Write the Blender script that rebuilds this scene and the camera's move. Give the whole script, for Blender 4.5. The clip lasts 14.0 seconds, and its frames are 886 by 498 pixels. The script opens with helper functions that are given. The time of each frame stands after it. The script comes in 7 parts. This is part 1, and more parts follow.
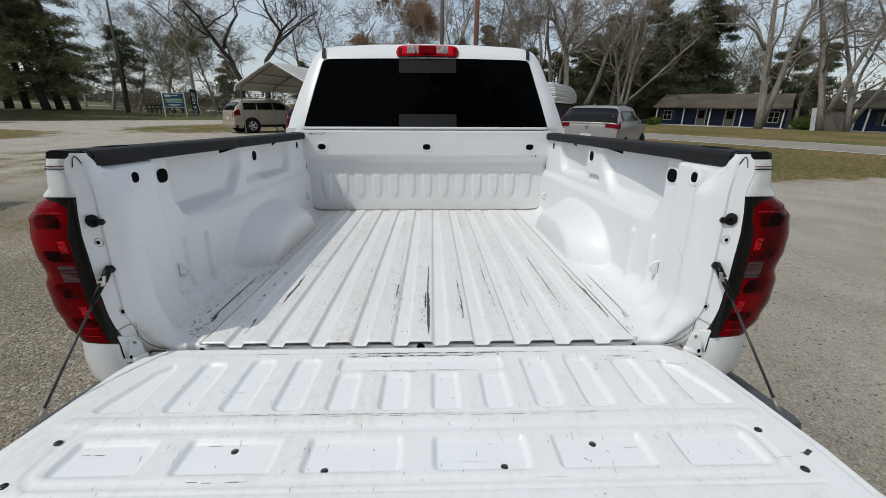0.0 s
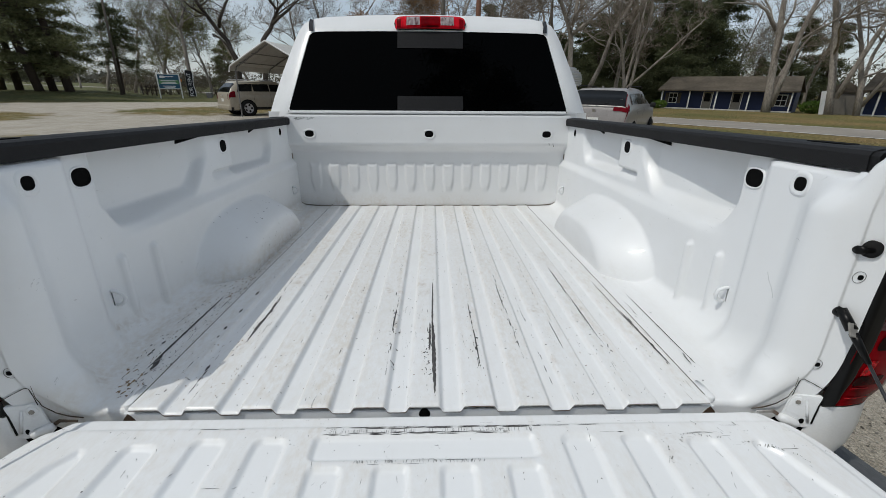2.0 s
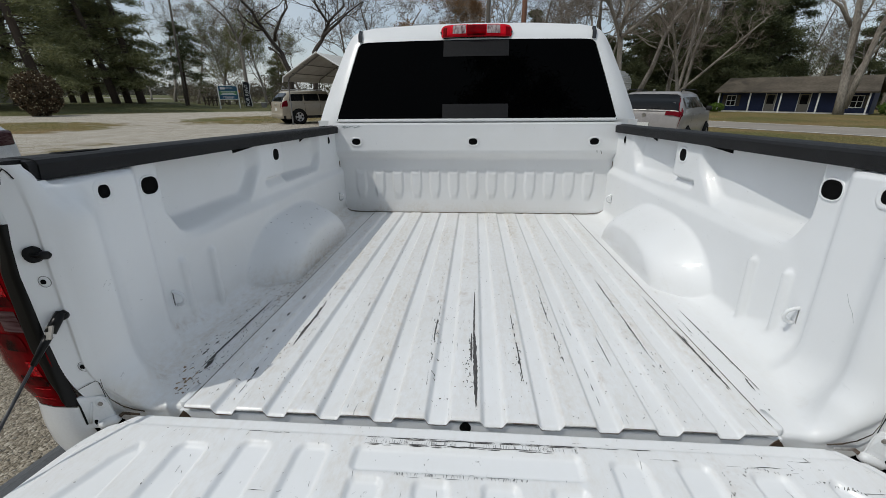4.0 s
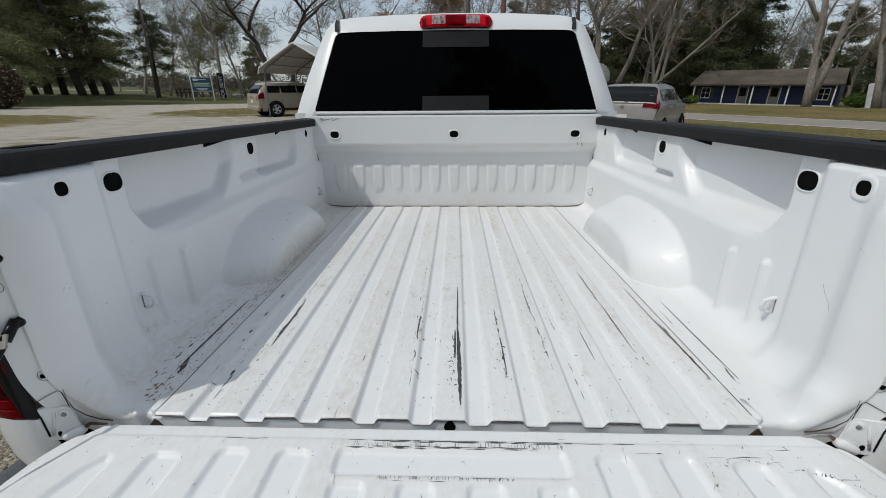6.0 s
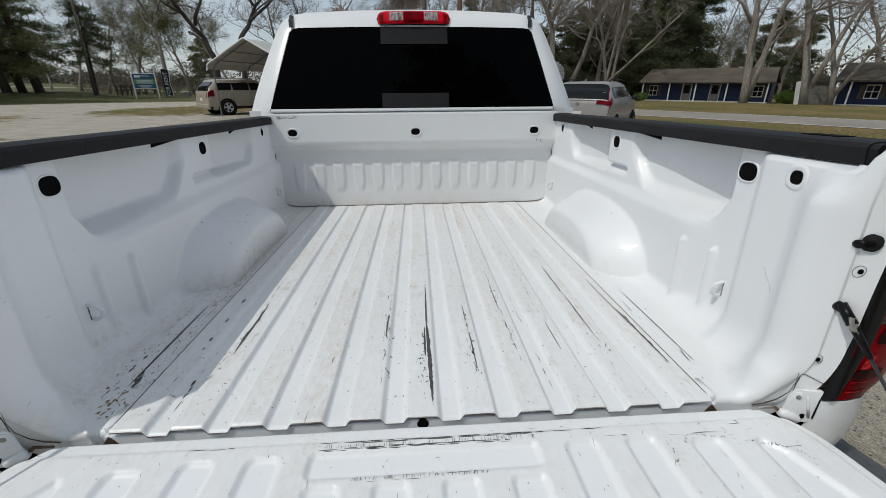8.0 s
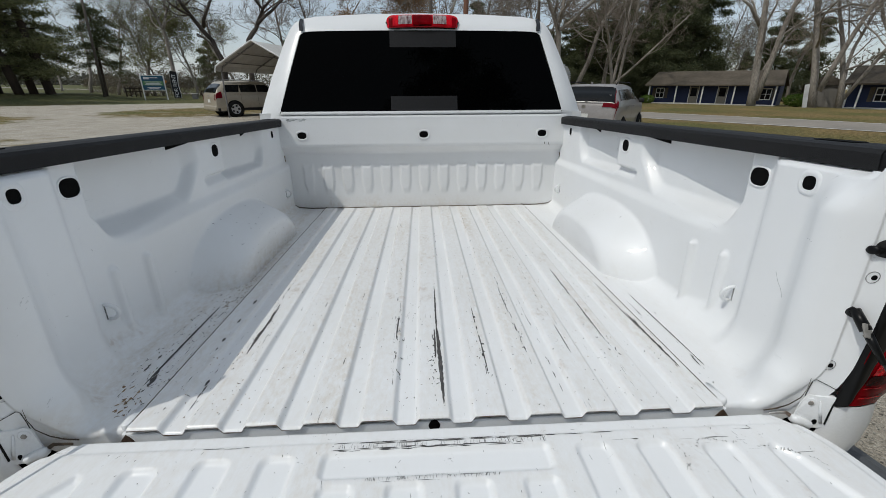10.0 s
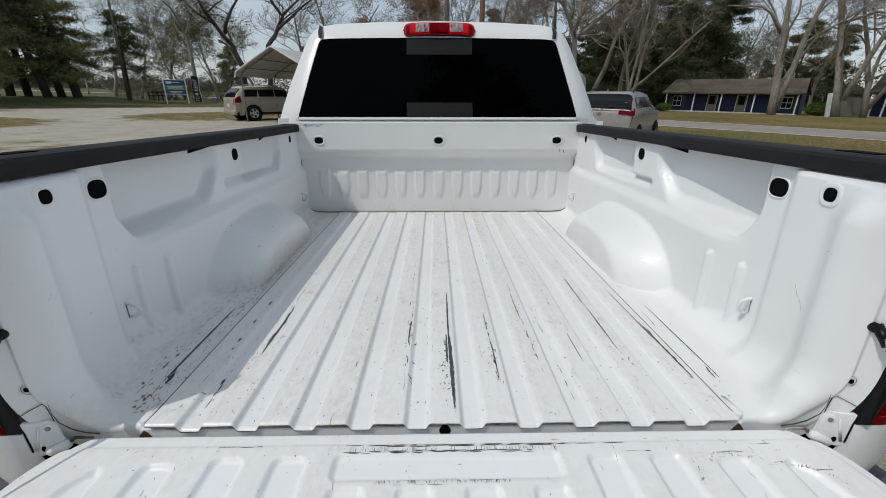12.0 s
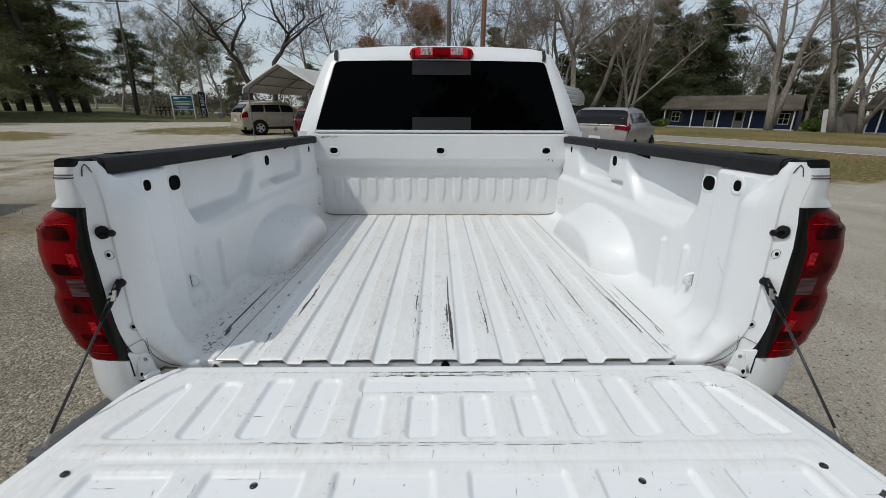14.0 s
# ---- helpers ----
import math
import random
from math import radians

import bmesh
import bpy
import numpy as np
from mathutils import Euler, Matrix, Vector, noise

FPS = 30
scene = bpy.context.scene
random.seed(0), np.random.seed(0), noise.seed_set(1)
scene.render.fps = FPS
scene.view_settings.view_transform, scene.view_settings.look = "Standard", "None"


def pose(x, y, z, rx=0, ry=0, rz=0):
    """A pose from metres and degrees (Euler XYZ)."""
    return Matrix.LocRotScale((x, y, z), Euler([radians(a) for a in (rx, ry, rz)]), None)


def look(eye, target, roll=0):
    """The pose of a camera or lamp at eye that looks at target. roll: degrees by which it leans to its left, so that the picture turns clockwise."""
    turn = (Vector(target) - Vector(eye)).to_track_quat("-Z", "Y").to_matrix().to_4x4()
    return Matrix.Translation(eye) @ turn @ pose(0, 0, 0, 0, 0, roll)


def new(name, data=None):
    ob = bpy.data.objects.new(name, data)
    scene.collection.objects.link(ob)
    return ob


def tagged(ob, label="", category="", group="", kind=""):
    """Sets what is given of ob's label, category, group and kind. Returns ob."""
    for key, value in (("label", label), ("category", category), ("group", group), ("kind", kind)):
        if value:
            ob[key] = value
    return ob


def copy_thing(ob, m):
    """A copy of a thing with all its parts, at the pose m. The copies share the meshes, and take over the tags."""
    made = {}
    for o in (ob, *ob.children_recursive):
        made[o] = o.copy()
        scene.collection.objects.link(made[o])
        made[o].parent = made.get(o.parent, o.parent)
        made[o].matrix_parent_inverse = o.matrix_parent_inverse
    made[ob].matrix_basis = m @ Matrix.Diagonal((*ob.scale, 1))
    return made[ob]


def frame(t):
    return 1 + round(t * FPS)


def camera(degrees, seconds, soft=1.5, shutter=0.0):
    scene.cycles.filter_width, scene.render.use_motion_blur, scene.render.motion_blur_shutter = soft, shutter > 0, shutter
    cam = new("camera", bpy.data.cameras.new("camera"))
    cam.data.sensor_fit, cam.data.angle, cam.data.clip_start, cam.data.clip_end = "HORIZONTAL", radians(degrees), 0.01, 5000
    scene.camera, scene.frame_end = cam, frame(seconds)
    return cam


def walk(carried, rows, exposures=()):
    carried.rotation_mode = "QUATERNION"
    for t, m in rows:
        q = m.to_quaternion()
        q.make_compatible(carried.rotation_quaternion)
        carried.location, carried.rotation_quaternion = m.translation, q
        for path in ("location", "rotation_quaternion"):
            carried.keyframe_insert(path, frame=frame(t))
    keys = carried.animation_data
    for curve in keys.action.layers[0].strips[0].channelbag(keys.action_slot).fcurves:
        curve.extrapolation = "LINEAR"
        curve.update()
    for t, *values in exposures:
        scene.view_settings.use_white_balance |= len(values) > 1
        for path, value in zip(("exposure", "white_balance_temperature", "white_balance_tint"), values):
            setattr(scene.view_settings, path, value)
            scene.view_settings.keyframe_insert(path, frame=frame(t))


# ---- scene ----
# the truck stands nose down and leans a little: all that belongs to it is laid out level and turned by this
TRUCK = pose(0, 0, 0, -2.0, -0.6, 0)
cam = camera(94.8, 14.0, 0.65)
PATH = [
    (0, (0.0335, -1.0181, 1.4939), (0.0866, 0.8908, 0.8994), 0.20),
    (0.5, (0.0316, -0.9358, 1.4877), (0.0907, 0.9629, 0.8621), 0.36),
    (1, (0.0095, -0.8200, 1.4908), (0.0768, 1.0714, 0.8443), 0.36),
    (1.5, (-0.0103, -0.7191, 1.4896), (0.0610, 1.1673, 0.8293), 0.36),
    (2, (0.0179, -0.6902, 1.4970), (0.0694, 1.1945, 0.8298), 0.33),
    (2.5, (0.0279, -0.6844, 1.4993), (0.0278, 1.2021, 0.8350), 0.29),
    (3, (0.0127, -0.6807, 1.5021), (-0.0618, 1.2090, 0.8515), 0.24),
    (3.2, (0.0127, -0.6817, 1.5011), (-0.0988, 1.2094, 0.8597), -0.06),
    (5.3, (0.0012, -0.6603, 1.5109), (-0.1549, 1.2278, 0.8700), -0.52),
    (5.5, (0.0042, -0.6573, 1.5079), (-0.1279, 1.2292, 0.8569), -0.52),
    (6, (0.0100, -0.6549, 1.5030), (-0.0507, 1.2275, 0.8299), -0.42),
    (6.5, (0.0122, -0.6522, 1.4999), (0.0274, 1.2267, 0.8147), -0.32),
    (7, (0.0108, -0.6541, 1.5001), (0.0932, 1.2222, 0.8126), -0.33),
    (9.5, (-0.0083, -0.6593, 1.5059), (0.1137, 1.2185, 0.8285), -0.62),
    (10, (-0.0118, -0.6620, 1.5070), (0.0792, 1.2181, 0.8309), -0.43),
    (10.5, (-0.0133, -0.6622, 1.5055), (0.0493, 1.2199, 0.8318), -0.32),
    (11, (-0.0152, -0.6628, 1.5082), (0.0299, 1.2219, 0.8403), -0.17),
    (11.5, (-0.0156, -0.6638, 1.5091), (0.0205, 1.2239, 0.8493), -0.05),
    (12, (-0.0162, -0.6686, 1.5106), (0.0168, 1.2221, 0.8592), 0.05),
    (12.5, (-0.0182, -0.6760, 1.5113), (0.0123, 1.2178, 0.8687), 0.13),
    (13, (-0.0271, -0.7015, 1.5145), (-0.0010, 1.1961, 0.8833), 0.12),
    (13.5, (-0.0361, -0.7854, 1.5056), (-0.0129, 1.1178, 0.8913), 0.14),
    (14, (-0.0203, -0.9481, 1.5023), (0.0062, 0.9636, 0.9154), 0.16),
]
walk(cam, [(t, TRUCK @ look(eye, target, roll)) for t, eye, target, roll in PATH], [(0.0, 0.03), (0.5, -0.01), (1.5, -0.08), (3.0, -0.08), (12.5, -0.06), (14.0, -0.03)])

# ---- light ----
SUN = TRUCK.to_3x3() @ Vector((0.574, 0.35, -1.0))
SUN_EL = math.asin(-SUN.normalized().z)
SUN_AZ = math.atan2(-SUN.x, -SUN.y)
world = bpy.data.worlds.new("world")
scene.world = world
world.use_nodes = True
wn, wl = world.node_tree.nodes, world.node_tree.links
sky = wn.new("ShaderNodeTexSky")
sky.sky_type, sky.sun_disc = "NISHITA", False
sky.sun_elevation, sky.sun_rotation = SUN_EL, SUN_AZ
sky.dust_density, sky.air_density, sky.ozone_density = 1.2, 1.0, 1.0
# thin high cloud over the whole sky
where, veil, cover, pale_sky = wn.new("ShaderNodeTexCoord"), wn.new("ShaderNodeTexNoise"), wn.new("ShaderNodeMapRange"), wn.new("ShaderNodeMix")
veil.inputs["Scale"].default_value, veil.inputs["Detail"].default_value = 2.2, 6
cover.inputs["From Min"].default_value, cover.inputs["From Max"].default_value = 0.3, 0.75
cover.inputs["To Min"].default_value, cover.inputs["To Max"].default_value = 0.27, 0.85
pale_sky.data_type = "RGBA"
pale_sky.inputs[7].default_value = (6.55, 7.28, 7.85, 1)
wl.new(where.outputs["Generated"], veil.inputs["Vector"])
wl.new(veil.outputs["Fac"], cover.inputs["Value"])
wl.new(cover.outputs["Result"], pale_sky.inputs[0])
wl.new(sky.outputs["Color"], pale_sky.inputs[6])
wl.new(pale_sky.outputs[2], wn["Background"].inputs["Color"])
wn["Background"].inputs["Strength"].default_value = 0.10
sun_data = bpy.data.lights.new("sun", "SUN")
sun_data.energy, sun_data.angle, sun_data.color = 1.9, radians(0.6), (1.0, 0.983, 0.915)
sun = new("sun", sun_data)
sun.matrix_world = look((0, 0, 60), Vector((0, 0, 60)) + SUN)


# ---- materials ----
def material(name, base, rough=0.5, metal=0.0, coat=0.0, second=None, scale=8.0, amount=0.5, fine=90.0, fine_amount=0.15, bump=0.0, bump_scale=60.0,
             stretch=(1, 1, 1), spec=0.5, transmission=0.0, detail=5.0):
    """A surface with two scales of variation: broad patches towards a second colour and a fine grain, with some relief."""
    m = bpy.data.materials.new(name)
    m.use_nodes = True
    n, l = m.node_tree.nodes, m.node_tree.links
    b = n["Principled BSDF"]
    b.inputs["Roughness"].default_value, b.inputs["Metallic"].default_value = rough, metal
    b.inputs["Coat Weight"].default_value, b.inputs["Coat Roughness"].default_value = coat, 0.04
    b.inputs["Specular IOR Level"].default_value, b.inputs["Transmission Weight"].default_value = spec, transmission
    base = (*base, 1)
    second = (*second, 1) if second else tuple(0.8 * v for v in base[:3]) + (1,)
    co = n.new("ShaderNodeTexCoord")
    mp = n.new("ShaderNodeMapping")
    mp.inputs["Scale"].default_value = stretch
    l.new(co.outputs["Object"], mp.inputs["Vector"])
    broad, grain = n.new("ShaderNodeTexNoise"), n.new("ShaderNodeTexNoise")
    for tex, sc in ((broad, scale), (grain, fine)):
        tex.inputs["Scale"].default_value, tex.inputs["Detail"].default_value = sc, detail
        l.new(mp.outputs["Vector"], tex.inputs["Vector"])
    ramp = n.new("ShaderNodeMapRange")
    ramp.inputs["From Min"].default_value, ramp.inputs["From Max"].default_value = 0.4, 0.68
    ramp.inputs["To Max"].default_value = amount
    l.new(broad.outputs["Fac"], ramp.inputs["Value"])
    mix = n.new("ShaderNodeMix")
    mix.data_type = "RGBA"
    mix.inputs[6].default_value, mix.inputs[7].default_value = base, second
    l.new(ramp.outputs["Result"], mix.inputs[0])
    gr = n.new("ShaderNodeMapRange")
    gr.inputs["From Min"].default_value, gr.inputs["From Max"].default_value = 0.3, 0.7
    gr.inputs["To Min"].default_value, gr.inputs["To Max"].default_value = 1 - fine_amount, 1 + fine_amount
    l.new(grain.outputs["Fac"], gr.inputs["Value"])
    mul = n.new("ShaderNodeVectorMath")
    mul.operation = "SCALE"
    l.new(mix.outputs[2], mul.inputs[0])
    l.new(gr.outputs["Result"], mul.inputs["Scale"])
    l.new(mul.outputs["Vector"], b.inputs["Base Color"])
    if bump:
        bt, bn = n.new("ShaderNodeTexNoise"), n.new("ShaderNodeBump")
        bt.inputs["Scale"].default_value, bt.inputs["Detail"].default_value = bump_scale, 4
        bn.inputs["Strength"].default_value, bn.inputs["Distance"].default_value = bump, 0.01
        l.new(mp.outputs["Vector"], bt.inputs["Vector"])
        l.new(bt.outputs["Fac"], bn.inputs["Height"])
        l.new(bn.outputs["Normal"], b.inputs["Normal"])
    return m


def worn_paint(name, chips, dirt, along=(7.0, 0.35, 1.0), low=None, coat=0.3, rough=0.3, one_side=False):
    """White paint with dusty tan stains and dark scratches that run along the bed. low: the heights between which settled dirt thins out, and what is left above."""
    m = bpy.data.materials.new(name)
    m.use_nodes = True
    n, l = m.node_tree.nodes, m.node_tree.links
    b = n["Principled BSDF"]
    b.inputs["Coat Weight"].default_value, b.inputs["Coat Roughness"].default_value = coat, 0.08
    co = n.new("ShaderNodeTexCoord")

    def noise_of(scale, detail, stretch=(1, 1, 1), rough=0.6, warp=0.0):
        mp, t = n.new("ShaderNodeMapping"), n.new("ShaderNodeTexNoise")
        mp.inputs["Scale"].default_value = stretch
        t.inputs["Scale"].default_value, t.inputs["Detail"].default_value, t.inputs["Roughness"].default_value = scale, detail, rough
        t.inputs["Distortion"].default_value = warp
        l.new(co.outputs["Object"], mp.inputs["Vector"])
        l.new(mp.outputs["Vector"], t.inputs["Vector"])
        return t.outputs["Fac"]

    def ranged(value, a, b_, top=1.0):
        r = n.new("ShaderNodeMapRange")
        r.inputs["From Min"].default_value, r.inputs["From Max"].default_value, r.inputs["To Max"].default_value = a, b_, top
        l.new(value, r.inputs["Value"])
        return r.outputs["Result"]

    def times(a, b_):
        t = n.new("ShaderNodeMath")
        t.operation = "MULTIPLY"
        l.new(a, t.inputs[0])
        l.new(b_, t.inputs[1])
        return t.outputs["Value"]

    def mixed(fac, a, colour):
        x = n.new("ShaderNodeMix")
        x.data_type = "RGBA"
        l.new(fac, x.inputs[0])
        if isinstance(a, tuple):
            x.inputs[6].default_value = (*a, 1)
        else:
            l.new(a, x.inputs[6])
        x.inputs[7].default_value = (*colour, 1)
        return x.outputs[2]

    colour = mixed(ranged(noise_of(2.5, 3), 0.4, 0.7, 0.5), (0.79, 0.80, 0.81), (0.73, 0.735, 0.73))
    dust = times(ranged(noise_of(3.4, 8, (5.0, 0.40, 1)), 0.40, 0.68), ranged(noise_of(40, 6, (2.0, 0.35, 1)), 0.25, 0.68))
    film = times(ranged(times(ranged(dust, -0.5, 0.8), ranged(noise_of(75, 5, (1.0, 0.5, 1), 0.7), 0.28, 0.66, 1.5)), 0.05, 1.0), ranged(noise_of(1.7, 5, (2.0, 0.5, 1)), 0.15, 0.65, 0.85 * dirt))
    rust = times(ranged(noise_of(9, 6, (1.6, 0.7, 1)), 0.59, 0.72), ranged(noise_of(60, 3), 0.40, 0.6, 0.6 * dirt))
    if low:
        sep, settle = n.new("ShaderNodeSeparateXYZ"), n.new("ShaderNodeMapRange")
        l.new(co.outputs["Object"], sep.inputs["Vector"])
        l.new(sep.outputs["Z"], settle.inputs["Value"])
        settle.inputs["From Min"].default_value, settle.inputs["From Max"].default_value = low[0], low[1]
        settle.inputs["To Min"].default_value, settle.inputs["To Max"].default_value = 1.0, low[2]
        film, rust = times(film, settle.outputs["Result"]), times(rust, settle.outputs["Result"])
        if one_side:
            # the side that was loaded over is the dirtier one
            film, rust = times(film, ranged(sep.outputs["X"], 1.0, -0.5)), times(rust, ranged(sep.outputs["X"], 1.0, -0.5))
    colour = mixed(film, colour, (0.55, 0.475, 0.375))
    colour = mixed(rust, colour, (0.34, 0.23, 0.13))
    scratch = times(ranged(noise_of(30, 5, along, 0.75, 0.6), 0.645, 0.67), ranged(noise_of(4, 3, (1.5, 0.7, 1)), 0.52 - 0.05 * chips, 0.62))
    speck = times(ranged(noise_of(120, 2, (1.0, 0.6, 1)), 0.70, 0.73), ranged(noise_of(7, 3), 0.56, 0.62))
    colour = mixed(times(scratch, ranged(noise_of(200, 2), 0.0, 0.2, min(1.0, chips))), colour, (0.13, 0.13, 0.13))
    colour = mixed(times(speck, ranged(noise_of(150, 2), 0.0, 0.2, min(1.0, chips * 0.9))), colour, (0.16, 0.15, 0.14))
    l.new(colour, b.inputs["Base Color"])
    l.new(ranged(dust, 0.0, 1.0, 1.0), b.inputs["Roughness"])
    r = n.new("ShaderNodeMapRange")
    r.inputs["To Min"].default_value, r.inputs["To Max"].default_value = rough, 0.75
    l.new(dust, r.inputs["Value"])
    l.new(r.outputs["Result"], b.inputs["Roughness"])
    bn = n.new("ShaderNodeBump")
    bn.inputs["Strength"].default_value, bn.inputs["Distance"].default_value = 0.12, 0.004
    l.new(noise_of(14, 4), bn.inputs["Height"])
    l.new(bn.outputs["Normal"], b.inputs["Normal"])
    return m


def foliage(name, dark, light):
    """Leaves, each clump a little lighter or darker, thin enough to let some light through."""
    m = bpy.data.materials.new(name)
    m.use_nodes = True
    n, l = m.node_tree.nodes, m.node_tree.links
    b = n["Principled BSDF"]
    b.inputs["Roughness"].default_value, b.inputs["Specular IOR Level"].default_value = 0.6, 0.3
    g, mix = n.new("ShaderNodeNewGeometry"), n.new("ShaderNodeMix")
    mix.data_type = "RGBA"
    mix.inputs[6].default_value, mix.inputs[7].default_value = (*dark, 1), (*light, 1)
    l.new(g.outputs["Random Per Island"], mix.inputs[0])
    l.new(mix.outputs[2], b.inputs["Base Color"])
    tr, add = n.new("ShaderNodeBsdfTranslucent"), n.new("ShaderNodeMixShader")
    l.new(mix.outputs[2], tr.inputs["Color"])
    add.inputs[0].default_value = 0.25
    l.new(b.outputs["BSDF"], add.inputs[1])
    l.new(tr.outputs["BSDF"], add.inputs[2])
    l.new(add.outputs["Shader"], n["Material Output"].inputs["Surface"])
    return m


def ground_material():
    """Gravel of single stones, and dry spring grass where the turf mask says so."""
    m = bpy.data.materials.new("gravel_and_turf")
    m.use_nodes = True
    n, l = m.node_tree.nodes, m.node_tree.links
    b = n["Principled BSDF"]
    b.inputs["Roughness"].default_value, b.inputs["Specular IOR Level"].default_value = 0.9, 0.2
    co = n.new("ShaderNodeTexCoord")

    def tex(kind, scale, detail=4):
        t = n.new(kind)
        t.inputs["Scale"].default_value = scale
        if kind == "ShaderNodeTexNoise":
            t.inputs["Detail"].default_value = detail
        l.new(co.outputs["Object"], t.inputs["Vector"])
        return t

    def ramp(value, stops):
        r = n.new("ShaderNodeValToRGB")
        e = r.color_ramp.elements
        while len(e) < len(stops):
            e.new(0.5)
        for k, (p, c) in zip(e, stops):
            k.position, k.color = p, (*c, 1)
        l.new(value, r.inputs["Fac"])
        return r.outputs["Color"]

    def mixed(fac, a, c, mode="MIX"):
        x = n.new("ShaderNodeMix")
        x.data_type, x.blend_type = "RGBA", mode
        if isinstance(fac, float):
            x.inputs[0].default_value = fac
        else:
            l.new(fac, x.inputs[0])
        l.new(a, x.inputs[6])
        l.new(c, x.inputs[7])
        return x.outputs[2]

    stones, small = tex("ShaderNodeTexVoronoi", 78), tex("ShaderNodeTexVoronoi", 190)
    sep = n.new("ShaderNodeSeparateColor")
    l.new(stones.outputs["Color"], sep.inputs["Color"])
    sep2 = n.new("ShaderNodeSeparateColor")
    l.new(small.outputs["Color"], sep2.inputs["Color"])
    pebbles = ramp(sep.outputs["Red"], ((0.0, (0.08, 0.07, 0.055)), (0.5, (0.24, 0.215, 0.18)), (0.85, (0.40, 0.375, 0.33)), (1.0, (0.66, 0.64, 0.60))))
    grit = ramp(sep2.outputs["Red"], ((0.0, (0.10, 0.09, 0.07)), (0.6, (0.25, 0.23, 0.195)), (1.0, (0.46, 0.435, 0.39))))
    soil = ramp(tex("ShaderNodeTexNoise", 0.5, 6).outputs["Fac"], ((0.3, (0.66, 0.60, 0.50)), (0.5, (0.88, 0.82, 0.73)), (0.7, (1.22, 1.15, 1.04))))
    gravel = mixed(1.0, mixed(0.5, pebbles, grit), soil, "MULTIPLY")
    pale = n.new("ShaderNodeAttribute")
    pale.attribute_name = "pale"
    dusty = ramp(tex("ShaderNodeTexNoise", 1.2, 7).outputs["Fac"], ((0.3, (0.375, 0.337, 0.278)), (0.7, (0.515, 0.472, 0.405))))
    grains = ramp(sep2.outputs["Green"], ((0.0, (0.55, 0.54, 0.52)), (0.35, (0.92, 0.92, 0.92)), (0.8, (1.08, 1.08, 1.08)), (1.0, (1.45, 1.45, 1.45))))
    dusty = mixed(1.0, dusty, grains, "MULTIPLY")
    gravel = mixed(pale.outputs["Fac"], gravel, dusty)
    blades = ramp(tex("ShaderNodeTexNoise", 9, 8).outputs["Fac"], ((0.32, (0.040, 0.036, 0.014)), (0.5, (0.150, 0.122, 0.052)), (0.70, (0.315, 0.25, 0.13))))
    sward = ramp(tex("ShaderNodeTexNoise", 0.22, 5).outputs["Fac"], ((0.38, (0.72, 0.86, 0.58)), (0.62, (1.25, 1.08, 0.98))))
    turf = mixed(1.0, blades, sward, "MULTIPLY")
    lush_shade = n.new("ShaderNodeAttribute")
    lush_shade.attribute_name = "lush_shade"
    # green of the bank's grass, deepened to carry the shade under the pines
    shaded_green = ramp(tex("ShaderNodeTexNoise", 3.0, 6).outputs["Fac"], ((0.35, (0.030, 0.040, 0.014)), (0.55, (0.075, 0.088, 0.034)), (0.75, (0.14, 0.145, 0.065))))
    turf = mixed(lush_shade.outputs["Fac"], turf, shaded_green)
    at = n.new("ShaderNodeAttribute")
    at.attribute_name = "turf"
    wob = tex("ShaderNodeTexNoise", 1.1, 8)
    add = n.new("ShaderNodeMath")
    add.operation = "ADD"
    l.new(at.outputs["Fac"], add.inputs[0])
    l.new(wob.outputs["Fac"], add.inputs[1])
    edge = n.new("ShaderNodeMapRange")
    edge.inputs["From Min"].default_value, edge.inputs["From Max"].default_value = 0.88, 1.12
    l.new(add.outputs["Value"], edge.inputs["Value"])
    l.new(mixed(edge.outputs["Result"], gravel, turf), b.inputs["Base Color"])
    bn = n.new("ShaderNodeBump")
    bn.inputs["Strength"].default_value, bn.inputs["Distance"].default_value = 0.9, 0.012
    l.new(stones.outputs["Distance"], bn.inputs["Height"])
    bn.invert = True
    b2 = n.new("ShaderNodeBump")
    b2.inputs["Strength"].default_value, b2.inputs["Distance"].default_value = 0.7, 0.03
    l.new(tex("ShaderNodeTexNoise", 16, 6).outputs["Fac"], b2.inputs["Height"])
    l.new(bn.outputs["Normal"], b2.inputs["Normal"])
    l.new(b2.outputs["Normal"], b.inputs["Normal"])
    return m


PAINT = material("white_paint", (0.79, 0.80, 0.81), 0.32, coat=0.5, second=(0.72, 0.73, 0.73), scale=3, amount=0.4, fine=220, fine_amount=0.025)
INNER_PAINT = worn_paint("bed_paint", chips=0.3, dirt=1.0, low=(0.90, 0.985, 0.05), coat=0.15, rough=0.38, one_side=True)
FLOOR_PAINT = worn_paint("worn_floor_paint", chips=1.0, dirt=0.75, low=(0.907, 0.899, 0.30), coat=0.2)
GATE_PAINT = worn_paint("scuffed_tailgate_paint", chips=0.6, dirt=0.55, along=(2.0, 2.0, 1.0), low=(0.9015, 0.8930, 0.12), coat=0.10, rough=0.40)
BARE = material("bare_scraped_steel", (0.055, 0.054, 0.055), 0.65, spec=0.3, second=(0.13, 0.12, 0.115), scale=60, amount=0.8, fine=400, fine_amount=0.4, stretch=(3, 0.6, 1))
PLASTIC = material("black_rail_plastic", (0.011, 0.011, 0.012), 0.6, second=(0.017, 0.017, 0.018), scale=5, spec=0.22, bump=0.25, bump_scale=500)
GREY_PLASTIC = material("slider_band", (0.0135, 0.0135, 0.0145), 0.45, spec=0.13)
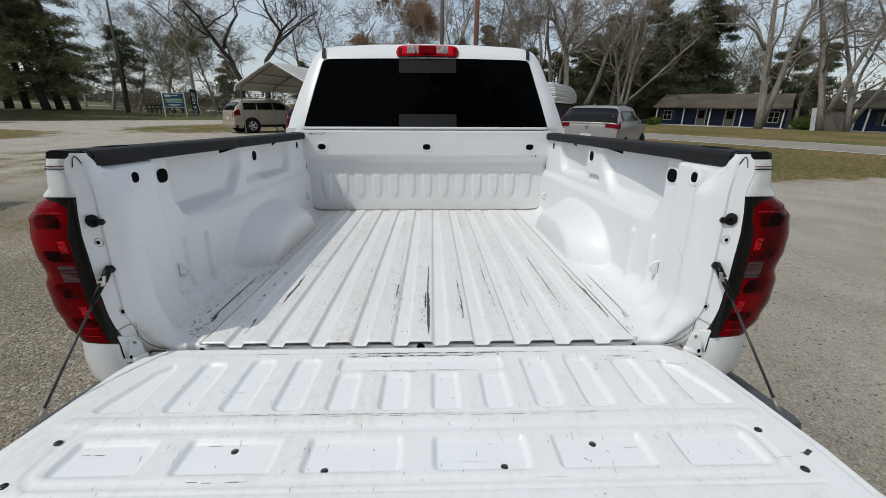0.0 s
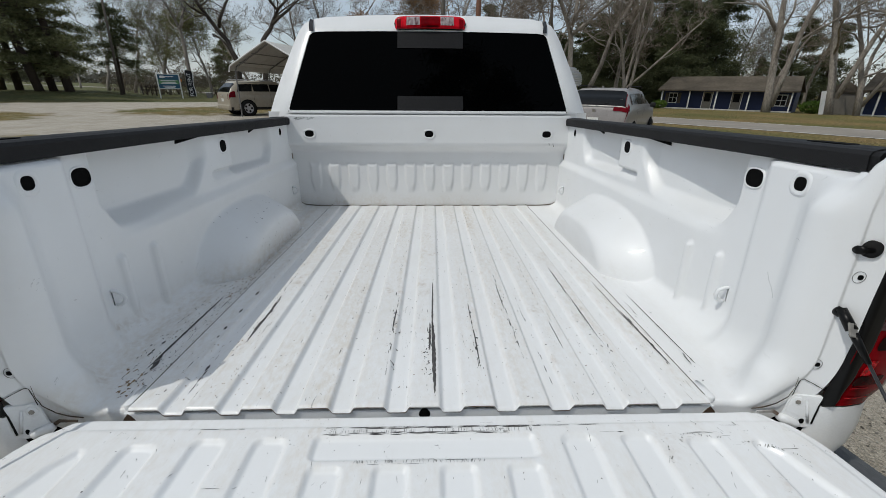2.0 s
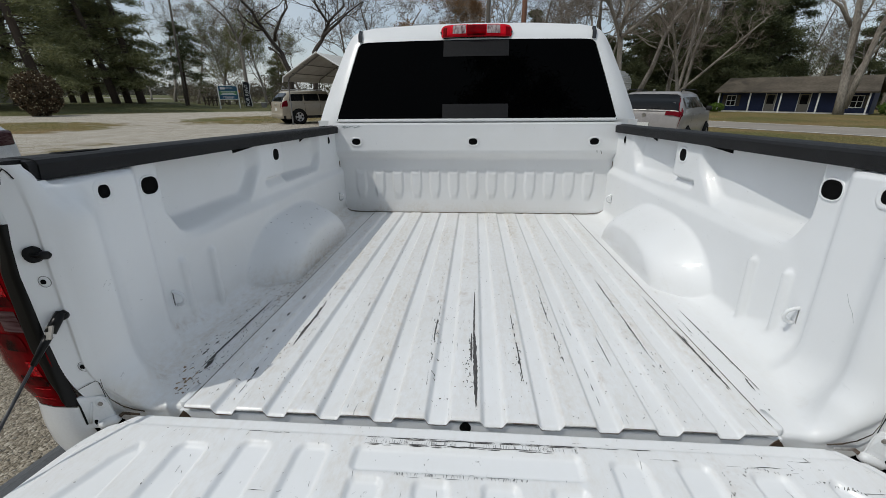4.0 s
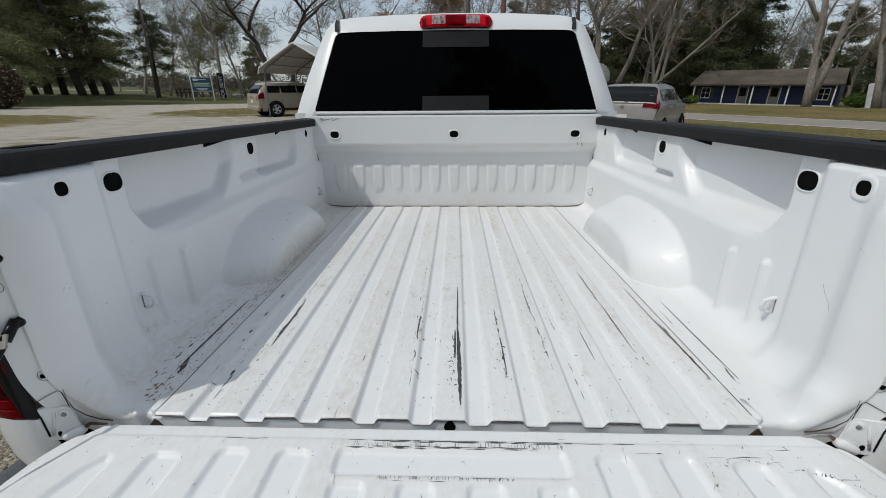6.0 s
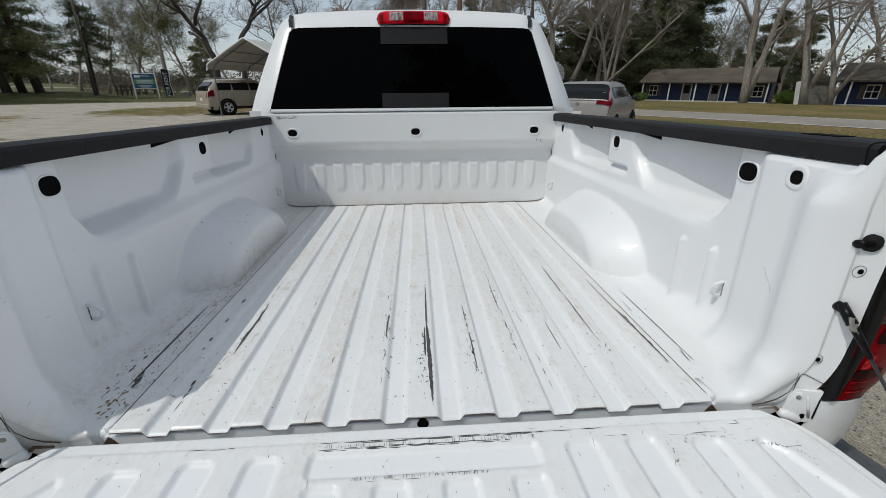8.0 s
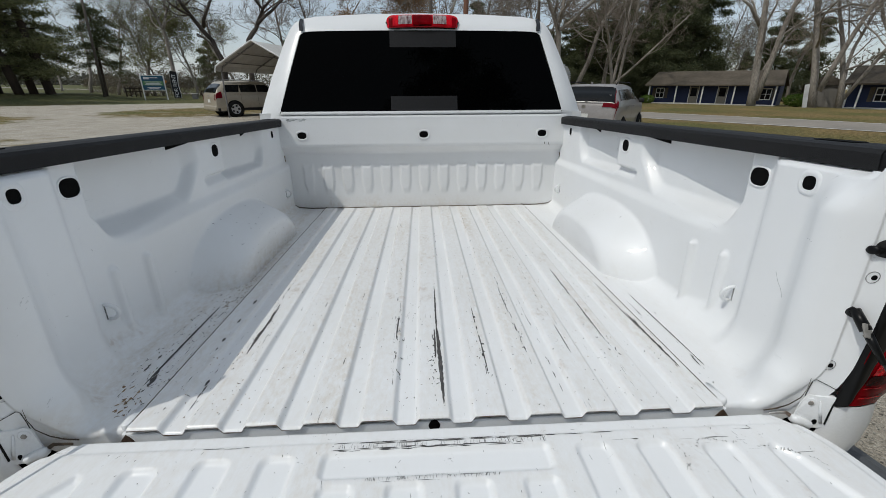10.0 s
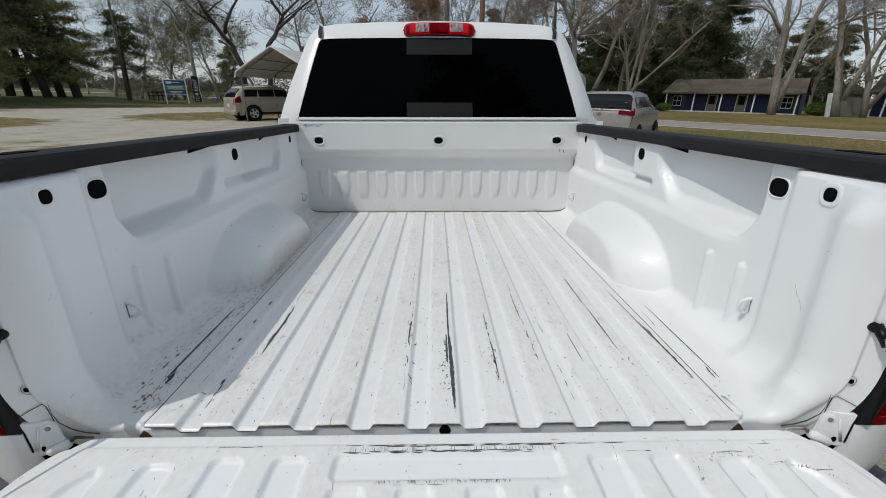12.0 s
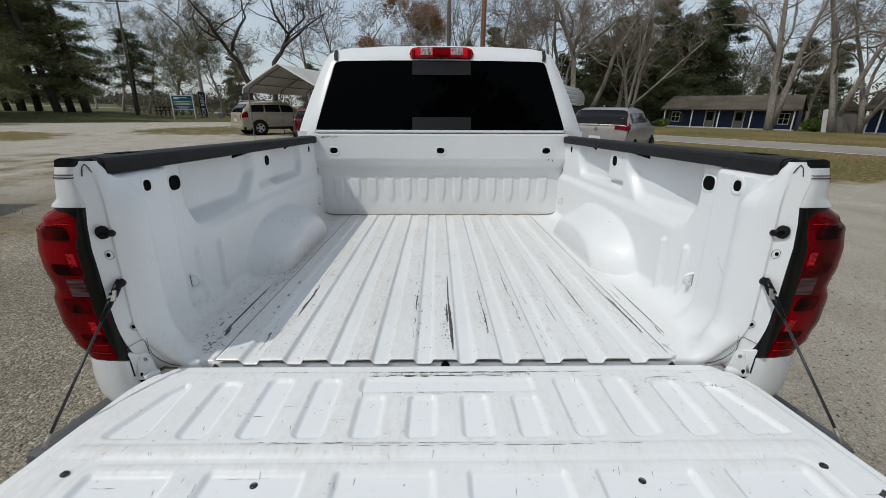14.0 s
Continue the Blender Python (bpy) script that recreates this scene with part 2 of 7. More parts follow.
BLACK = material("black_void", (0.003, 0.003, 0.003), 0.9, spec=0.1)
GLOSS_BLACK = material("gloss_black_trim", (0.006, 0.006, 0.006), 0.12, coat=0.5)
RUBBER = material("tyre_rubber", (0.014, 0.014, 0.014), 0.85, spec=0.15, bump=0.3)
GLASS_DARK = material("privacy_glass", (0.0006, 0.0007, 0.0008), 0.01, spec=0.03, fine_amount=0.0)
CAR_GLASS = material("car_glass", (0.006, 0.007, 0.008), 0.05, spec=0.22)
RED_LENS = material("red_lens", (0.21, 0.0004, 0.004), 0.05, coat=0.0, spec=0.07, second=(0.055, 0.0002, 0.001), scale=13, amount=0.9, fine=110, fine_amount=0.12, stretch=(1, 1, 0.75))
BRAKE_RED = material("bright_brake_lens", (0.62, 0.004, 0.014), 0.08, spec=0.15, second=(0.30, 0.001, 0.006), scale=30, amount=0.8, stretch=(1, 1, 0.3))
RED_BRIGHT = material("red_reflector", (0.62, 0.006, 0.012), 0.2, coat=0.0, spec=0.15, second=(0.16, 0.001, 0.003), scale=150, amount=1.0, bump=0.8, bump_scale=150)
RED_DARK = material("dark_red_lens", (0.010, 0.0002, 0.0005), 0.08, coat=0.0, spec=0.06, second=(0.12, 0.0004, 0.003), scale=22, amount=0.9)
STRIP_BLACK = material("black_lamp_edge", (0.004, 0.004, 0.004), 0.35, spec=0.2)
RUSTY_LIP = material("rusty_lip", (0.62, 0.62, 0.61), 0.6, second=(0.10, 0.055, 0.03), scale=16, amount=1.0, fine=200, fine_amount=0.2, stretch=(1, 1, 1))
GRIME = material("seam_grime", (0.045, 0.035, 0.028), 0.9, second=(0.16, 0.12, 0.085), scale=25, amount=0.8, spec=0.2)
CLEAR_LENS = material("clear_lens", (0.105, 0.06, 0.065), 0.08, coat=0.0, spec=0.15, second=(0.025, 0.003, 0.005), scale=45, amount=1.0, stretch=(0.3, 1, 3))
CARGO_LENS = material("frosted_cargo_lens", (0.36, 0.31, 0.31), 0.12, coat=0.2, second=(0.09, 0.015, 0.02), scale=60, amount=1.0, stretch=(1.5, 1, 0.4))
RED_CAR = material("dark_red_car_paint", (0.085, 0.005, 0.008), 0.3, coat=0.5)
CAR_LAMP = material("red_car_lamp", (0.14, 0.002, 0.008), 0.25, spec=0.08, second=(0.09, 0.001, 0.004), scale=14, amount=0.8)
CHROME = material("bright_metal", (0.45, 0.45, 0.45), 0.32, metal=1.0, second=(0.4, 0.39, 0.37), scale=60)
SCRAPE = material("scraped_grey", (0.12, 0.12, 0.12), 0.7, spec=0.2, second=(0.40, 0.40, 0.40), scale=140, amount=0.9)
CLIP = material("dull_zinc", (0.30, 0.28, 0.25), 0.5, metal=0.5, second=(0.2, 0.18, 0.16), scale=80)
ALLOY = material("alloy_rim", (0.50, 0.50, 0.51), 0.35, metal=0.3)
FADED = material("faded_scuff", (0.34, 0.36, 0.36), 0.7, second=(0.55, 0.56, 0.56), scale=90)
BRUSH = foliage("brown_underbrush", (0.10, 0.08, 0.055), (0.19, 0.155, 0.11))
CABLE = material("steel_cable", (0.04, 0.04, 0.042), 0.4, metal=0.4)
DECAL = material("dark_red_pinstripe", (0.16, 0.02, 0.035), 0.5)
BUMPER = material("grey_bumper_top", (0.075, 0.078, 0.082), 0.55, bump=0.2, bump_scale=200)
BLUE = material("navy_siding", (0.010, 0.020, 0.068), 0.7, second=(0.018, 0.03, 0.08), scale=1.2, stretch=(0.3, 0.3, 6))
SHINGLE = material("grey_shingles", (0.085, 0.072, 0.056), 0.95, spec=0.15, second=(0.125, 0.105, 0.082), scale=0.8, amount=0.8, fine=9, fine_amount=0.25, stretch=(0.5, 1, 1))
WHITE = material("white_trim", (0.72, 0.72, 0.70), 0.6, second=(0.55, 0.54, 0.5), scale=2)
GREY_DOOR = material("weathered_screen_door", (0.22, 0.20, 0.17), 0.8)
STEEL_ROOF = material("galvanised_roof", (0.50, 0.49, 0.46), 0.55, second=(0.36, 0.33, 0.29), scale=1.5, amount=0.6)
STEEL_UNDER = material("grey_steel_frame", (0.16, 0.155, 0.15), 0.6)
TAN = material("champagne_car_paint", (0.36, 0.315, 0.245), 0.35, coat=0.4)
SILVER = material("silver_car_paint", (0.30, 0.275, 0.26), 0.35, coat=0.4, metal=0.2)
WHITE_CAR = material("white_car_paint", (0.72, 0.73, 0.74), 0.3, coat=0.6)
DARK_TRIM = material("dark_lower_trim", (0.022, 0.022, 0.023), 0.7, spec=0.2)
BARK = material("grey_bark", (0.28, 0.25, 0.215), 0.95, second=(0.15, 0.13, 0.108), scale=1.6, amount=0.9, stretch=(1, 1, 0.3), fine=14, fine_amount=0.35, bump=0.8, bump_scale=8)
TWIG = material("twig_bark", (0.22, 0.185, 0.155), 0.95, spec=0.1, second=(0.14, 0.115, 0.095), scale=1.0)
DARK_BARK = material("dark_bark", (0.075, 0.060, 0.050), 0.95, second=(0.035, 0.028, 0.023), scale=1.6, amount=0.9, stretch=(1, 1, 0.3), fine=14, fine_amount=0.35, bump=0.8, bump_scale=8)
PINE_BARK = material("dark_pine_bark", (0.075, 0.055, 0.042), 0.95, second=(0.04, 0.03, 0.024), scale=1.5, amount=0.9, stretch=(1, 1, 0.25), bump=0.8, bump_scale=8)
NEEDLES = foliage("pine_needles", (0.095, 0.108, 0.048), (0.25, 0.25, 0.115))
CEDAR = foliage("dark_evergreen_leaves", (0.058, 0.072, 0.034), (0.145, 0.155, 0.075))
BUDS = foliage("pale_spring_buds", (0.24, 0.20, 0.13), (0.36, 0.31, 0.20))
OLIVE = foliage("olive_new_leaves", (0.12, 0.13, 0.05), (0.22, 0.22, 0.10))
RUST = foliage("rusty_oak_leaves", (0.20, 0.11, 0.05), (0.34, 0.19, 0.09))
SHRUB = foliage("bright_shrub_leaves", (0.07, 0.13, 0.02), (0.13, 0.2, 0.03))
WOOD_POLE = material("creosote_pole", (0.10, 0.085, 0.07), 0.9, stretch=(1, 1, 0.1), scale=4)
RED_POLE = material("red_brown_pole", (0.16, 0.075, 0.045), 0.9, stretch=(1, 1, 0.1), scale=4)
SIGN_BLUE = material("sign_blue", (0.02, 0.09, 0.16), 0.5)
SIGN_GREEN = material("sign_green", (0.10, 0.25, 0.11), 0.5)
ORANGE = material("orange_sign_face", (0.62, 0.20, 0.03), 0.5)
BANNER = material("dark_banner_cloth", (0.02, 0.022, 0.026), 0.8)
LETTER = material("white_lettering", (0.75, 0.75, 0.75), 0.6)
ROAD = material("worn_asphalt", (0.28, 0.25, 0.215), 0.95, spec=0.15, second=(0.21, 0.19, 0.165), scale=0.4, amount=0.7, fine=30, fine_amount=0.2)
GROUND = ground_material()


# ---- building tools ----
def mesh_of(name, verts, faces, mat, smooth=True):
    me = bpy.data.meshes.new(name)
    me.from_pydata([tuple(v) for v in verts], [], faces)
    for m in (mat if isinstance(mat, (list, tuple)) else [mat]):
        me.materials.append(m)
    if smooth:
        me.polygons.foreach_set("use_smooth", [True] * len(me.polygons))
    me.update()
    return me


def part(name, bm, mat, parent=None, label="", smooth=False):
    """One mesh object, from a bmesh or from a pair of verts and faces, under a thing or a part."""
    if isinstance(bm, bpy.types.Mesh):
        me = bm
    elif isinstance(bm, tuple):
        me = mesh_of(name, bm[0], bm[1], mat, smooth)
    else:
        me = bpy.data.meshes.new(name)
        bm.to_mesh(me)
        bm.free()
        me.materials.append(mat)
        if smooth:
            me.polygons.foreach_set("use_smooth", [True] * len(me.polygons))
    ob = new(name, me)
    if parent:
        ob.parent = parent
    return tagged(ob, label)


def thing(name, label, category, m=None, group="", kind=""):
    ob = new(name)
    ob.matrix_world = m or Matrix()
    return tagged(ob, label, category, group, kind)


def box(size, at=(0, 0, 0), bevel=0.0, turn=None, bm=None, segments=2):
    one = bmesh.new()
    bmesh.ops.create_cube(one, size=1, matrix=Matrix.Diagonal((*size, 1)))
    if bevel:
        bmesh.ops.bevel(one, geom=one.edges[:], offset=bevel, segments=segments, affect="EDGES", profile=0.6)
    one.transform(Matrix.Translation(at) @ (turn or Matrix()))
    if bm is None:
        return one
    me = bpy.data.meshes.new("tmp")
    one.to_mesh(me)
    one.free()
    bm.from_mesh(me)
    bpy.data.meshes.remove(me)
    return bm


def tube(points, radii, sides=8, cap=True):
    """Verts and faces of a tapered tube through points."""
    verts, faces = [], []
    points = [Vector(p) for p in points]
    for i, p in enumerate(points):
        d = (points[min(i + 1, len(points) - 1)] - points[max(i - 1, 0)]).normalized()
        a = d.orthogonal().normalized() if i == 0 else (a - d * a.dot(d)).normalized()
        b = d.cross(a)
        r = radii[i] if isinstance(radii, (list, tuple)) else radii
        verts += [p + r * (math.cos(2 * math.pi * k / sides) * a + math.sin(2 * math.pi * k / sides) * b) for k in range(sides)]
    for i in range(len(points) - 1):
        faces += [(i * sides + k, i * sides + (k + 1) % sides, (i + 1) * sides + (k + 1) % sides, (i + 1) * sides + k) for k in range(sides)]
    if cap:
        faces += [tuple(range(sides))[::-1], tuple(range(len(verts) - sides, len(verts)))]
    return verts, faces


def grid(fn, us, vs, flip=False):
    """Verts and faces of a sheet, fn(u, v) -> place."""
    verts = [fn(u, v) for u in us for v in vs]
    n = len(vs)
    faces = []
    for i in range(len(us) - 1):
        for j in range(n - 1):
            q = (i * n + j, i * n + j + 1, (i + 1) * n + j + 1, (i + 1) * n + j)
            faces.append(q[::-1] if flip else q)
    return verts, faces


def prism(outline, y0, y1):
    """A bmesh of an outline in x and z, drawn out from y0 to y1."""
    bm = bmesh.new()
    f = bm.faces.new([bm.verts.new((x, y0, z)) for x, z in outline])
    r = bmesh.ops.extrude_face_region(bm, geom=[f])
    bmesh.ops.translate(bm, verts=[v for v in r["geom"] if isinstance(v, bmesh.types.BMVert)], vec=(0, y1 - y0, 0))
    bmesh.ops.recalc_face_normals(bm, faces=bm.faces[:])
    return bm


def span(a, b, step):
    n = max(1, round(abs(b - a) / step))
    return [a + (b - a) * i / n for i in range(n + 1)]


def soft(x, a, b):
    """0 below a, 1 above b, smooth between."""
    t = min(1.0, max(0.0, (x - a) / (b - a)))
    return t * t * (3 - 2 * t)


# ---- the pickup's bed ----
truck = thing("pickup_truck", "white crew-cab pickup, tailgate lowered, worn empty bed", "pickup truck", TRUCK)
FLOOR_Z = 0.897
RIBS = 0.115


def rib_height(x):
    return 0.012 * (1 - soft(abs((x / RIBS + 0.5) % 1.0 - 0.5) * RIBS, 0.0295, 0.0405))


def floor_place(x, y):
    """The ribbed sheet; its rear edge rolls down over the sill."""
    z = FLOOR_Z + rib_height(x) * soft(1.815 - y, 0.0, 0.028) * (1.12 - 0.12 * soft(y, 0.0, 0.05))
    if y < 0.006:
        z -= 0.0042 * min(1.0, (0.006 - y) / 0.0075) ** 2
    return (x, y, z)


bed_floor = part("bed_floor", grid(floor_place, span(-0.604, 0.604, 0.0025), [-0.0015, -0.001, 0.0, 0.0015, 0.003, 0.0045, 0.006, 0.012] + span(0.02, 1.84, 0.02), True), FLOOR_PAINT, truck,
                 "ribbed white steel floor, scratched and stained tan", True)
lip = [(x, y, floor_place(x, -0.0015)[2] - d) for y, d in ((-0.0015, 0.0), (-0.0019, 0.0014), (-0.0016, 0.0030), (0.006, 0.0034)) for x in span(-0.604, 0.604, 0.0025)]
nl = len(lip) // 4
part("floor_lip", (lip, [(r * nl + k, r * nl + k + 1, r * nl + nl + k + 1, r * nl + nl + k) for r in range(3) for k in range(nl - 1)]), RUSTY_LIP, bed_floor, "chipped and rusting rear edge", True)
part("sill", box((1.24, 0.04, 0.062), (0, 0.023, 0.8630), 0.003), PAINT, truck)
for s in (-1, 1):
    part("rust_notch", prism([(s * x, z) for x, z in ((0.590, 0.866), (0.6045, 0.888), (0.611, 0.893), (0.617, 0.886), (0.632, 0.866))], 0.0008, 0.004), material("rusty_notch", (0.06, 0.035, 0.02), 0.9), truck)
for s in (-1, 1):
    part("sill_end", box((0.14, 0.030, 0.040), (s * 0.695, 0.040, 0.848), 0.004), PAINT, truck)
part("drain_hole", tube([(0.0, 0.0022, 0.884), (0.0, 0.006, 0.884)], 0.0120, 18), BLACK, truck)
for s in (-1, 1):
    tab = [(s * (0.6185 + 0.0095 * math.cos(a)), (0.0225 if math.sin(a) < 0 else 0.060) + 0.0095 * math.sin(a)) for a in [2 * math.pi * (k + 0.5) / 20 for k in range(20)]]
    ring = [(x, y, FLOOR_Z + h) for h in (-0.002, 0.0085) for x, y in tab] + [(s * 0.6185 + (x - s * 0.6185) * 0.72, y + (0.003 if y < 0.1 else -0.003), FLOOR_Z + 0.0100) for x, y in tab]
    part("floor_tab", (ring, [(r * 20 + k, r * 20 + (k + 1) % 20, r * 20 + 20 + (k + 1) % 20, r * 20 + 20 + k) for r in (0, 1) for k in range(20)] + [tuple(range(40, 60))]), PAINT, truck, "", True)
    part("seam_gap", box((0.0026, 1.80, 0.012), (s * 0.6062, 0.922, 0.9020)), GRIME, truck, "grimy seam")


def post_inset(y):
    """The side draws in towards the tailgate opening."""
    return 0.034 * (1 - soft(y, 0.215, 0.275)) + 0.016 * (1 - soft(y, 0.01, 0.10))


def wall_inset(y, z):
    """How far the bed's side stands in from its plane, the rear post apart."""
    d = 0.040 * (1 - soft(y, 0.040, 0.130)) * (1 - soft(z, 1.305, 1.388))
    # two pockets under the rail with rounded lower corners
    low = 1.176 + 0.010 * soft(y, 0.45, 0.76) + 0.105 * soft(y, 0.74, 0.885) + 0.070 * (1 - soft(y, 0.335, 0.415)) ** 2
    deep = 0.074 - 0.034 * soft(y, 0.34, 0.82)
    d -= deep * soft(y, 0.336, 0.352) * (1 - soft(y, 0.815, 0.885)) * soft(z, low, low + 0.042)
    low = 1.208 + 0.085 * soft(y, 1.43, 1.52) ** 2
    d -= (0.056 - 0.018 * soft(y, 1.08, 1.46)) * soft(y, 1.060, 1.095) * (1 - soft(y, 1.475, 1.525)) * soft(z, low, low + 0.030)
    # finger dent below the front hole, deepest along its top
    d -= 0.026 * soft(y, 0.885, 0.925) * (1 - soft(y, 1.055, 1.085)) * soft(z, 1.212, 1.246) * (1 - soft(z, 1.247, 1.254))
    # shelf that runs under the pockets
    d += 0.020 * (1 - soft(z, 1.150, 1.192)) * soft(y, 0.33, 0.5)
    # stamped ribs
    for c, t in ((0.352, 1.115), (0.462, 1.112)):
        w = math.hypot(y - c, max(0.0, z - t + 0.012))
        d += 0.013 * (1 - soft(w, 0.006, 0.016))
    # wheelhouse: steep all round, with a widely rounded inner edge
    e = ((abs(y - 1.03) / 0.44) ** 2.6 + (max(0.0, z - 0.80) / 0.312) ** 2.6) ** (1 / 2.6)
    k = min(1.0, max(0.0, (1.0 - e) / 0.32))
    d += 0.150 * math.sin(k * k / (k + 0.05) * 1.05 * math.pi / 2)
    return d


BEND = 0.085


def bend_at(y):
    """The fillet between floor and side widens towards the rear post."""
    return BEND + 0.055 * (1 - soft(y, 0.02, 0.20))


def rail_z(y):
    return 1.389


def side_place(q, y):
    """q: the way from the floor's seam out and up."""
    bend = bend_at(y)
    run = 0.210 - bend
    arc = bend * math.pi / 2
    if q < run:
        x, z = 0.609 + q, FLOOR_Z
    elif q < run + arc:
        a = (q - run) / bend
        x, z = 0.609 + run + bend * math.sin(a), FLOOR_Z + bend * (1 - math.cos(a))
    else:
        x, z = 0.819, FLOOR_Z + bend + q - run - arc
    if z > 1.30:
        z = 1.30 + (z - 1.30) * (rail_z(y) - 1.30) / (0.107 + 0.429 * (bend - BEND))
    x = 0.609 + (x - 0.609) * (0.210 - post_inset(y) * (1 - soft(z, 1.374, 1.389) * soft(y, 0.016, 0.034))) / 0.210
    d = wall_inset(y, z)
    if q < run + arc:
        if y > 0.3:
            x = min(x, 0.819 - post_inset(y) - max(0.0, d))
        elif q > run:
            # the rear flange stands proud all round the corner
            a, k = (q - run) / bend, soft(q, run, run + 0.55 * arc)
            x, z = x - d * k * math.sin(a), z + d * k * math.cos(a)
    else:
        x -= d
    return [x, y, z]


def side_x(y, z):
    return 0.819 - post_inset(y) - wall_inset(y, z)


def post_edge(z):
    """The outer edge of the rear post's face."""
    for (z0, a), (z1, b_) in zip(POST_EDGE, POST_EDGE[1:]):
        if z <= z1:
            return a + (b_ - a) * (z - z0) / (z1 - z0)
    return POST_EDGE[-1][1]


POST_EDGE = [(0.85, 0.812), (0.915, 0.816), (0.946, 0.821), (1.014, 0.830), (1.094, 0.837), (1.156, 0.839), (1.216, 0.842), (1.273, 0.838), (1.317, 0.831), (1.343, 0.835), (1.37, 0.843), (1.403, 0.839), (1.421, 0.816), (1.44, 0.80)]
Q0 = 0.210 - BEND + BEND * math.pi / 2
QS = span(0, Q0, 0.011) + span(Q0 + 0.006, Q0 + 0.425, 0.006)
YS = span(0.022, 0.53, 0.005) + span(0.537, 1.84, 0.007)
ROUND = [("turn", a) for a in (90, 75, 60, 45, 30, 15)]
COLUMNS = [("face", k) for k in (1.0, 0.75, 0.5, 0.35, 0.30, 0.26, 0.22, 0.18, 0.14, 0.10, 0.06, 0.03)] + ROUND + [("wall", y) for y in YS]


def sheet_place(q, c):
    """The bed's side and, round the corner, the face of the rear post."""
    kind, v = c
    if kind == "wall":
        w = math.sin(min(1.0, max(0.0, (q - 0.210 + bend_at(v)) / (bend_at(v) * math.pi / 2))) * math.pi / 2)
        low = 1 - soft(side_place(q, v)[2], 1.305, 1.388)
        return side_place(q, v + 0.026 * w * low * (1 - soft(v, 0.022, 0.13)))
    bend = bend_at(0.022)
    run = 0.210 - bend
    a = min(1.0, max(0.0, (q - run) / (bend * math.pi / 2))) * math.pi / 2
    w = math.sin(a)
    low = 1 - soft(side_place(q, 0.022)[2], 1.305, 1.388)
    x, y, z = side_place(q, 0.022 + 0.026 * w * low)
    roll, flare = 0.010 + 0.026 * w + 0.032 * w * low, 0.011 + 0.022 * w * low + 0.008 * w
    if z > 1.30 and (kind == "face" or v > 40):
        z = 1.30 + (z - 1.30) * 0.121 / 0.089
    if kind == "turn":
        r = radians(v)
        back, out = roll * math.sin(r), flare * (1 - math.cos(r))
    else:
        back, out = roll - 0.0055 * w * low * soft(v, 0.0, 0.24), flare + v * (0.030 * (1 - w) + w * max(0.02, post_edge(z) - x - flare))
    if w > 0.999:
        return [x + out, y - back, z]
    return [x + out * w, y - back, z - out * math.cos(a)]


def oval(at, wide, high, depth, axis, inner=False):
    """A rounded disc that faces along -axis. at: its middle."""
    n = 24
    ring = []
    for k in range(n):
        a = 2 * math.pi * k / n
        c, s_ = math.cos(a), math.sin(a)
        p = 0.78
        ring.append((wide / 2 * math.copysign(abs(c) ** p, c), high / 2 * math.copysign(abs(s_) ** p, s_)))
    verts = []
    for k, (d, f) in enumerate(((0.0, 1.0), (depth, 0.93))):
        for u, v in ring:
            yy, zz = at[1] + u * f, at[2] + v * f
            verts.append((-axis * (side_x(yy, zz) - 0.001 - d), yy, zz) if abs(axis) == 1 else (at[0] + u * f, at[1] - d, at[2] + v * f))
    faces = [tuple(range(n, 2 * n))] + [(k, (k + 1) % n, n + (k + 1) % n, n + k) for k in range(n)]
    return verts, faces


def ring_of(at, wide, high, band, rise, axis):
    """The pressed rim round a hole."""
    n = 24
    verts, faces = [], []
    for grow, d in ((0.0, 0.0005), (band * 0.3, rise), (band * 0.7, rise), (band, -0.002)):
        for k in range(n):
            a = 2 * math.pi * k / n
            c, s_ = math.cos(a), math.sin(a)
            u = (wide / 2 + grow) * math.copysign(abs(c) ** 0.78, c)
            v = (high / 2 + grow) * math.copysign(abs(s_) ** 0.78, s_)
            verts.append((-axis * (side_x(at[1] + u, at[2] + v) - 0.001 - d), at[1] + u, at[2] + v) if abs(axis) == 1 else (at[0] + u, at[1] - d, at[2] + v))
    for r in range(3):
        faces += [(r * n + k, r * n + (k + 1) % n, (r + 1) * n + (k + 1) % n, (r + 1) * n + k) for k in range(n)]
    return verts, faces


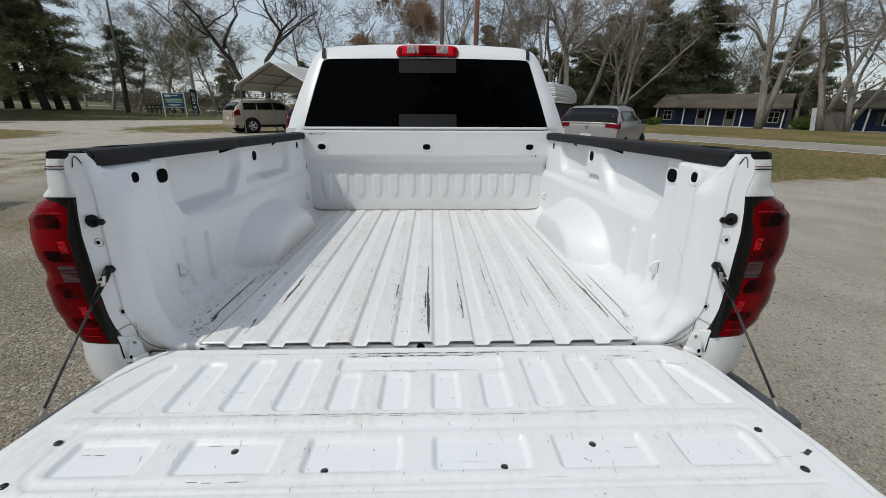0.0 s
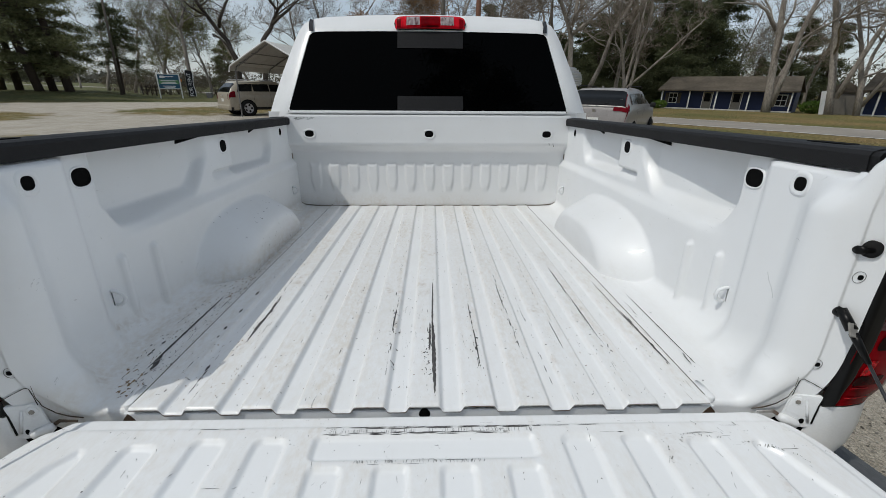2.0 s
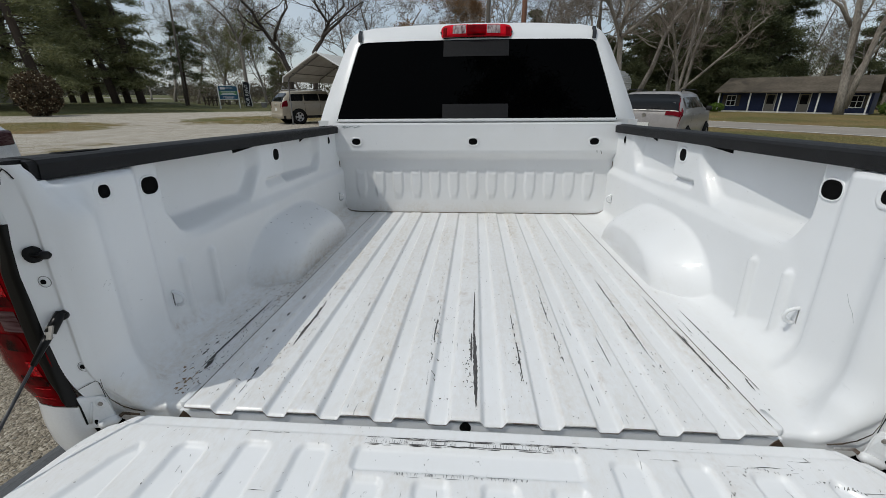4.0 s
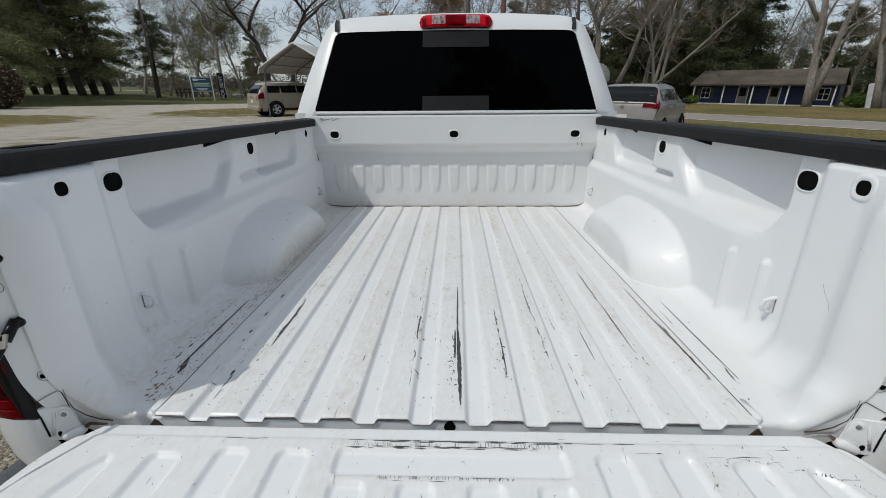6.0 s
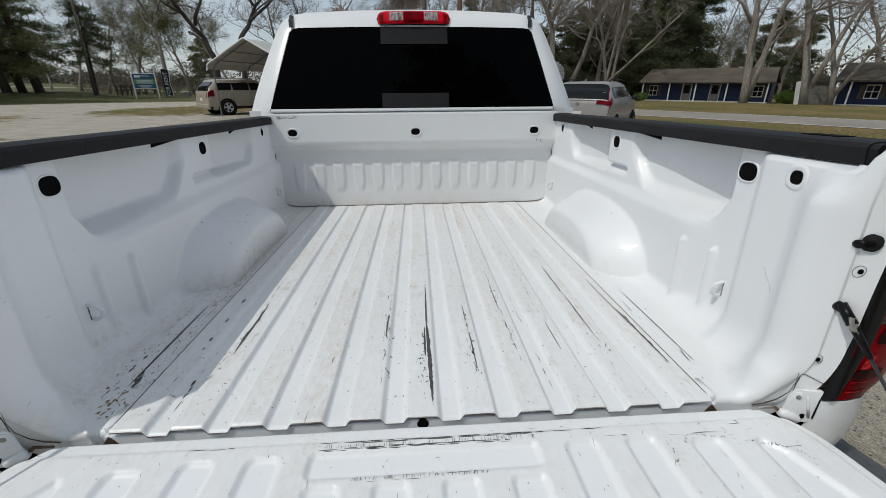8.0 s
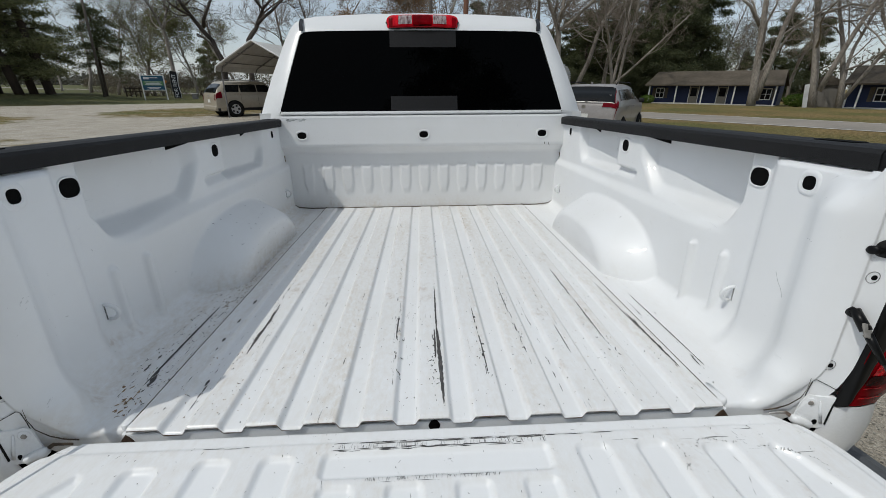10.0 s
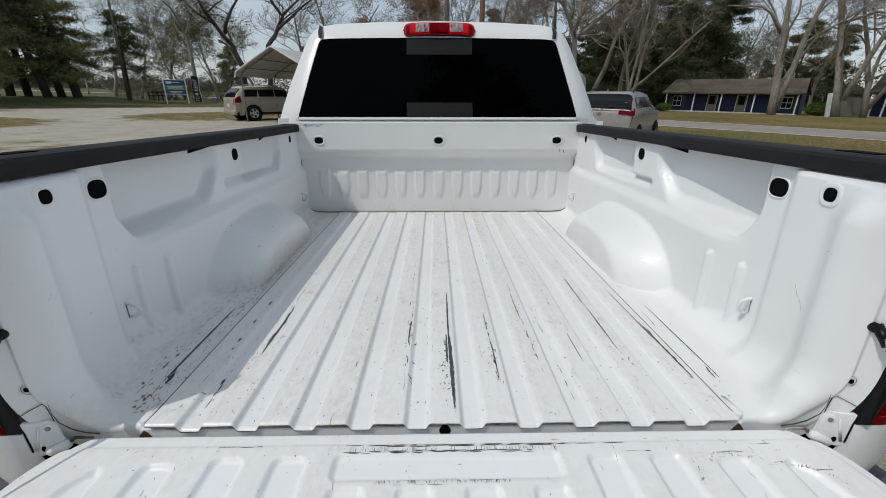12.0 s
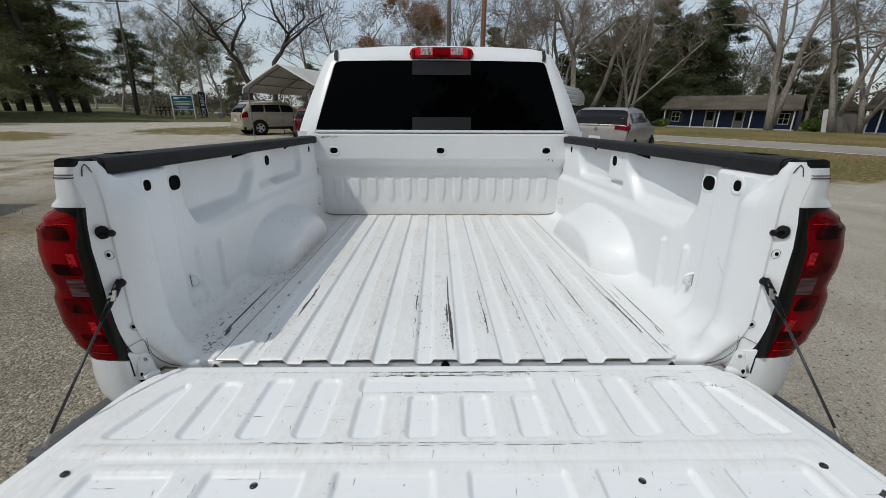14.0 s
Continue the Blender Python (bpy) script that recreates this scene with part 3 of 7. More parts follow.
for s in (-1, 1):
    def mirrored(p):
        return (s * p[0], p[1], p[2])

    v, f = grid(lambda q, c: mirrored(sheet_place(q, c)), QS, COLUMNS, s > 0)
    wall = part("bed_side", (v, f), INNER_PAINT, truck, "stamped white steel side with wheelhouse and pockets", True)
    for y, z, w, h, rim in ((0.135, 1.346, 0.030, 0.029, 0.013), (0.303, 1.330, 0.056, 0.044, 0.005), (1.004, 1.338, 0.050, 0.046, 0.010), (1.655, 1.352, 0.034, 0.038, 0.006)):
        x = side_x(y, z) - 0.001
        part("rim", ring_of((s * x, y, z), w, h, rim, 0.0018, -s), INNER_PAINT, wall, "", True)
        part("access_hole", oval((s * x, y, z), w, h, 0.0012, -s), BLACK, wall, "open black hole")
    # cutouts under the rail
    for y, w in ((0.825, 0.115), (1.40, 0.085)):
        slot = [(s * (side_x(yy, 1.38) - d), yy, zz) for d in (0.003, -0.004) for yy, zz in ((y - w * 0.55, 1.366), (y - w * 0.52, 1.384), (y + w * 0.6, 1.392), (y + w * 0.42, 1.386))]
        part("rail_slot", (slot, [(0, 1, 2, 3), (7, 6, 5, 4), (0, 3, 7, 4), (1, 0, 4, 5), (2, 1, 5, 6), (3, 2, 6, 7)]), BLACK, wall, "open black wedge")
    # tie-down loops
    for y, z in ((0.298, 1.014), (1.70, 1.02)):
        x = side_x(y, z)
        pts = [(s * (x + 0.004), y - 0.004, z + 0.022), (s * (x - 0.010), y - 0.003, z + 0.021), (s * (x - 0.023), y, z + 0.013), (s * (x - 0.028), y + 0.002, z), (s * (x - 0.023), y + 0.003, z - 0.013), (s * (x - 0.010), y + 0.004, z - 0.021), (s * (x + 0.004), y + 0.005, z - 0.022)]
        part("tie_down_loop", tube(pts, 0.0050, 8), PAINT, wall, "white steel tie-down loop", True)
        part("loop_plate", box((0.002, 0.0032, 0.040), (s * (x - 0.0002), y - 0.004, z), 0.0008), SCRAPE, wall, "dark slot behind the loop")
    # rail cap in one run with a step down at its rear end
    outline = [(s * x, z) for x, z in ((0.800, 1.386), (0.797, 1.416), (0.802, 1.4235), (0.815, 1.427), (0.866, 1.4275), (0.880, 1.423), (0.886, 1.400), (0.83, 1.39))]
    cap = part("rail_cap", prism(outline, 0.030, 1.85), PLASTIC, truck, "textured black plastic rail cap")
    outline = [(s * x, z) for x, z in ((0.824, 1.403), (0.824, 1.4255), (0.866, 1.4275), (0.880, 1.423), (0.886, 1.400))]
    part("cap_end", prism(outline, -0.008, 0.030), PLASTIC, cap)
    outline = [(s * x, z) for x, z in ((0.803, 1.386), (0.800, 1.4155), (0.805, 1.4225), (0.8235, 1.4252), (0.8235, 1.403))]
    part("cap_nose", prism(outline, 0.014, 0.030), PLASTIC, cap)
    for y in (0.16, 1.70):
        part("stake_pocket", box((0.034, 0.085, 0.003), (s * 0.848, y, 1.4275), 0.001), BLACK, cap, "open stake pocket")

    # rear post: latch, hinge and cable sit on its face
    FACE = -0.0150
    corner = part("post_foot", prism([(s * x, z) for x, z in ((0.768, 0.935), (0.762, 0.858), (0.818, 0.858), (0.820, 0.935))], FACE + 0.0005, FACE + 0.008), PAINT, truck, "white foot of the rear post")
    part("panel_seam", tube([(s * x, FACE - 0.0006, z) for x, z in ((0.820, 1.388), (0.815, 1.408), (0.808, 1.415), (0.802, 1.409), (0.795, 1.397))], 0.0011, 5), STRIP_BLACK, corner)
    striker = part("striker_boss", tube([(s * 0.803, FACE, 1.258), (s * 0.803, FACE - 0.007, 1.258), (s * 0.803, FACE - 0.010, 1.258)], [0.0160, 0.0155, 0.011], 20), RUBBER, corner, "black rubber striker boss", True)
    part("striker_pin", tube([(s * 0.800, FACE - 0.009, 1.258), (s * 0.786, FACE - 0.010, 1.258), (s * 0.782, FACE - 0.010, 1.258), (s * 0.773, FACE - 0.010, 1.258), (s * 0.769, FACE - 0.010, 1.258)], [0.0042, 0.0042, 0.0078, 0.0078, 0.005], 16), STRIP_BLACK, striker, "", True)
    for x, z, r in ((0.803, 1.202, 0.0048), (0.783, 1.013, 0.0048)):
        turn_ = [2 * math.pi * k / 20 for k in range(21)]
        part("bolt_rim", tube([(s * (x - 0.001 + 0.0112 * math.cos(a)), FACE - (0.0006 if z > 1.1 else 0.0022), z + 0.0002 + 0.0112 * math.sin(a)) for a in turn_], 0.00055, 5, False), SCRAPE, corner, "dark line round a pressed washer", True)
        part("bolt_hole", oval((s * (x + 0.001), FACE - (0.0008 if z > 1.1 else 0.0024), z), 2 * r, 2 * r, 0.001, 0), BLACK, corner)
    part("bracket_seam", tube([(s * x, FACE - 0.0004, z) for x, z in ((0.818, 0.952), (0.796, 0.964), (0.772, 0.976), (0.766, 0.974), (0.763, 0.955), (0.761, 0.935))], 0.0007, 5), STRIP_BLACK, corner)
    part("bracket_seam", tube([(s * (post_edge(z) - 0.0015), FACE - 0.0035, z) for z in (0.930, 0.915, 0.895, 0.870)], [0.0008, 0.0014, 0.0016, 0.0016], 6), STRIP_BLACK, corner, "dark gap beside the corner panel")
    hinge = part("hinge_bracket", prism([(s * x, z) for x, z in ((0.786, 0.930), (0.780, 0.938), (0.770, 0.939), (0.761, 0.933), (0.756, 0.918), (0.754, 0.900), (0.748, 0.878), (0.760, 0.858), (0.806, 0.858), (0.801, 0.880), (0.792, 0.908))], FACE - 0.0018, FACE + 0.001), PAINT, corner, "white hinge bracket")
    part("flange_seam", tube([(s * x, y, z) for x, y, z in ((0.757, -0.019, 0.982), (0.758, -0.018, 0.955), (0.753, -0.016, 0.932), (0.738, -0.010, 0.910), (0.720, -0.004, 0.896), (0.700, 0.002, 0.887))], [0.0003, 0.0005, 0.0007, 0.0010, 0.0014, 0.0012], 6), GRIME, corner, "dirty seam round the hinge")
    part("hinge_rib", tube([(s * 0.791, FACE - 0.0015, 0.925), (s * 0.797, FACE - 0.002, 0.900), (s * 0.805, FACE - 0.002, 0.872)], [0.0016, 0.0028, 0.0028], 8), PAINT, hinge, "", True)
    part("hinge_washer", tube([(s * 0.772, FACE - 0.0015, 0.922), (s * 0.772, FACE - 0.0038, 0.922), (s * 0.772, FACE - 0.0042, 0.922)], [0.0112, 0.0108, 0.0098], 20), PAINT, hinge, "", True)
    part("bolt_head", tube([(s * 0.772, FACE - 0.004, 0.922), (s * 0.772, FACE - 0.0064, 0.922)], [0.0056, 0.0046], 6), CLIP, hinge, "star bolt head")
    part("hinge_trunnion", tube([(s * 0.742, FACE - 0.004, 0.885), (s * 0.750, FACE - 0.006, 0.882), (s * 0.776, FACE - 0.007, 0.871), (s * 0.781, FACE - 0.006, 0.869)], [0.007, 0.0105, 0.0105, 0.007], 16), PAINT, hinge, "rounded hinge trunnion", True)
    part("hinge_gap", oval((s * 0.792, FACE - 0.0026, 0.874), 0.010, 0.013, 0.0008, 0), BLACK, hinge, "dark hole")
    part("hinge_plate", prism([(s * x, z) for x, z in ((0.699, 0.8935), (0.736, 0.8955), (0.751, 0.886), (0.788, 0.858), (0.785, 0.853), (0.746, 0.879), (0.734, 0.889), (0.699, 0.8895))], -0.0135, -0.0115), GRIME if s < 0 else RUSTY_LIP, hinge, "thin worn plate behind the tailgate's corner")
    part("cable_anchor", tube([(s * 0.783, FACE, 1.134), (s * 0.783, FACE - 0.012, 1.134), (s * 0.783, FACE - 0.015, 1.134)], [0.0095, 0.0095, 0.006], 16), STRIP_BLACK, corner, "black cable anchor bolt", True)
    top, bottom = Vector((s * 0.776, FACE - 0.026, 1.137)), Vector((s * 0.800, -0.285, 0.884))
    way = (bottom - top).normalized()
    cable = part("tailgate_cable", tube([top + way * 0.085, bottom - way * 0.02], 0.0029, 8), CABLE, truck, "taut dark steel tailgate cable", True)
    part("cable_link", tube([top - way * 0.010, top + way * 0.030], [0.0085, 0.0095], 10), STRIP_BLACK, cable, "black cable link", True)
    part("cable_clip", box((0.016, 0.004, 0.026), top + way * 0.026 + Vector((-s * 0.004, -0.008, 0)), 0.0015, pose(0, 0, 0, -35, s * 14, 0)), CLIP, cable, "bright steel clip")
    part("cable_sleeve", tube([top + way * 0.036, top + way * 0.05, top + way * 0.09], [0.0075, 0.007, 0.0048], 8), STRIP_BLACK, cable, "", True)
    part("cable_end", tube([bottom - way * 0.03, bottom], [0.004, 0.006], 8), CLIP, cable, "flat steel end", True)

    # white corner above and below the lamp, and the outer side
    KS = (0.0, 0.05, 0.40, 0.70, 0.88, 0.97, 1.0, 1.0)

    def wrap(zs, f_in, f_out, ys=(-0.010, -0.018, -0.016, -0.009, 0.004, 0.018, 0.034, 0.17)):
        rows = []
        for z in zs:
            xi, xo = f_in(z), f_out(z)
            rows.append([(s * (xi + (xo - xi) * k), y, z) for k, y in zip(KS, ys)])
        n = len(ys)
        verts = [p for r in rows for p in r]
        faces = []
        for i in range(len(rows) - 1):
            for j in range(n - 1):
                q = (i * n + j, i * n + j + 1, (i + 1) * n + j + 1, (i + 1) * n + j)
                faces.append(q if s > 0 else q[::-1])
        return verts, faces

    def curve_of(*stops):
        def value(z):
            for (z0, a), (z1, b_) in zip(stops, stops[1:]):
                if z0 >= z >= z1:
                    k = (z0 - z) / (z0 - z1)
                    k = k * k * (3 - 2 * k)
                    return a + (b_ - a) * k
            return stops[-1][1] if z < stops[-1][0] else stops[0][1]
        return value

    shoulder_out = curve_of((1.408, 0.888), (1.380, 0.896), (1.340, 0.903), (1.316, 0.922))
    flat = (-0.010, -0.0155, -0.015, -0.0135, -0.010, -0.004, 0.006, 0.17)
    shoulder = part("corner_panel", wrap(span(1.408, 1.316, 0.006), lambda z: post_edge(z) + 0.001, shoulder_out, flat), PAINT, truck, "white rear corner with thin pinstripes", True)
    for z in (1.3905, 1.3840):
        part("pinstripe", wrap((z + 0.0013, z - 0.0013), lambda q: post_edge(q) + 0.0015, lambda q: shoulder_out(q) + 0.0012, [y - 0.0012 for y in flat]), DECAL if z > 1.387 else STRIP_BLACK, shoulder)
    x_in = lambda z: post_edge(z) + 0.002
    x_out = curve_of((1.316, 0.930), (1.285, 0.972), (1.257, 0.996), (1.20, 1.006), (1.165, 1.005), (1.105, 0.992), (1.075, 1.003), (1.02, 1.000), (0.96, 0.982), (0.917, 0.952))
    strip = curve_of((1.312, 0.850), (1.266, 0.862), (1.216, 0.875), (1.126, 0.875), (1.063, 0.874), (0.997, 0.862), (0.938, 0.848), (0.917, 0.842))
    lamp = part("tail_light", wrap(span(1.3155, 0.917, 0.007), x_in, x_out), RED_LENS, truck, "dark red tail light with clear reverse lamp", True)
    part("lamp_surround", wrap(span(1.3150, 0.918, 0.007), lambda z: x_in(z) - 0.001, strip, (-0.011, -0.0195, -0.0195, -0.0195, -0.019, -0.019, -0.018, -0.015)), STRIP_BLACK, lamp, "black inner edge", True)
    brow_ys = (-0.012, -0.0195, -0.018, -0.011, 0.002, 0.016, 0.032, 0.17)
    part("lamp_brow", wrap(span(1.3156, 1.288, 0.006), lambda z: x_in(z) - 0.0005, lambda z: x_in(z) + (x_out(z) + 0.001 - x_in(z)) * (0.98 - 0.55 * (1 - soft(z, 1.288, 1.313))), brow_ys), STRIP_BLACK, lamp, "black brow", True)

    def patch(x0, x1, z0, z1, mat, name, label, skew=0.0, round_=0.0):
        def face_y(x, z):
            k = (x - x_in(z)) / (x_out(z) - x_in(z))
            ys = (-0.010, -0.018, -0.016, -0.009, 0.004, 0.018, 0.034)
            for (a, ya), (b_, yb) in zip(zip(KS, ys), list(zip(KS, ys))[1:]):
                if k <= b_:
                    return ya + (yb - ya) * (k - a) / (b_ - a) - 0.0015
            return 0.034
        def at_(u, w):
            # rounded ends
            z = z0 + (z1 - z0) * w
            pinch = round_ * (1 - math.sqrt(max(0.0, 1 - (2 * w - 1) ** 2)))
            x = x0 + (x1 - x0) * (u * (1 - 2 * pinch) + pinch) + skew * (w - 0.5)
            return (s * x, face_y(x, z), z)
        part(name, grid(at_, span(0, 1, 0.1), span(0, 1, 0.1), s < 0), mat, lamp, label, True)

    patch(0.886, 0.958, 1.238, 1.272, RED_DARK, "lens_segment", "dark segment", 0.004, 0.10)
    patch(0.878, 0.952, 1.150, 1.178, RED_DARK, "lens_segment", "dark segment", 0.010, 0.12)
    patch(0.876, 0.922, 1.095, 1.141, CLEAR_LENS, "reverse_lamp", "clear reverse lamp", 0.006)
    patch(0.884, 0.946, 1.050, 1.088, RED_DARK, "lens_segment", "dark segment", 0.012, 0.14)
    patch(0.862, 0.925, 0.968, 0.990, RED_DARK, "lens_segment", "dark segment", 0.010, 0.10)
    patch(0.884, 0.904, 1.172, 1.206, RED_BRIGHT, "reflector", "glittering reflector", 0.004)
    patch(0.874, 0.894, 0.992, 1.026, RED_BRIGHT, "reflector", "glittering reflector", 0.01)
    patch(0.856, 0.912, 0.936, 0.9385, RED_BRIGHT, "lens_line", "", 0.0)
    patch(0.860, 0.900, 0.960, 0.9620, RED_BRIGHT, "lens_line", "", 0.0)
    patch(0.872, 0.915, 1.2755, 1.278, RED_BRIGHT, "lens_line", "", 0.0)
    part("lower_corner", wrap(span(0.914, 0.778, 0.012), lambda z: post_edge(z) - 0.001 - 0.25 * max(0.0, 0.86 - z), curve_of((0.914, 0.951), (0.85, 0.956), (0.80, 0.950), (0.778, 0.930))), PAINT, truck, "white panel under the lamp", True)
    # a solid black block stands in for the shade between panel and bumper
    part("bumper_gap", box((0.10, 0.14, 0.05), (s * 0.86, 0.07, 0.752), 0.01), BLACK, truck, "black block for the shade in the gap over the bumper")
    side_outline = ((0.884, 1.400), (0.898, 1.340), (0.936, 1.316), (1.004, 1.25), (1.010, 1.10), (1.008, 0.95), (1.004, 0.80), (0.997, 0.70), (0.990, 0.60), (0.955, 0.595))

    def skin_at(y, k):
        """The outer side, cut out round the rear wheel."""
        x, z = side_outline[k]
        away = 0.50 ** 2 - (y - 1.03) ** 2
        foot = 0.44 + math.sqrt(away) if away > 0 else 0.595
        return (s * (x if z >= foot or k == len(side_outline) - 1 else 1.006), y, max(z, foot))
    part("outer_side", grid(skin_at, span(0.165, 1.87, 0.04), range(len(side_outline)), s < 0), PAINT, truck, "white outer bed side", True)
    part("wheel_arch", tube([(s * 0.70, 1.03, 0.44), (s * 0.94, 1.03, 0.44)], 0.52, 28), BLACK, truck, "dark wheel arch")
    part("wheel_arch", tube([(s * 0.93, 4.70, 0.52), (s * 0.954, 4.70, 0.52)], 0.48, 28), BLACK, truck, "dark wheel arch")
    part("bumper_corner", box((0.22, 0.30, 0.16), (s * 0.955, 0.03, 0.620), 0.035, pose(0, 0, 0, 0, 0, s * 8)), BUMPER, truck, "dark grey bumper step")

# the rear posts are angled towards the bed, and the lamps stand out behind them
ANGLED = ("bed_side", "post_foot", "panel_seam", "striker", "bolt_", "bracket_seam", "hinge_", "cable_anchor", "corner_panel", "pinstripe", "tail_light", "lamp_", "lens_", "reverse_lamp", "reflector", "lower_corner", "cap_end")


def angled(co):
    out = 0.55 * min(0.082, max(0.0, abs(co.x) - 0.760)) * (1 - soft(co.y, 0.0, 0.04))
    k = (co.y - out + 0.92) / (co.y + 0.92)
    return Vector((co.x * k, co.y - out, 1.495 - (1.495 - co.z) * k))


for ob in truck.children_recursive:
    if ob.type == "MESH" and ob.name.startswith(ANGLED):
        for vert in ob.data.vertices:
            vert.co = angled(vert.co)

# slots and scuffs of the bulkhead
BULK = [(1.778, 1.440), (1.775, 1.434), (1.775, 1.285), (1.780, 1.268), (1.816, 1.240), (1.823, 1.228), (1.825, 0.885)]


def bulk_place(x, q):
    i = min(int(q), len(BULK) - 2)
    k = q - i
    y = BULK[i][0] * (1 - k) + BULK[i + 1][0] * k
    z = BULK[i][1] * (1 - k) + BULK[i + 1][1] * k
    if q > 5:
        c = abs((x / 0.115 + 0.5) % 1.0 - 0.5) * 0.115
        top_ = 1.178 - 0.012 * (1 - soft(c, 0.0, 0.04))
        y -= 0.008 * (1 - soft(c, 0.013 + 0.010 * soft(z, 1.0, 1.06), 0.026 + 0.010 * soft(z, 1.0, 1.06))) * soft(z, 0.975, 1.025) * (1 - soft(z, top_ - 0.03, top_)) * (1 - soft(abs(x), 0.715, 0.75))
        # the lower corners turn out into the sides
        r = 0.07
        dx, dz = abs(x) - (0.83 - r), (FLOOR_Z + r) - z
        if dx > 0 and dz > 0 and math.hypot(dx, dz) > r:
            y += 0.03 * soft(math.hypot(dx, dz), r, r + 0.015)
    return (x, y, z)


bulkhead = part("bulkhead", grid(bulk_place, span(-0.826, 0.826, 0.006), [0, 0.3, 0.7, 1, 1.03, 1.5, 1.96, 2, 2.3, 2.7, 3, 3.08, 3.5, 3.92, 4, 4.3, 4.7, 5] + [5 + k / 44 for k in range(1, 45)], False), INNER_PAINT, truck,
                "white corrugated bulkhead with three oval slots", True)
edge = [(sd * x, y, z) for sd, row in ((-1, 1), (1, -1)) for x, y, z in ((0.818, 1.814, 1.22), (0.820, 1.820, 0.98), (0.808, 1.821, 0.93), (0.775, 1.821, 0.908), (0.70, 1.820, 0.9005))[::row]]
part("bulkhead_seam", tube(edge, 0.0026, 5), material("dirty_seam", (0.10, 0.07, 0.045), 0.9, second=(0.3, 0.25, 0.2), scale=30), bulkhead, "dirty dark seam")
part("bulkhead_top", box((1.652, 0.06, 0.010), (0, 1.806, 1.4345), 0.003), PAINT, bulkhead)
for x in (-0.692, 0.0, 0.690):
    part("slot_rim", ring_of((x, 1.7748, 1.336), 0.050, 0.036, 0.011, 0.004, 0), INNER_PAINT, bulkhead, "", True)
    part("slot", oval((x, 1.7740, 1.336), 0.050, 0.036, 0.001, 0), BLACK, bulkhead, "open oval slot")
random.seed(11)
for k in range(34):
    x, z = -0.765 + random.random() ** 1.3 * 0.10, 1.412 + random.random() * 0.014
    part("scuff", box((0.008 + 0.016 * random.random(), 0.0010, 0.0013), (x, 1.7746, z), 0, pose(0, 0, 0, 0, random.uniform(-20, 20), 0)), FADED, bulkhead)
for x, z, w, t in ((0.735, 1.275, 0.020, 70), (0.71, 1.280, 0.014, 80)):
    part("scuff", box((w, 0.0012, 0.003), (x, 1.7744, z), 0, pose(0, 0, 0, 0, t, 0)), BARE, bulkhead)

# ---- tailgate ----
GATE_Z = 0.900
# pressed panels: middle, half sizes, corner radius
PANELS = [(0.003, -0.0995, 0.210, 0.0285, 0.014)]
for s in (-1, 1):
    PANELS += [(s * x + 0.004, y, hw, hl, r) for x, y, hw, hl, r in (
        (0.659, -0.184, 0.044, 0.089, 0.018), (0.524, -0.181, 0.031, 0.094, 0.018), (0.404, -0.175, 0.031, 0.100, 0.018), (0.290, -0.175, 0.032, 0.100, 0.018), (0.175, -0.209, 0.031, 0.067, 0.014),
        (0.059, -0.209, 0.032, 0.067, 0.014), (0.577, -0.398, 0.077, 0.042, 0.011), (0.352, -0.398, 0.089, 0.042, 0.011), (0.120, -0.398, 0.090, 0.042, 0.011))]
GATE_EDGE = [(0.010, 0.690), (0.018, 0.701), (0.030, 0.714), (0.0435, 0.725), (0.057, 0.738), (0.069, 0.746), (0.095, 0.757), (0.117, 0.763), (0.150, 0.768), (0.22, 0.776), (0.28, 0.783), (0.34, 0.790), (0.40, 0.798), (0.70, 0.802)]


def gate_half(y):
    """Half the tailgate's width: its lower corners are cut off and rounded."""
    for (y0, a), (y1, b_) in zip(GATE_EDGE, GATE_EDGE[1:]):
        if -y <= y1:
            return a + (b_ - a) * (-y - y0) / (y1 - y0)
    return 0.802


def gate_place(u, y):
    x = u * gate_half(y)
    # a raised ridge, a groove beyond it that turns down at both ends, and one more groove near the rim
    z = GATE_Z + 0.0038 * (1 - soft(abs(y + 0.306), 0.005, 0.020)) * (1 - soft(abs(x), 0.71, 0.74))
    frame_d = math.hypot(max(0.0, abs(x) - 0.640), max(0.0, abs(y + 0.396) - 0.025)) - 0.040
    z -= 0.0026 * (1 - soft(abs(frame_d), 0.003, 0.012))
    z -= 0.0022 * (1 - soft(abs(y + 0.479), 0.0015, 0.006)) * (1 - soft(abs(x), 0.705, 0.725))
    z -= 0.003 * soft(y, -0.051, -0.044)
    for px, py, hw, hl, r in PANELS:
        if abs(y - py) < hl + 0.02:
            xx = x - px
            d = math.hypot(max(0.0, abs(xx) - hw + r), max(0.0, abs(y - py) - hl + r)) - r
            if abs(px) > 0.65:
                # the outermost panel narrows towards the hinge
                d = max(d, (abs(xx) * (1 if xx * px > 0 else -1) + 0.005 - 0.050 * soft(-y, 0.085, 0.30)) * 0.93 + max(0.0, y + 0.130) * 0.55)
            if d < 0.006:
                z -= 0.0085 * (1 - soft(d, -0.0090, 0.0040))
    # the border steps down before the rim
    z -= 0.0030 * soft(abs(u), 0.958, 0.972) * (1 - soft(-y, 0.50, 0.52))
    z -= 0.045 * (soft(abs(u), 0.986, 1.0) ** 3 + soft(-y, 0.555, 0.58) ** 3 + soft(y, -0.024, -0.010) ** 3)
    return (x, y, z)


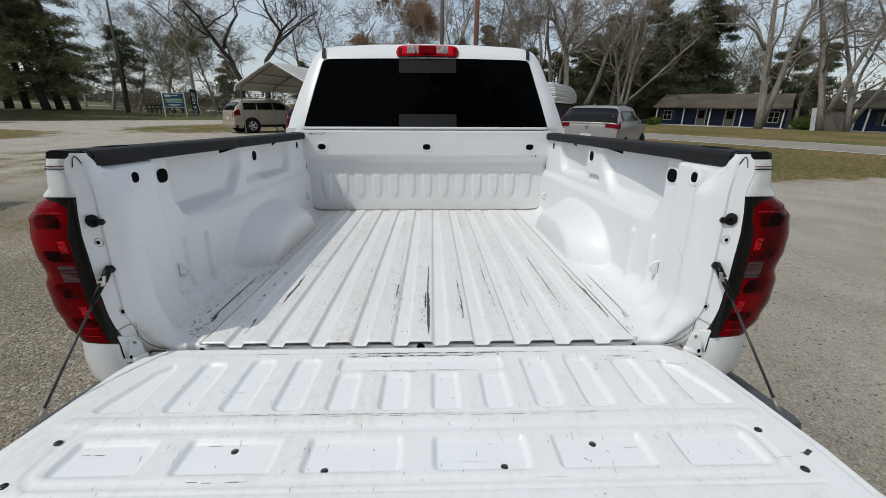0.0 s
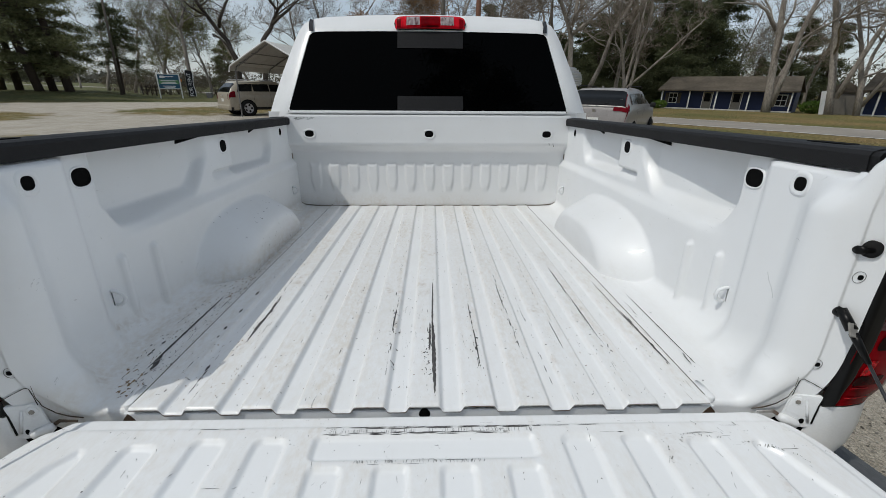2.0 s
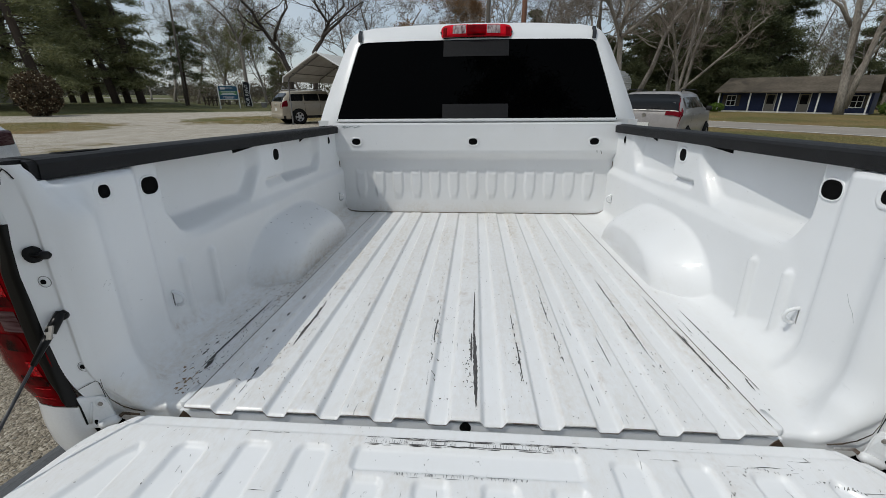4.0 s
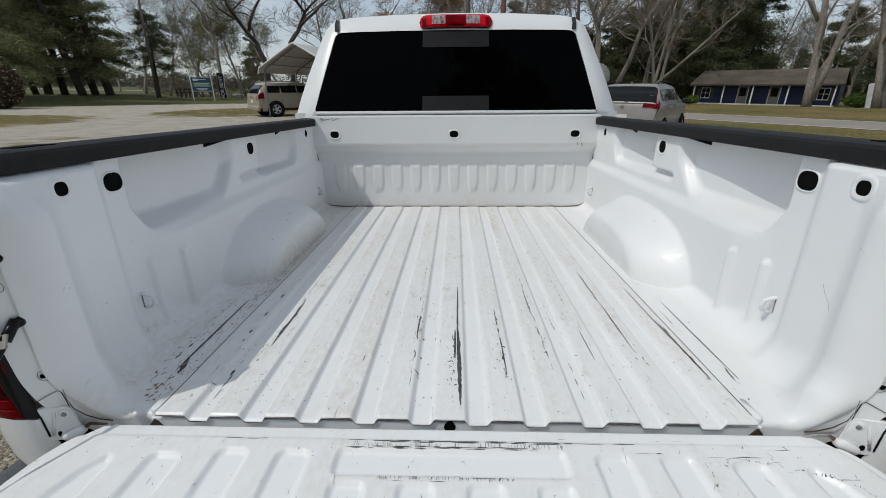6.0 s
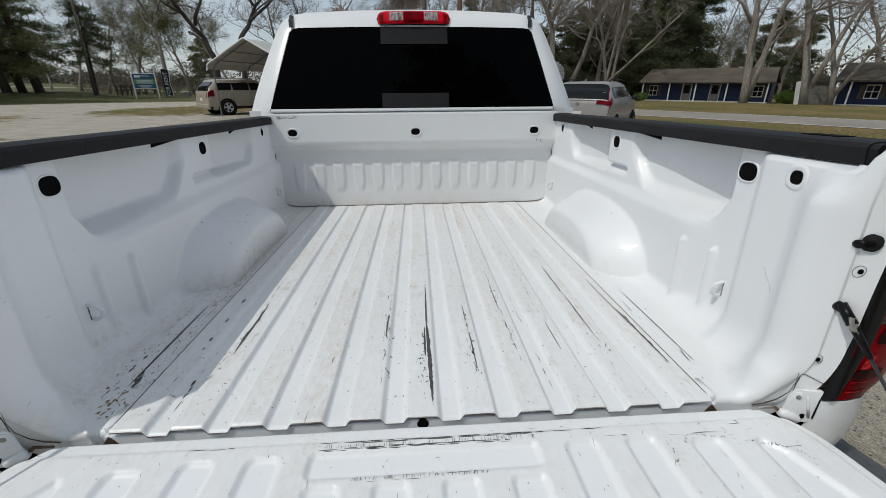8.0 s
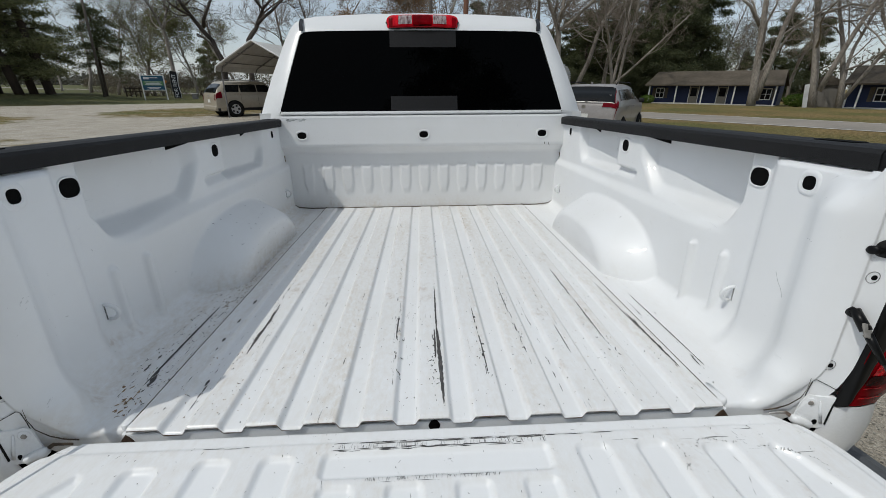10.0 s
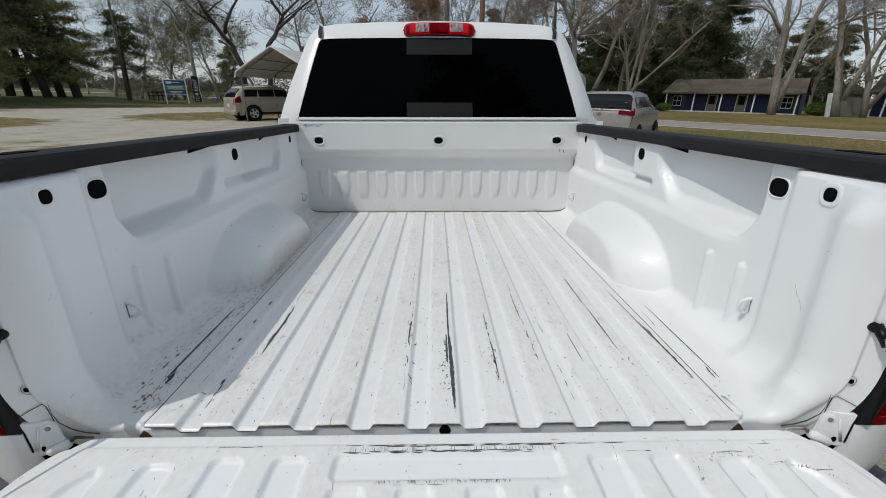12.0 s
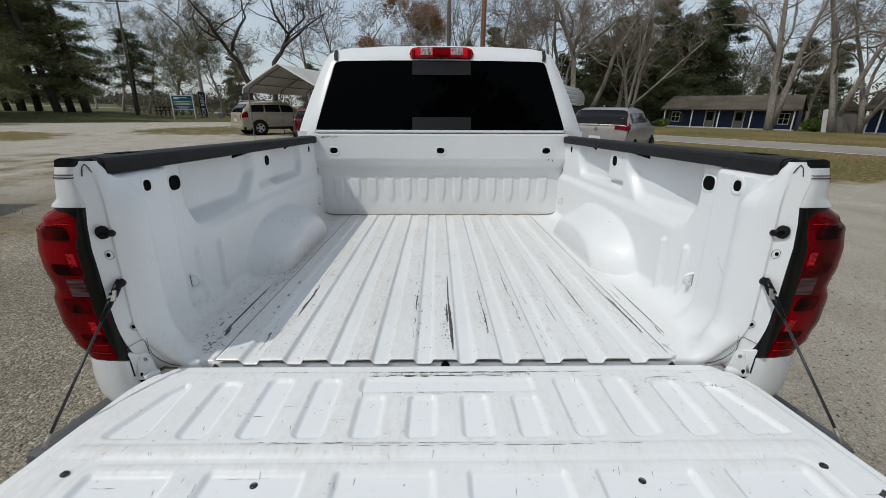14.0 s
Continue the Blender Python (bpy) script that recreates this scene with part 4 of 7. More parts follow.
tailgate = part("tailgate", grid(gate_place, [v / 260 for v in range(-260, 261)], span(-0.58, -0.010, 0.0032), True), GATE_PAINT, truck,
                "lowered white tailgate, stamped and scuffed", True)
part("tailgate_skin", box((1.36, 0.53, 0.05), (0, -0.30, 0.850), 0.02), PAINT, tailgate, "white outer skin")
for x, y, r in ((-0.163, -0.430, 0.0072), (0.164, -0.428, 0.0072), (-0.345, -0.380, 0.0072), (0.346, -0.377, 0.0072), (-0.690, -0.359, 0.0076), (0.693, -0.355, 0.0076), (-0.697, -0.458, 0.008), (0.702, -0.454, 0.008)):
    z = gate_place(x / gate_half(y), y)[2]
    part("plug", tube([(x, y, z - 0.001), (x, y, z + 0.0015)], [r, r * 0.9], 16), GLOSS_BLACK, tailgate, "round black plug", True)
part("side_mark", box((0.022, 0.008, 0.001), (0.742, -0.415, GATE_Z - 0.0005), 0, pose(0, 0, 0, 0, 0, 30)), BARE, tailgate)


# ---- scraped paint: ragged bare streaks laid on the sheet metal ----
def streaks(rows, place, seed):
    """rows: x, y from, y to, width, share that is bare. Short ragged slivers along each row."""
    random.seed(seed)
    verts, faces = [], []
    for x, y0, y1, w, share in rows:
        y = y0
        while y < y1:
            step = random.uniform(0.006, 0.034)
            if random.random() < share:
                ww = w * random.uniform(0.15, 0.9) ** 1.3 * min(1.0, 0.35 + 3 * min(y - y0, y1 - y) / (y1 - y0 + 1e-6))
                xx = x + random.uniform(-0.4, 0.4) * w
                n = len(verts)
                for k in range(4):
                    yy = y + step * k / 3
                    wd = ww * (0.25 if k in (0, 3) else 1.0) * random.uniform(0.6, 1.2)
                    for e in (-0.5, 0.5):
                        p = place(xx + e * wd, yy)
                        verts.append((p[0], p[1], p[2] + 0.0006))
                faces += [(n + 2 * k, n + 2 * k + 1, n + 2 * k + 3, n + 2 * k + 2) for k in range(3)]
            y += step * random.uniform(0.7, 1.2)
    return verts, faces


def gouge(rows, place, seed):
    """rows: x, y from, y to, width, drift. One unbroken ragged scrape each, widest near its middle."""
    random.seed(seed)
    verts, faces = [], []
    for x, y0, y1, w, drift in rows:
        n, m = len(verts), max(6, int((y1 - y0) / 0.009))
        for k in range(m + 1):
            u = k / m
            wd = w * (0.12 + 0.88 * (4 * u * (1 - u)) ** 0.6) * random.uniform(0.66, 1.0)
            xx = x + drift * u + random.uniform(-0.07, 0.07) * w
            for e in (-0.5, 0.5):
                p = place(xx + e * wd, y0 + (y1 - y0) * u)
                verts.append((p[0], p[1], p[2] + 0.0007))
        faces += [(n + 2 * k, n + 2 * k + 1, n + 2 * k + 3, n + 2 * k + 2) for k in range(m)]
    return verts, faces


tagged(part("floor_gouge", gouge([(0.022, 0.035, 0.34, 0.0115, -0.004), (0.016, 0.25, 0.62, 0.006, 0.002), (0.010, 0.20, 0.34, 0.007, 0.0), (0.590, 0.13, 0.40, 0.006, -0.004), (0.583, 0.3, 0.62, 0.003, -0.003), (-0.470, 0.25, 0.50, 0.007, 0.001),
                                 (0.131, 0.14, 0.30, 0.004, 0.0), (0.128, 0.36, 0.46, 0.003, 0.0), (0.463, 0.26, 0.50, 0.0035, 0.001), (0.461, 0.55, 0.75, 0.003, 0.0), (-0.094, 0.30, 0.42, 0.005, 0.002), (0.352, 0.2, 0.34, 0.003, 0.0), (0.236, 0.42, 0.6, 0.003, 0.0)], floor_place, 31), BARE, bed_floor, "long dark scrapes"), kind="stuff")
floor_rows = [ (0.006, 0.22, 0.42, 0.012, 0.5), (0.130, 0.13, 0.42, 0.006, 0.9), (-0.092, 0.10, 0.52, 0.005, 0.6), (-0.100, 0.3, 0.9, 0.004, 0.3), (0.462, 0.24, 0.72, 0.006, 0.75),
              (0.588, 0.13, 0.40, 0.010, 0.95), (0.240, 0.16, 0.7, 0.005, 0.5), (0.350, 0.3, 0.9, 0.004, 0.35), (-0.470, 0.26, 0.50, 0.010, 0.9), (-0.478, 0.5, 0.8, 0.004, 0.4), (-0.52, 0.06, 0.45, 0.010, 0.3),
              (-0.560, 0.05, 0.60, 0.012, 0.25), (-0.215, 0.06, 0.7, 0.004, 0.3), (-0.325, 0.1, 0.9, 0.004, 0.25), (0.29, 0.02, 0.5, 0.003, 0.3), (0.04, 0.5, 1.3, 0.003, 0.3), (-0.15, 0.8, 1.5, 0.003, 0.25),
              (0.2, 0.8, 1.6, 0.003, 0.25), (0.5, 0.8, 1.5, 0.004, 0.3)]
tagged(part("floor_wear", streaks(floor_rows, floor_place, 5), BARE, bed_floor, "bare metal scrapes"), kind="stuff")
for s in (-1, 1):
    tagged(part("side_gouge", gouge([(0.667, 0.15, 0.54, 0.0075 if s < 0 else 0.004, 0.003), (0.655, 0.145, 0.19, 0.012 if s < 0 else 0.004, 0.004)], lambda x, y: (s * x, y, FLOOR_Z), 41 + s), BARE, truck, "long dark scrape"), kind="stuff")
    rows = [(0.662, 0.14, 0.20, 0.016, 0.7), (0.700, 0.08, 0.3, 0.008, 0.22), (0.640, 0.1, 0.6, 0.005, 0.18), (0.72, 0.12, 0.5, 0.004, 0.15)]
    if s > 0:
        rows = [(x, y0, y1, w * 0.7, b_ * 0.75) for x, y0, y1, w, b_ in rows[:1]] + [(0.64, 0.3, 0.6, 0.003, 0.2)]
    tagged(part("side_wear", streaks(rows, lambda x, y: (s * x, y, FLOOR_Z), 7 + s), BARE, truck, "bare metal scrapes"), kind="stuff")
def gate_at(y, x):
    return gate_place(0.965 * x / gate_half(y - 0.031), y - 0.031)


# rows across the tailgate: y, x from, x to, width, share
random.seed(3)
gate_rows = [(-0.0195, -0.20, 0.33, 0.005, 0.9), (-0.0215, -0.15, 0.25, 0.006, 0.8), (-0.0375, -0.19, 0.16, 0.006, 0.8), (-0.034, -0.12, 0.10, 0.004, 0.6), (-0.096, -0.10, 0.0, 0.006, 0.7), (-0.099, 0.02, 0.10, 0.005, 0.6),
             (-0.258, -0.45, -0.10, 0.005, 0.6), (-0.262, -0.30, 0.15, 0.004, 0.4), (-0.262, 0.3, 0.6, 0.003, 0.25), (-0.515, 0.42, 0.80, 0.010, 0.85), (-0.522, 0.5, 0.82, 0.008, 0.7), (-0.335, -0.47, -0.34, 0.003, 0.5),
             (-0.425, -0.47, -0.30, 0.004, 0.6), (-0.040, 0.35, 0.40, 0.005, 0.9), (-0.046, 0.48, 0.58, 0.006, 0.8), (-0.055, 0.52, 0.60, 0.004, 0.7), (-0.075, 0.60, 0.66, 0.006, 0.8), (-0.088, 0.65, 0.71, 0.006, 0.8),
             (-0.02, -0.40, -0.30, 0.003, 0.5), (-0.008, 0.0, 0.5, 0.002, 0.3)]
for k in range(26):
    y, x = random.uniform(-0.5, -0.01), random.uniform(-0.7, 0.74)
    gate_rows.append((y, x, x + random.uniform(0.01, 0.05), 0.0035, 0.8))
gate_rows = [(y, x0, x1, w * 0.5, share) for y, x0, x1, w, share in gate_rows]
v, f = streaks(gate_rows, lambda y, x: gate_at(y, x), 9)
tagged(part("scuff_wear", (v, f), BARE, tailgate, "dark scuffs through the paint"), kind="stuff")
cross = [(x := random.uniform(-0.19, 0.22), -0.0360 + random.uniform(-0.001, 0.003), -0.0205 - random.uniform(0.0, 0.008), random.uniform(0.0004, 0.0011), random.uniform(-0.002, 0.002)) for k in range(90)]
cross += [(random.uniform(-0.13, 0.12), -0.104 + random.uniform(-0.003, 0.0), -0.096 + random.uniform(-0.003, 0.002), random.uniform(0.0006, 0.0014), random.uniform(-0.004, 0.004)) for k in range(60)]
cross += [(random.uniform(-0.66, 0.72), y0 := random.uniform(-0.45, -0.03), y0 + random.uniform(0.004, 0.018), 0.0010, random.uniform(-0.006, 0.006)) for k in range(95)]
tagged(part("scratch_wear", gouge(cross, lambda x, y: gate_at(y, x), 19), SCRAPE, tailgate, "fine dark scratches"), kind="stuff")
bars = [(-0.0205, -0.20, 0.36, 0.0035, 0.0004), (-0.0225, -0.12, 0.22, 0.003, 0.0), (-0.0355, -0.20, 0.17, 0.0030, 0.0005), (-0.0335, -0.12, 0.12, 0.0025, 0.0), (-0.0205, -0.45, -0.36, 0.002, 0.0), (-0.262, -0.42, 0.10, 0.002, 0.001), (-0.270, -0.2, 0.3, 0.0016, 0.0)]
broken = []
for y, x0, x1, w, drift in bars:
    x = x0
    while x < x1:
        run = random.uniform(0.012, 0.06)
        broken.append((y + random.uniform(-0.0009, 0.0009), x, min(x1, x + run), w * random.uniform(0.45, 1.0), drift))
        x += run + random.uniform(0.0, 0.016)
tagged(part("scrape_bar", gouge(broken, lambda y, x: gate_at(y, x), 29), BARE, tailgate, "dark scrape across the tailgate's edge"), kind="stuff")

# dashed scuffs along the upper rims of the stamped panels
rim_lines = (((0.486, -0.098), (0.501, -0.079), (0.521, -0.080), (0.542, -0.085), (0.570, -0.090)), ((0.602, -0.101), (0.633, -0.101), (0.660, -0.119), (0.685, -0.136), (0.692, -0.158)), ((0.451, -0.090), (0.453, -0.113), (0.446, -0.144)),
             ((0.539, -0.043), (0.540, -0.056)), ((0.618, -0.048), (0.621, -0.061)), ((0.450, -0.042), (0.461, -0.046)))
dashes = []
for line in rim_lines:
    for (xa, ya), (xb, yb) in zip(line, line[1:]):
        steps = max(2, int(math.hypot(xb - xa, yb - ya) / 0.0036))
        for k in range(steps):
            if random.random() < 0.62:
                q = (k + random.random()) / steps
                x, y = xa + (xb - xa) * q, ya + (yb - ya) * q + random.uniform(-0.0015, 0.0015)
                dashes.append((x, y - random.uniform(0.001, 0.003), y + random.uniform(0.001, 0.003), random.uniform(0.0008, 0.0022), random.uniform(-0.004, 0.004)))
tagged(part("rim_scuffs", gouge(dashes, lambda x, y: gate_place(x / gate_half(y), y), 39), BARE, tailgate, "dashed scuffs along the stamped panels"), kind="stuff")

for line in (((0.152, 1.140), (0.142, 1.122), (0.129, 1.108), (0.118, 1.091)), ((0.082, 1.243), (0.061, 1.250), (0.046, 1.249))):
    part("hair_scratch", tube([(side_x(y, z) - 0.0002, y, z) for y, z in line], 0.00032, 5), FADED, truck, "fine curved scratch")

# small chips and nicks all over the worn sheets
def nicks(count, xs, ys, place, seed, size=(0.0015, 0.006)):
    random.seed(seed)
    verts, faces = [], []
    for k in range(count):
        x, y = random.uniform(*xs), random.uniform(ys[0] ** 0.5, ys[1] ** 0.5) ** 2
        a, r, thin = random.gauss(1.57, 0.5), random.uniform(*size), random.uniform(0.18, 0.5)
        n = len(verts)
        for q in range(6):
            c, d = math.cos(q * math.pi / 3) * r * random.uniform(0.6, 1.2), math.sin(q * math.pi / 3) * r * thin * random.uniform(0.5, 1.3)
            p = place(x + c * math.cos(a) - d * math.sin(a), y + c * math.sin(a) + d * math.cos(a))
            verts.append((p[0], p[1], p[2] + 0.0006))
        faces.append(tuple(range(n, n + 6)))
    return verts, faces


tagged(part("floor_nicks", nicks(520, (-0.59, 0.59), (0.02, 1.5), floor_place, 51, (0.0008, 0.0034)), BARE, bed_floor, "small dark nicks"), kind="stuff")
tagged(part("side_nicks", nicks(230, (-0.725, -0.615), (0.04, 0.9), lambda x, y: (x, y, FLOOR_Z), 52, (0.0008, 0.0052)), BARE, truck, "small dark nicks"), kind="stuff")
tagged(part("side_nicks", nicks(18, (0.615, 0.70), (0.06, 0.9), lambda x, y: (x, y, FLOOR_Z), 53, (0.001, 0.005)), BARE, truck, "small dark nicks"), kind="stuff")
for s, many, seed in ((-1, 70, 55), (1, 14, 56)):
    tagged(part("wheelhouse_nicks", nicks(many, (0.78, 1.36), (0.905, 1.10), lambda y, z: (s * (side_x(y, z) - 0.0012), y, z), seed, (0.0008, 0.0035)), BARE, truck, "scuffs on the wheelhouse"), kind="stuff")
tagged(part("gate_nicks", nicks(110, (-0.7, 0.72), (0.02, 0.5), lambda x, y: gate_at(-y, x), 54, (0.0008, 0.0025)), BARE, tailgate, "small dark nicks"), kind="stuff")

for many, xs, ys, seed in ((34, (-0.012, 0.012), (0.10, 0.26), 71), (22, (-0.100, -0.075), (0.12, 0.42), 72), (20, (0.118, 0.140), (0.10, 0.40), 73), (16, (0.445, 0.475), (0.16, 0.5), 74), (26, (-0.500, -0.455), (0.18, 0.55), 75), (14, (0.225, 0.25), (0.2, 0.6), 76)):
    tagged(part("floor_flakes", nicks(many, xs, ys, floor_place, seed, (0.0012, 0.0052)), BARE, bed_floor, "flaked paint beside the scrapes"), kind="stuff")
RUST_GRIT = material("rusty_grit", (0.36, 0.26, 0.17), 0.9, spec=0.1, second=(0.13, 0.085, 0.055), scale=90, amount=0.9)
flat_side = lambda x, y: (x, y, FLOOR_Z)
for many, xs, ys, seed, size in ((90, (-0.690, -0.625), (0.52, 0.78), 61, (0.001, 0.0075)), (54, (-0.735, -0.640), (0.04, 0.15), 62, (0.001, 0.0085)), (44, (-0.700, -0.620), (0.13, 0.50), 63, (0.001, 0.005))):
    tagged(part("rust_grit", nicks(many, xs, ys, flat_side, seed, size), RUST_GRIT, truck, "rusty grit on the bed's edge"), kind="stuff")
for many, xs, ys, seed in ((44, (-0.56, -0.40), (0.03, 0.26), 64), (90, (-0.58, 0.05), (0.05, 1.3), 65), (40, (0.05, 0.55), (0.05, 1.3), 66)):
    tagged(part("rust_grit", nicks(many, xs, ys, floor_place, seed, (0.0006, 0.0032)), RUST_GRIT, bed_floor, "rusty grit on the floor"), kind="stuff")

# ---- the cab ----
def glass_place(u, z, out=0.0):
    k = (z - 1.463) / 0.443
    return (u * (0.826 - 0.120 * k - 0.03 * k * k * (0 if abs(u) < 0.5 else 1) * 0), 1.870 + 0.200 * k - out, z)


HALF = [(0.0, 2.012), (0.35, 2.006), (0.62, 1.992), (0.70, 1.978), (0.745, 1.955), (0.775, 1.915), (0.80, 1.86), (0.865, 1.68), (0.915, 1.54), (0.945, 1.44), (0.965, 1.30), (0.98, 1.05), (0.98, 0.62)]
HOLE = [(0.0, 1.915), (0.35, 1.913), (0.60, 1.909), (0.66, 1.907), (0.695, 1.902), (0.715, 1.885), (0.722, 1.86), (0.765, 1.70), (0.795, 1.585), (0.822, 1.475), (0.820, 1.463), (0.60, 1.463), (0.0, 1.463)]


def back_y(z):
    return 1.870 + 0.200 * (z - 1.463) / 0.443 if z > 1.463 else 1.872


cab = part("cab_shell", (lambda full, hole: (
    [(x, back_y(z) + 0.016 * (abs(x) > 0.9), z) for x, z in full] + [(x, back_y(z) - 0.004, z) for x, z in hole] + [(x, back_y(z) + 0.10, z) for x, z in full] + [(x, 3.75, z) for x, z in full],
    [(k, k + 1, len(full) + k + 1, len(full) + k) for k in range(len(full) - 1)]
    + [(k + 1, k, 2 * len(full) + k, 2 * len(full) + k + 1) for k in range(len(full) - 1)]
    + [(2 * len(full) + k + 1, 2 * len(full) + k, 3 * len(full) + k, 3 * len(full) + k + 1) for k in range(len(full) - 1)]))(
    [(-x, z) for x, z in HALF[::-1]] + HALF[1:], [(-x, z) for x, z in HOLE[::-1]] + HOLE[1:]), PAINT, truck, "white cab with a wide rear window", True)
part("back_panel", box((1.90, 0.03, 0.50), (0, 1.895, 1.205)), PAINT, cab)
window = part("rear_window", grid(glass_place, span(-1, 1, 0.05), span(1.455, 1.915, 0.045), False), GLASS_DARK, cab, "near-black privacy glass", True)
part("slider_band", grid(lambda x, z: (x + 0.008, glass_place(0, z)[1] - 0.004, z), (-0.197, 0.197), (1.818, 1.912), False), GREY_PLASTIC, window, "dark grey upper band")
part("slider_band", grid(lambda x, z: (x + 0.008, glass_place(0, z)[1] - 0.004, z), (-0.195, 0.195), (1.466, 1.545), False), GREY_PLASTIC, window, "dark grey lower band")
part("window_sill", box((1.64, 0.022, 0.016), (0, 1.862, 1.452), 0.005), PAINT, cab)
for s in (-1, 1):
    pts = [(s * 0.702, 2.062, 1.905), (s * 0.706, 2.078, 1.945), (s * 0.704, 2.11, 1.978), (s * 0.70, 2.35, 1.990), (s * 0.70, 3.4, 1.985)]
    v = []
    for x, y, z in pts:
        v += [(x - 0.012, y - 0.004, z + 0.003), (x + 0.012, y - 0.004, z + 0.003)]
    part("roof_moulding", (v, [(2 * k, 2 * k + 1, 2 * k + 3, 2 * k + 2) for k in range(len(pts) - 1)]), GLOSS_BLACK, cab, "black roof ditch moulding")


def light_place(u, w, out):
    """The housing's front, rounded off at its ends, more so above."""
    x = 0.008 + 0.215 * u
    up = 2 * w - 1
    z = 1.965 + 0.039 * up * (1 - abs(u) ** (14 if up > 0 else 30)) ** 0.5 - 0.006 * abs(u) ** 3
    return (x, back_y(z) - 0.010 - out * (1 - abs(u) ** 6) * (1 - abs(up) ** 6), z)


LIGHT_US = span(-1, -0.88, 0.015) + span(-0.82, 0.82, 0.06) + span(0.88, 1, 0.015)
brake = part("brake_light", grid(lambda u, w: light_place(u, w, 0.022), LIGHT_US, span(0, 1, 0.1), False), BRAKE_RED, truck, "red high brake light with two cargo lamps", True)


def on_light(u0, u1, w0, w1, out=0.0025):
    return grid(lambda u, w: (lambda p: (p[0], p[1] - out, p[2]))(light_place(u, w, 0.022)), span(u0, u1, (u1 - u0) / 8), span(w0, w1, (w1 - w0) / 6), False)


part("lens_middle", on_light(-0.27, 0.27, 0.12, 0.90), RED_LENS, brake, "darker red middle lens", True)
part("lens_bar", on_light(-0.23, 0.23, 0.10, 0.24, 0.004), RED_DARK, brake, "dark bar", True)
for s in (-1, 1):
    part("cargo_lamp", on_light(min(s * 0.29, s * 0.66), max(s * 0.29, s * 0.66), 0.26, 0.90), CARGO_LENS, brake, "clear cargo lamp", True)
    part("lens_end", on_light(min(s * 0.82, s * 0.93), max(s * 0.82, s * 0.93), 0.12, 0.80), RED_LENS, brake, "darker red end", True)
part("brake_rim", tube([light_place(u, 0.02, 0.012) for u in span(-1, 1, 0.1)], 0.005, 6), GLOSS_BLACK, brake)

# the rest of the truck, ahead of the cab's back
bm = prism([(3.75, 0.62), (3.75, 1.30), (4.25, 1.28), (5.35, 1.20), (5.60, 1.12), (5.66, 0.62)], -0.95, 0.95)
bmesh.ops.rotate(bm, verts=bm.verts[:], cent=(0, 0, 0), matrix=Matrix.Rotation(radians(90), 3, "Z"))
bm.transform(Matrix.Scale(-1, 4, (1, 0, 0)))
bmesh.ops.recalc_face_normals(bm, faces=bm.faces[:])
bmesh.ops.bevel(bm, geom=bm.edges[:], offset=0.05, segments=3, affect="EDGES")
part("hood", bm, PAINT, truck, "white hood and front wings", True)
part("windshield", ([(-0.72, 3.76, 1.97), (0.72, 3.76, 1.97), (0.86, 4.45, 1.30), (-0.86, 4.45, 1.30)], [(0, 1, 2, 3)]), CAR_GLASS, cab)
part("roof_front", ([(-0.76, 3.75, 1.95), (0.76, 3.75, 1.95), (0.72, 3.77, 1.97), (-0.72, 3.77, 1.97)], [(0, 1, 2, 3)]), PAINT, cab)
for s in (-1, 1):
    part("side_pillar", ([(s * 0.76, 3.75, 1.95), (s * 0.95, 3.75, 1.40), (s * 0.95, 4.45, 1.26), (s * 0.86, 4.45, 1.30), (s * 0.72, 3.76, 1.97)], [(0, 1, 2, 3, 4)]), PAINT, cab)
    for y0, y1 in ((2.12, 2.86), (2.96, 3.68)):
        part("side_glass", ([(s * 0.952, y0, 1.46), (s * 0.952, y1, 1.46), (s * 0.803, y1, 1.88), (s * 0.803, y0 + 0.06, 1.88)], [(0, 1, 2, 3)]), CAR_GLASS, cab)
    part("mirror", box((0.22, 0.10, 0.26), (s * 1.10, 3.95, 1.38), 0.04), PAINT, truck, "white door mirror", True)
part("frame_rail", box((1.2, 4.9, 0.14), (0, 2.6, 0.56), 0.02), DARK_TRIM, truck)
part("rear_bumper", box((1.80, 0.20, 0.17), (0, -0.02, 0.62), 0.03), BUMPER, truck, "dark grey rear bumper", True)


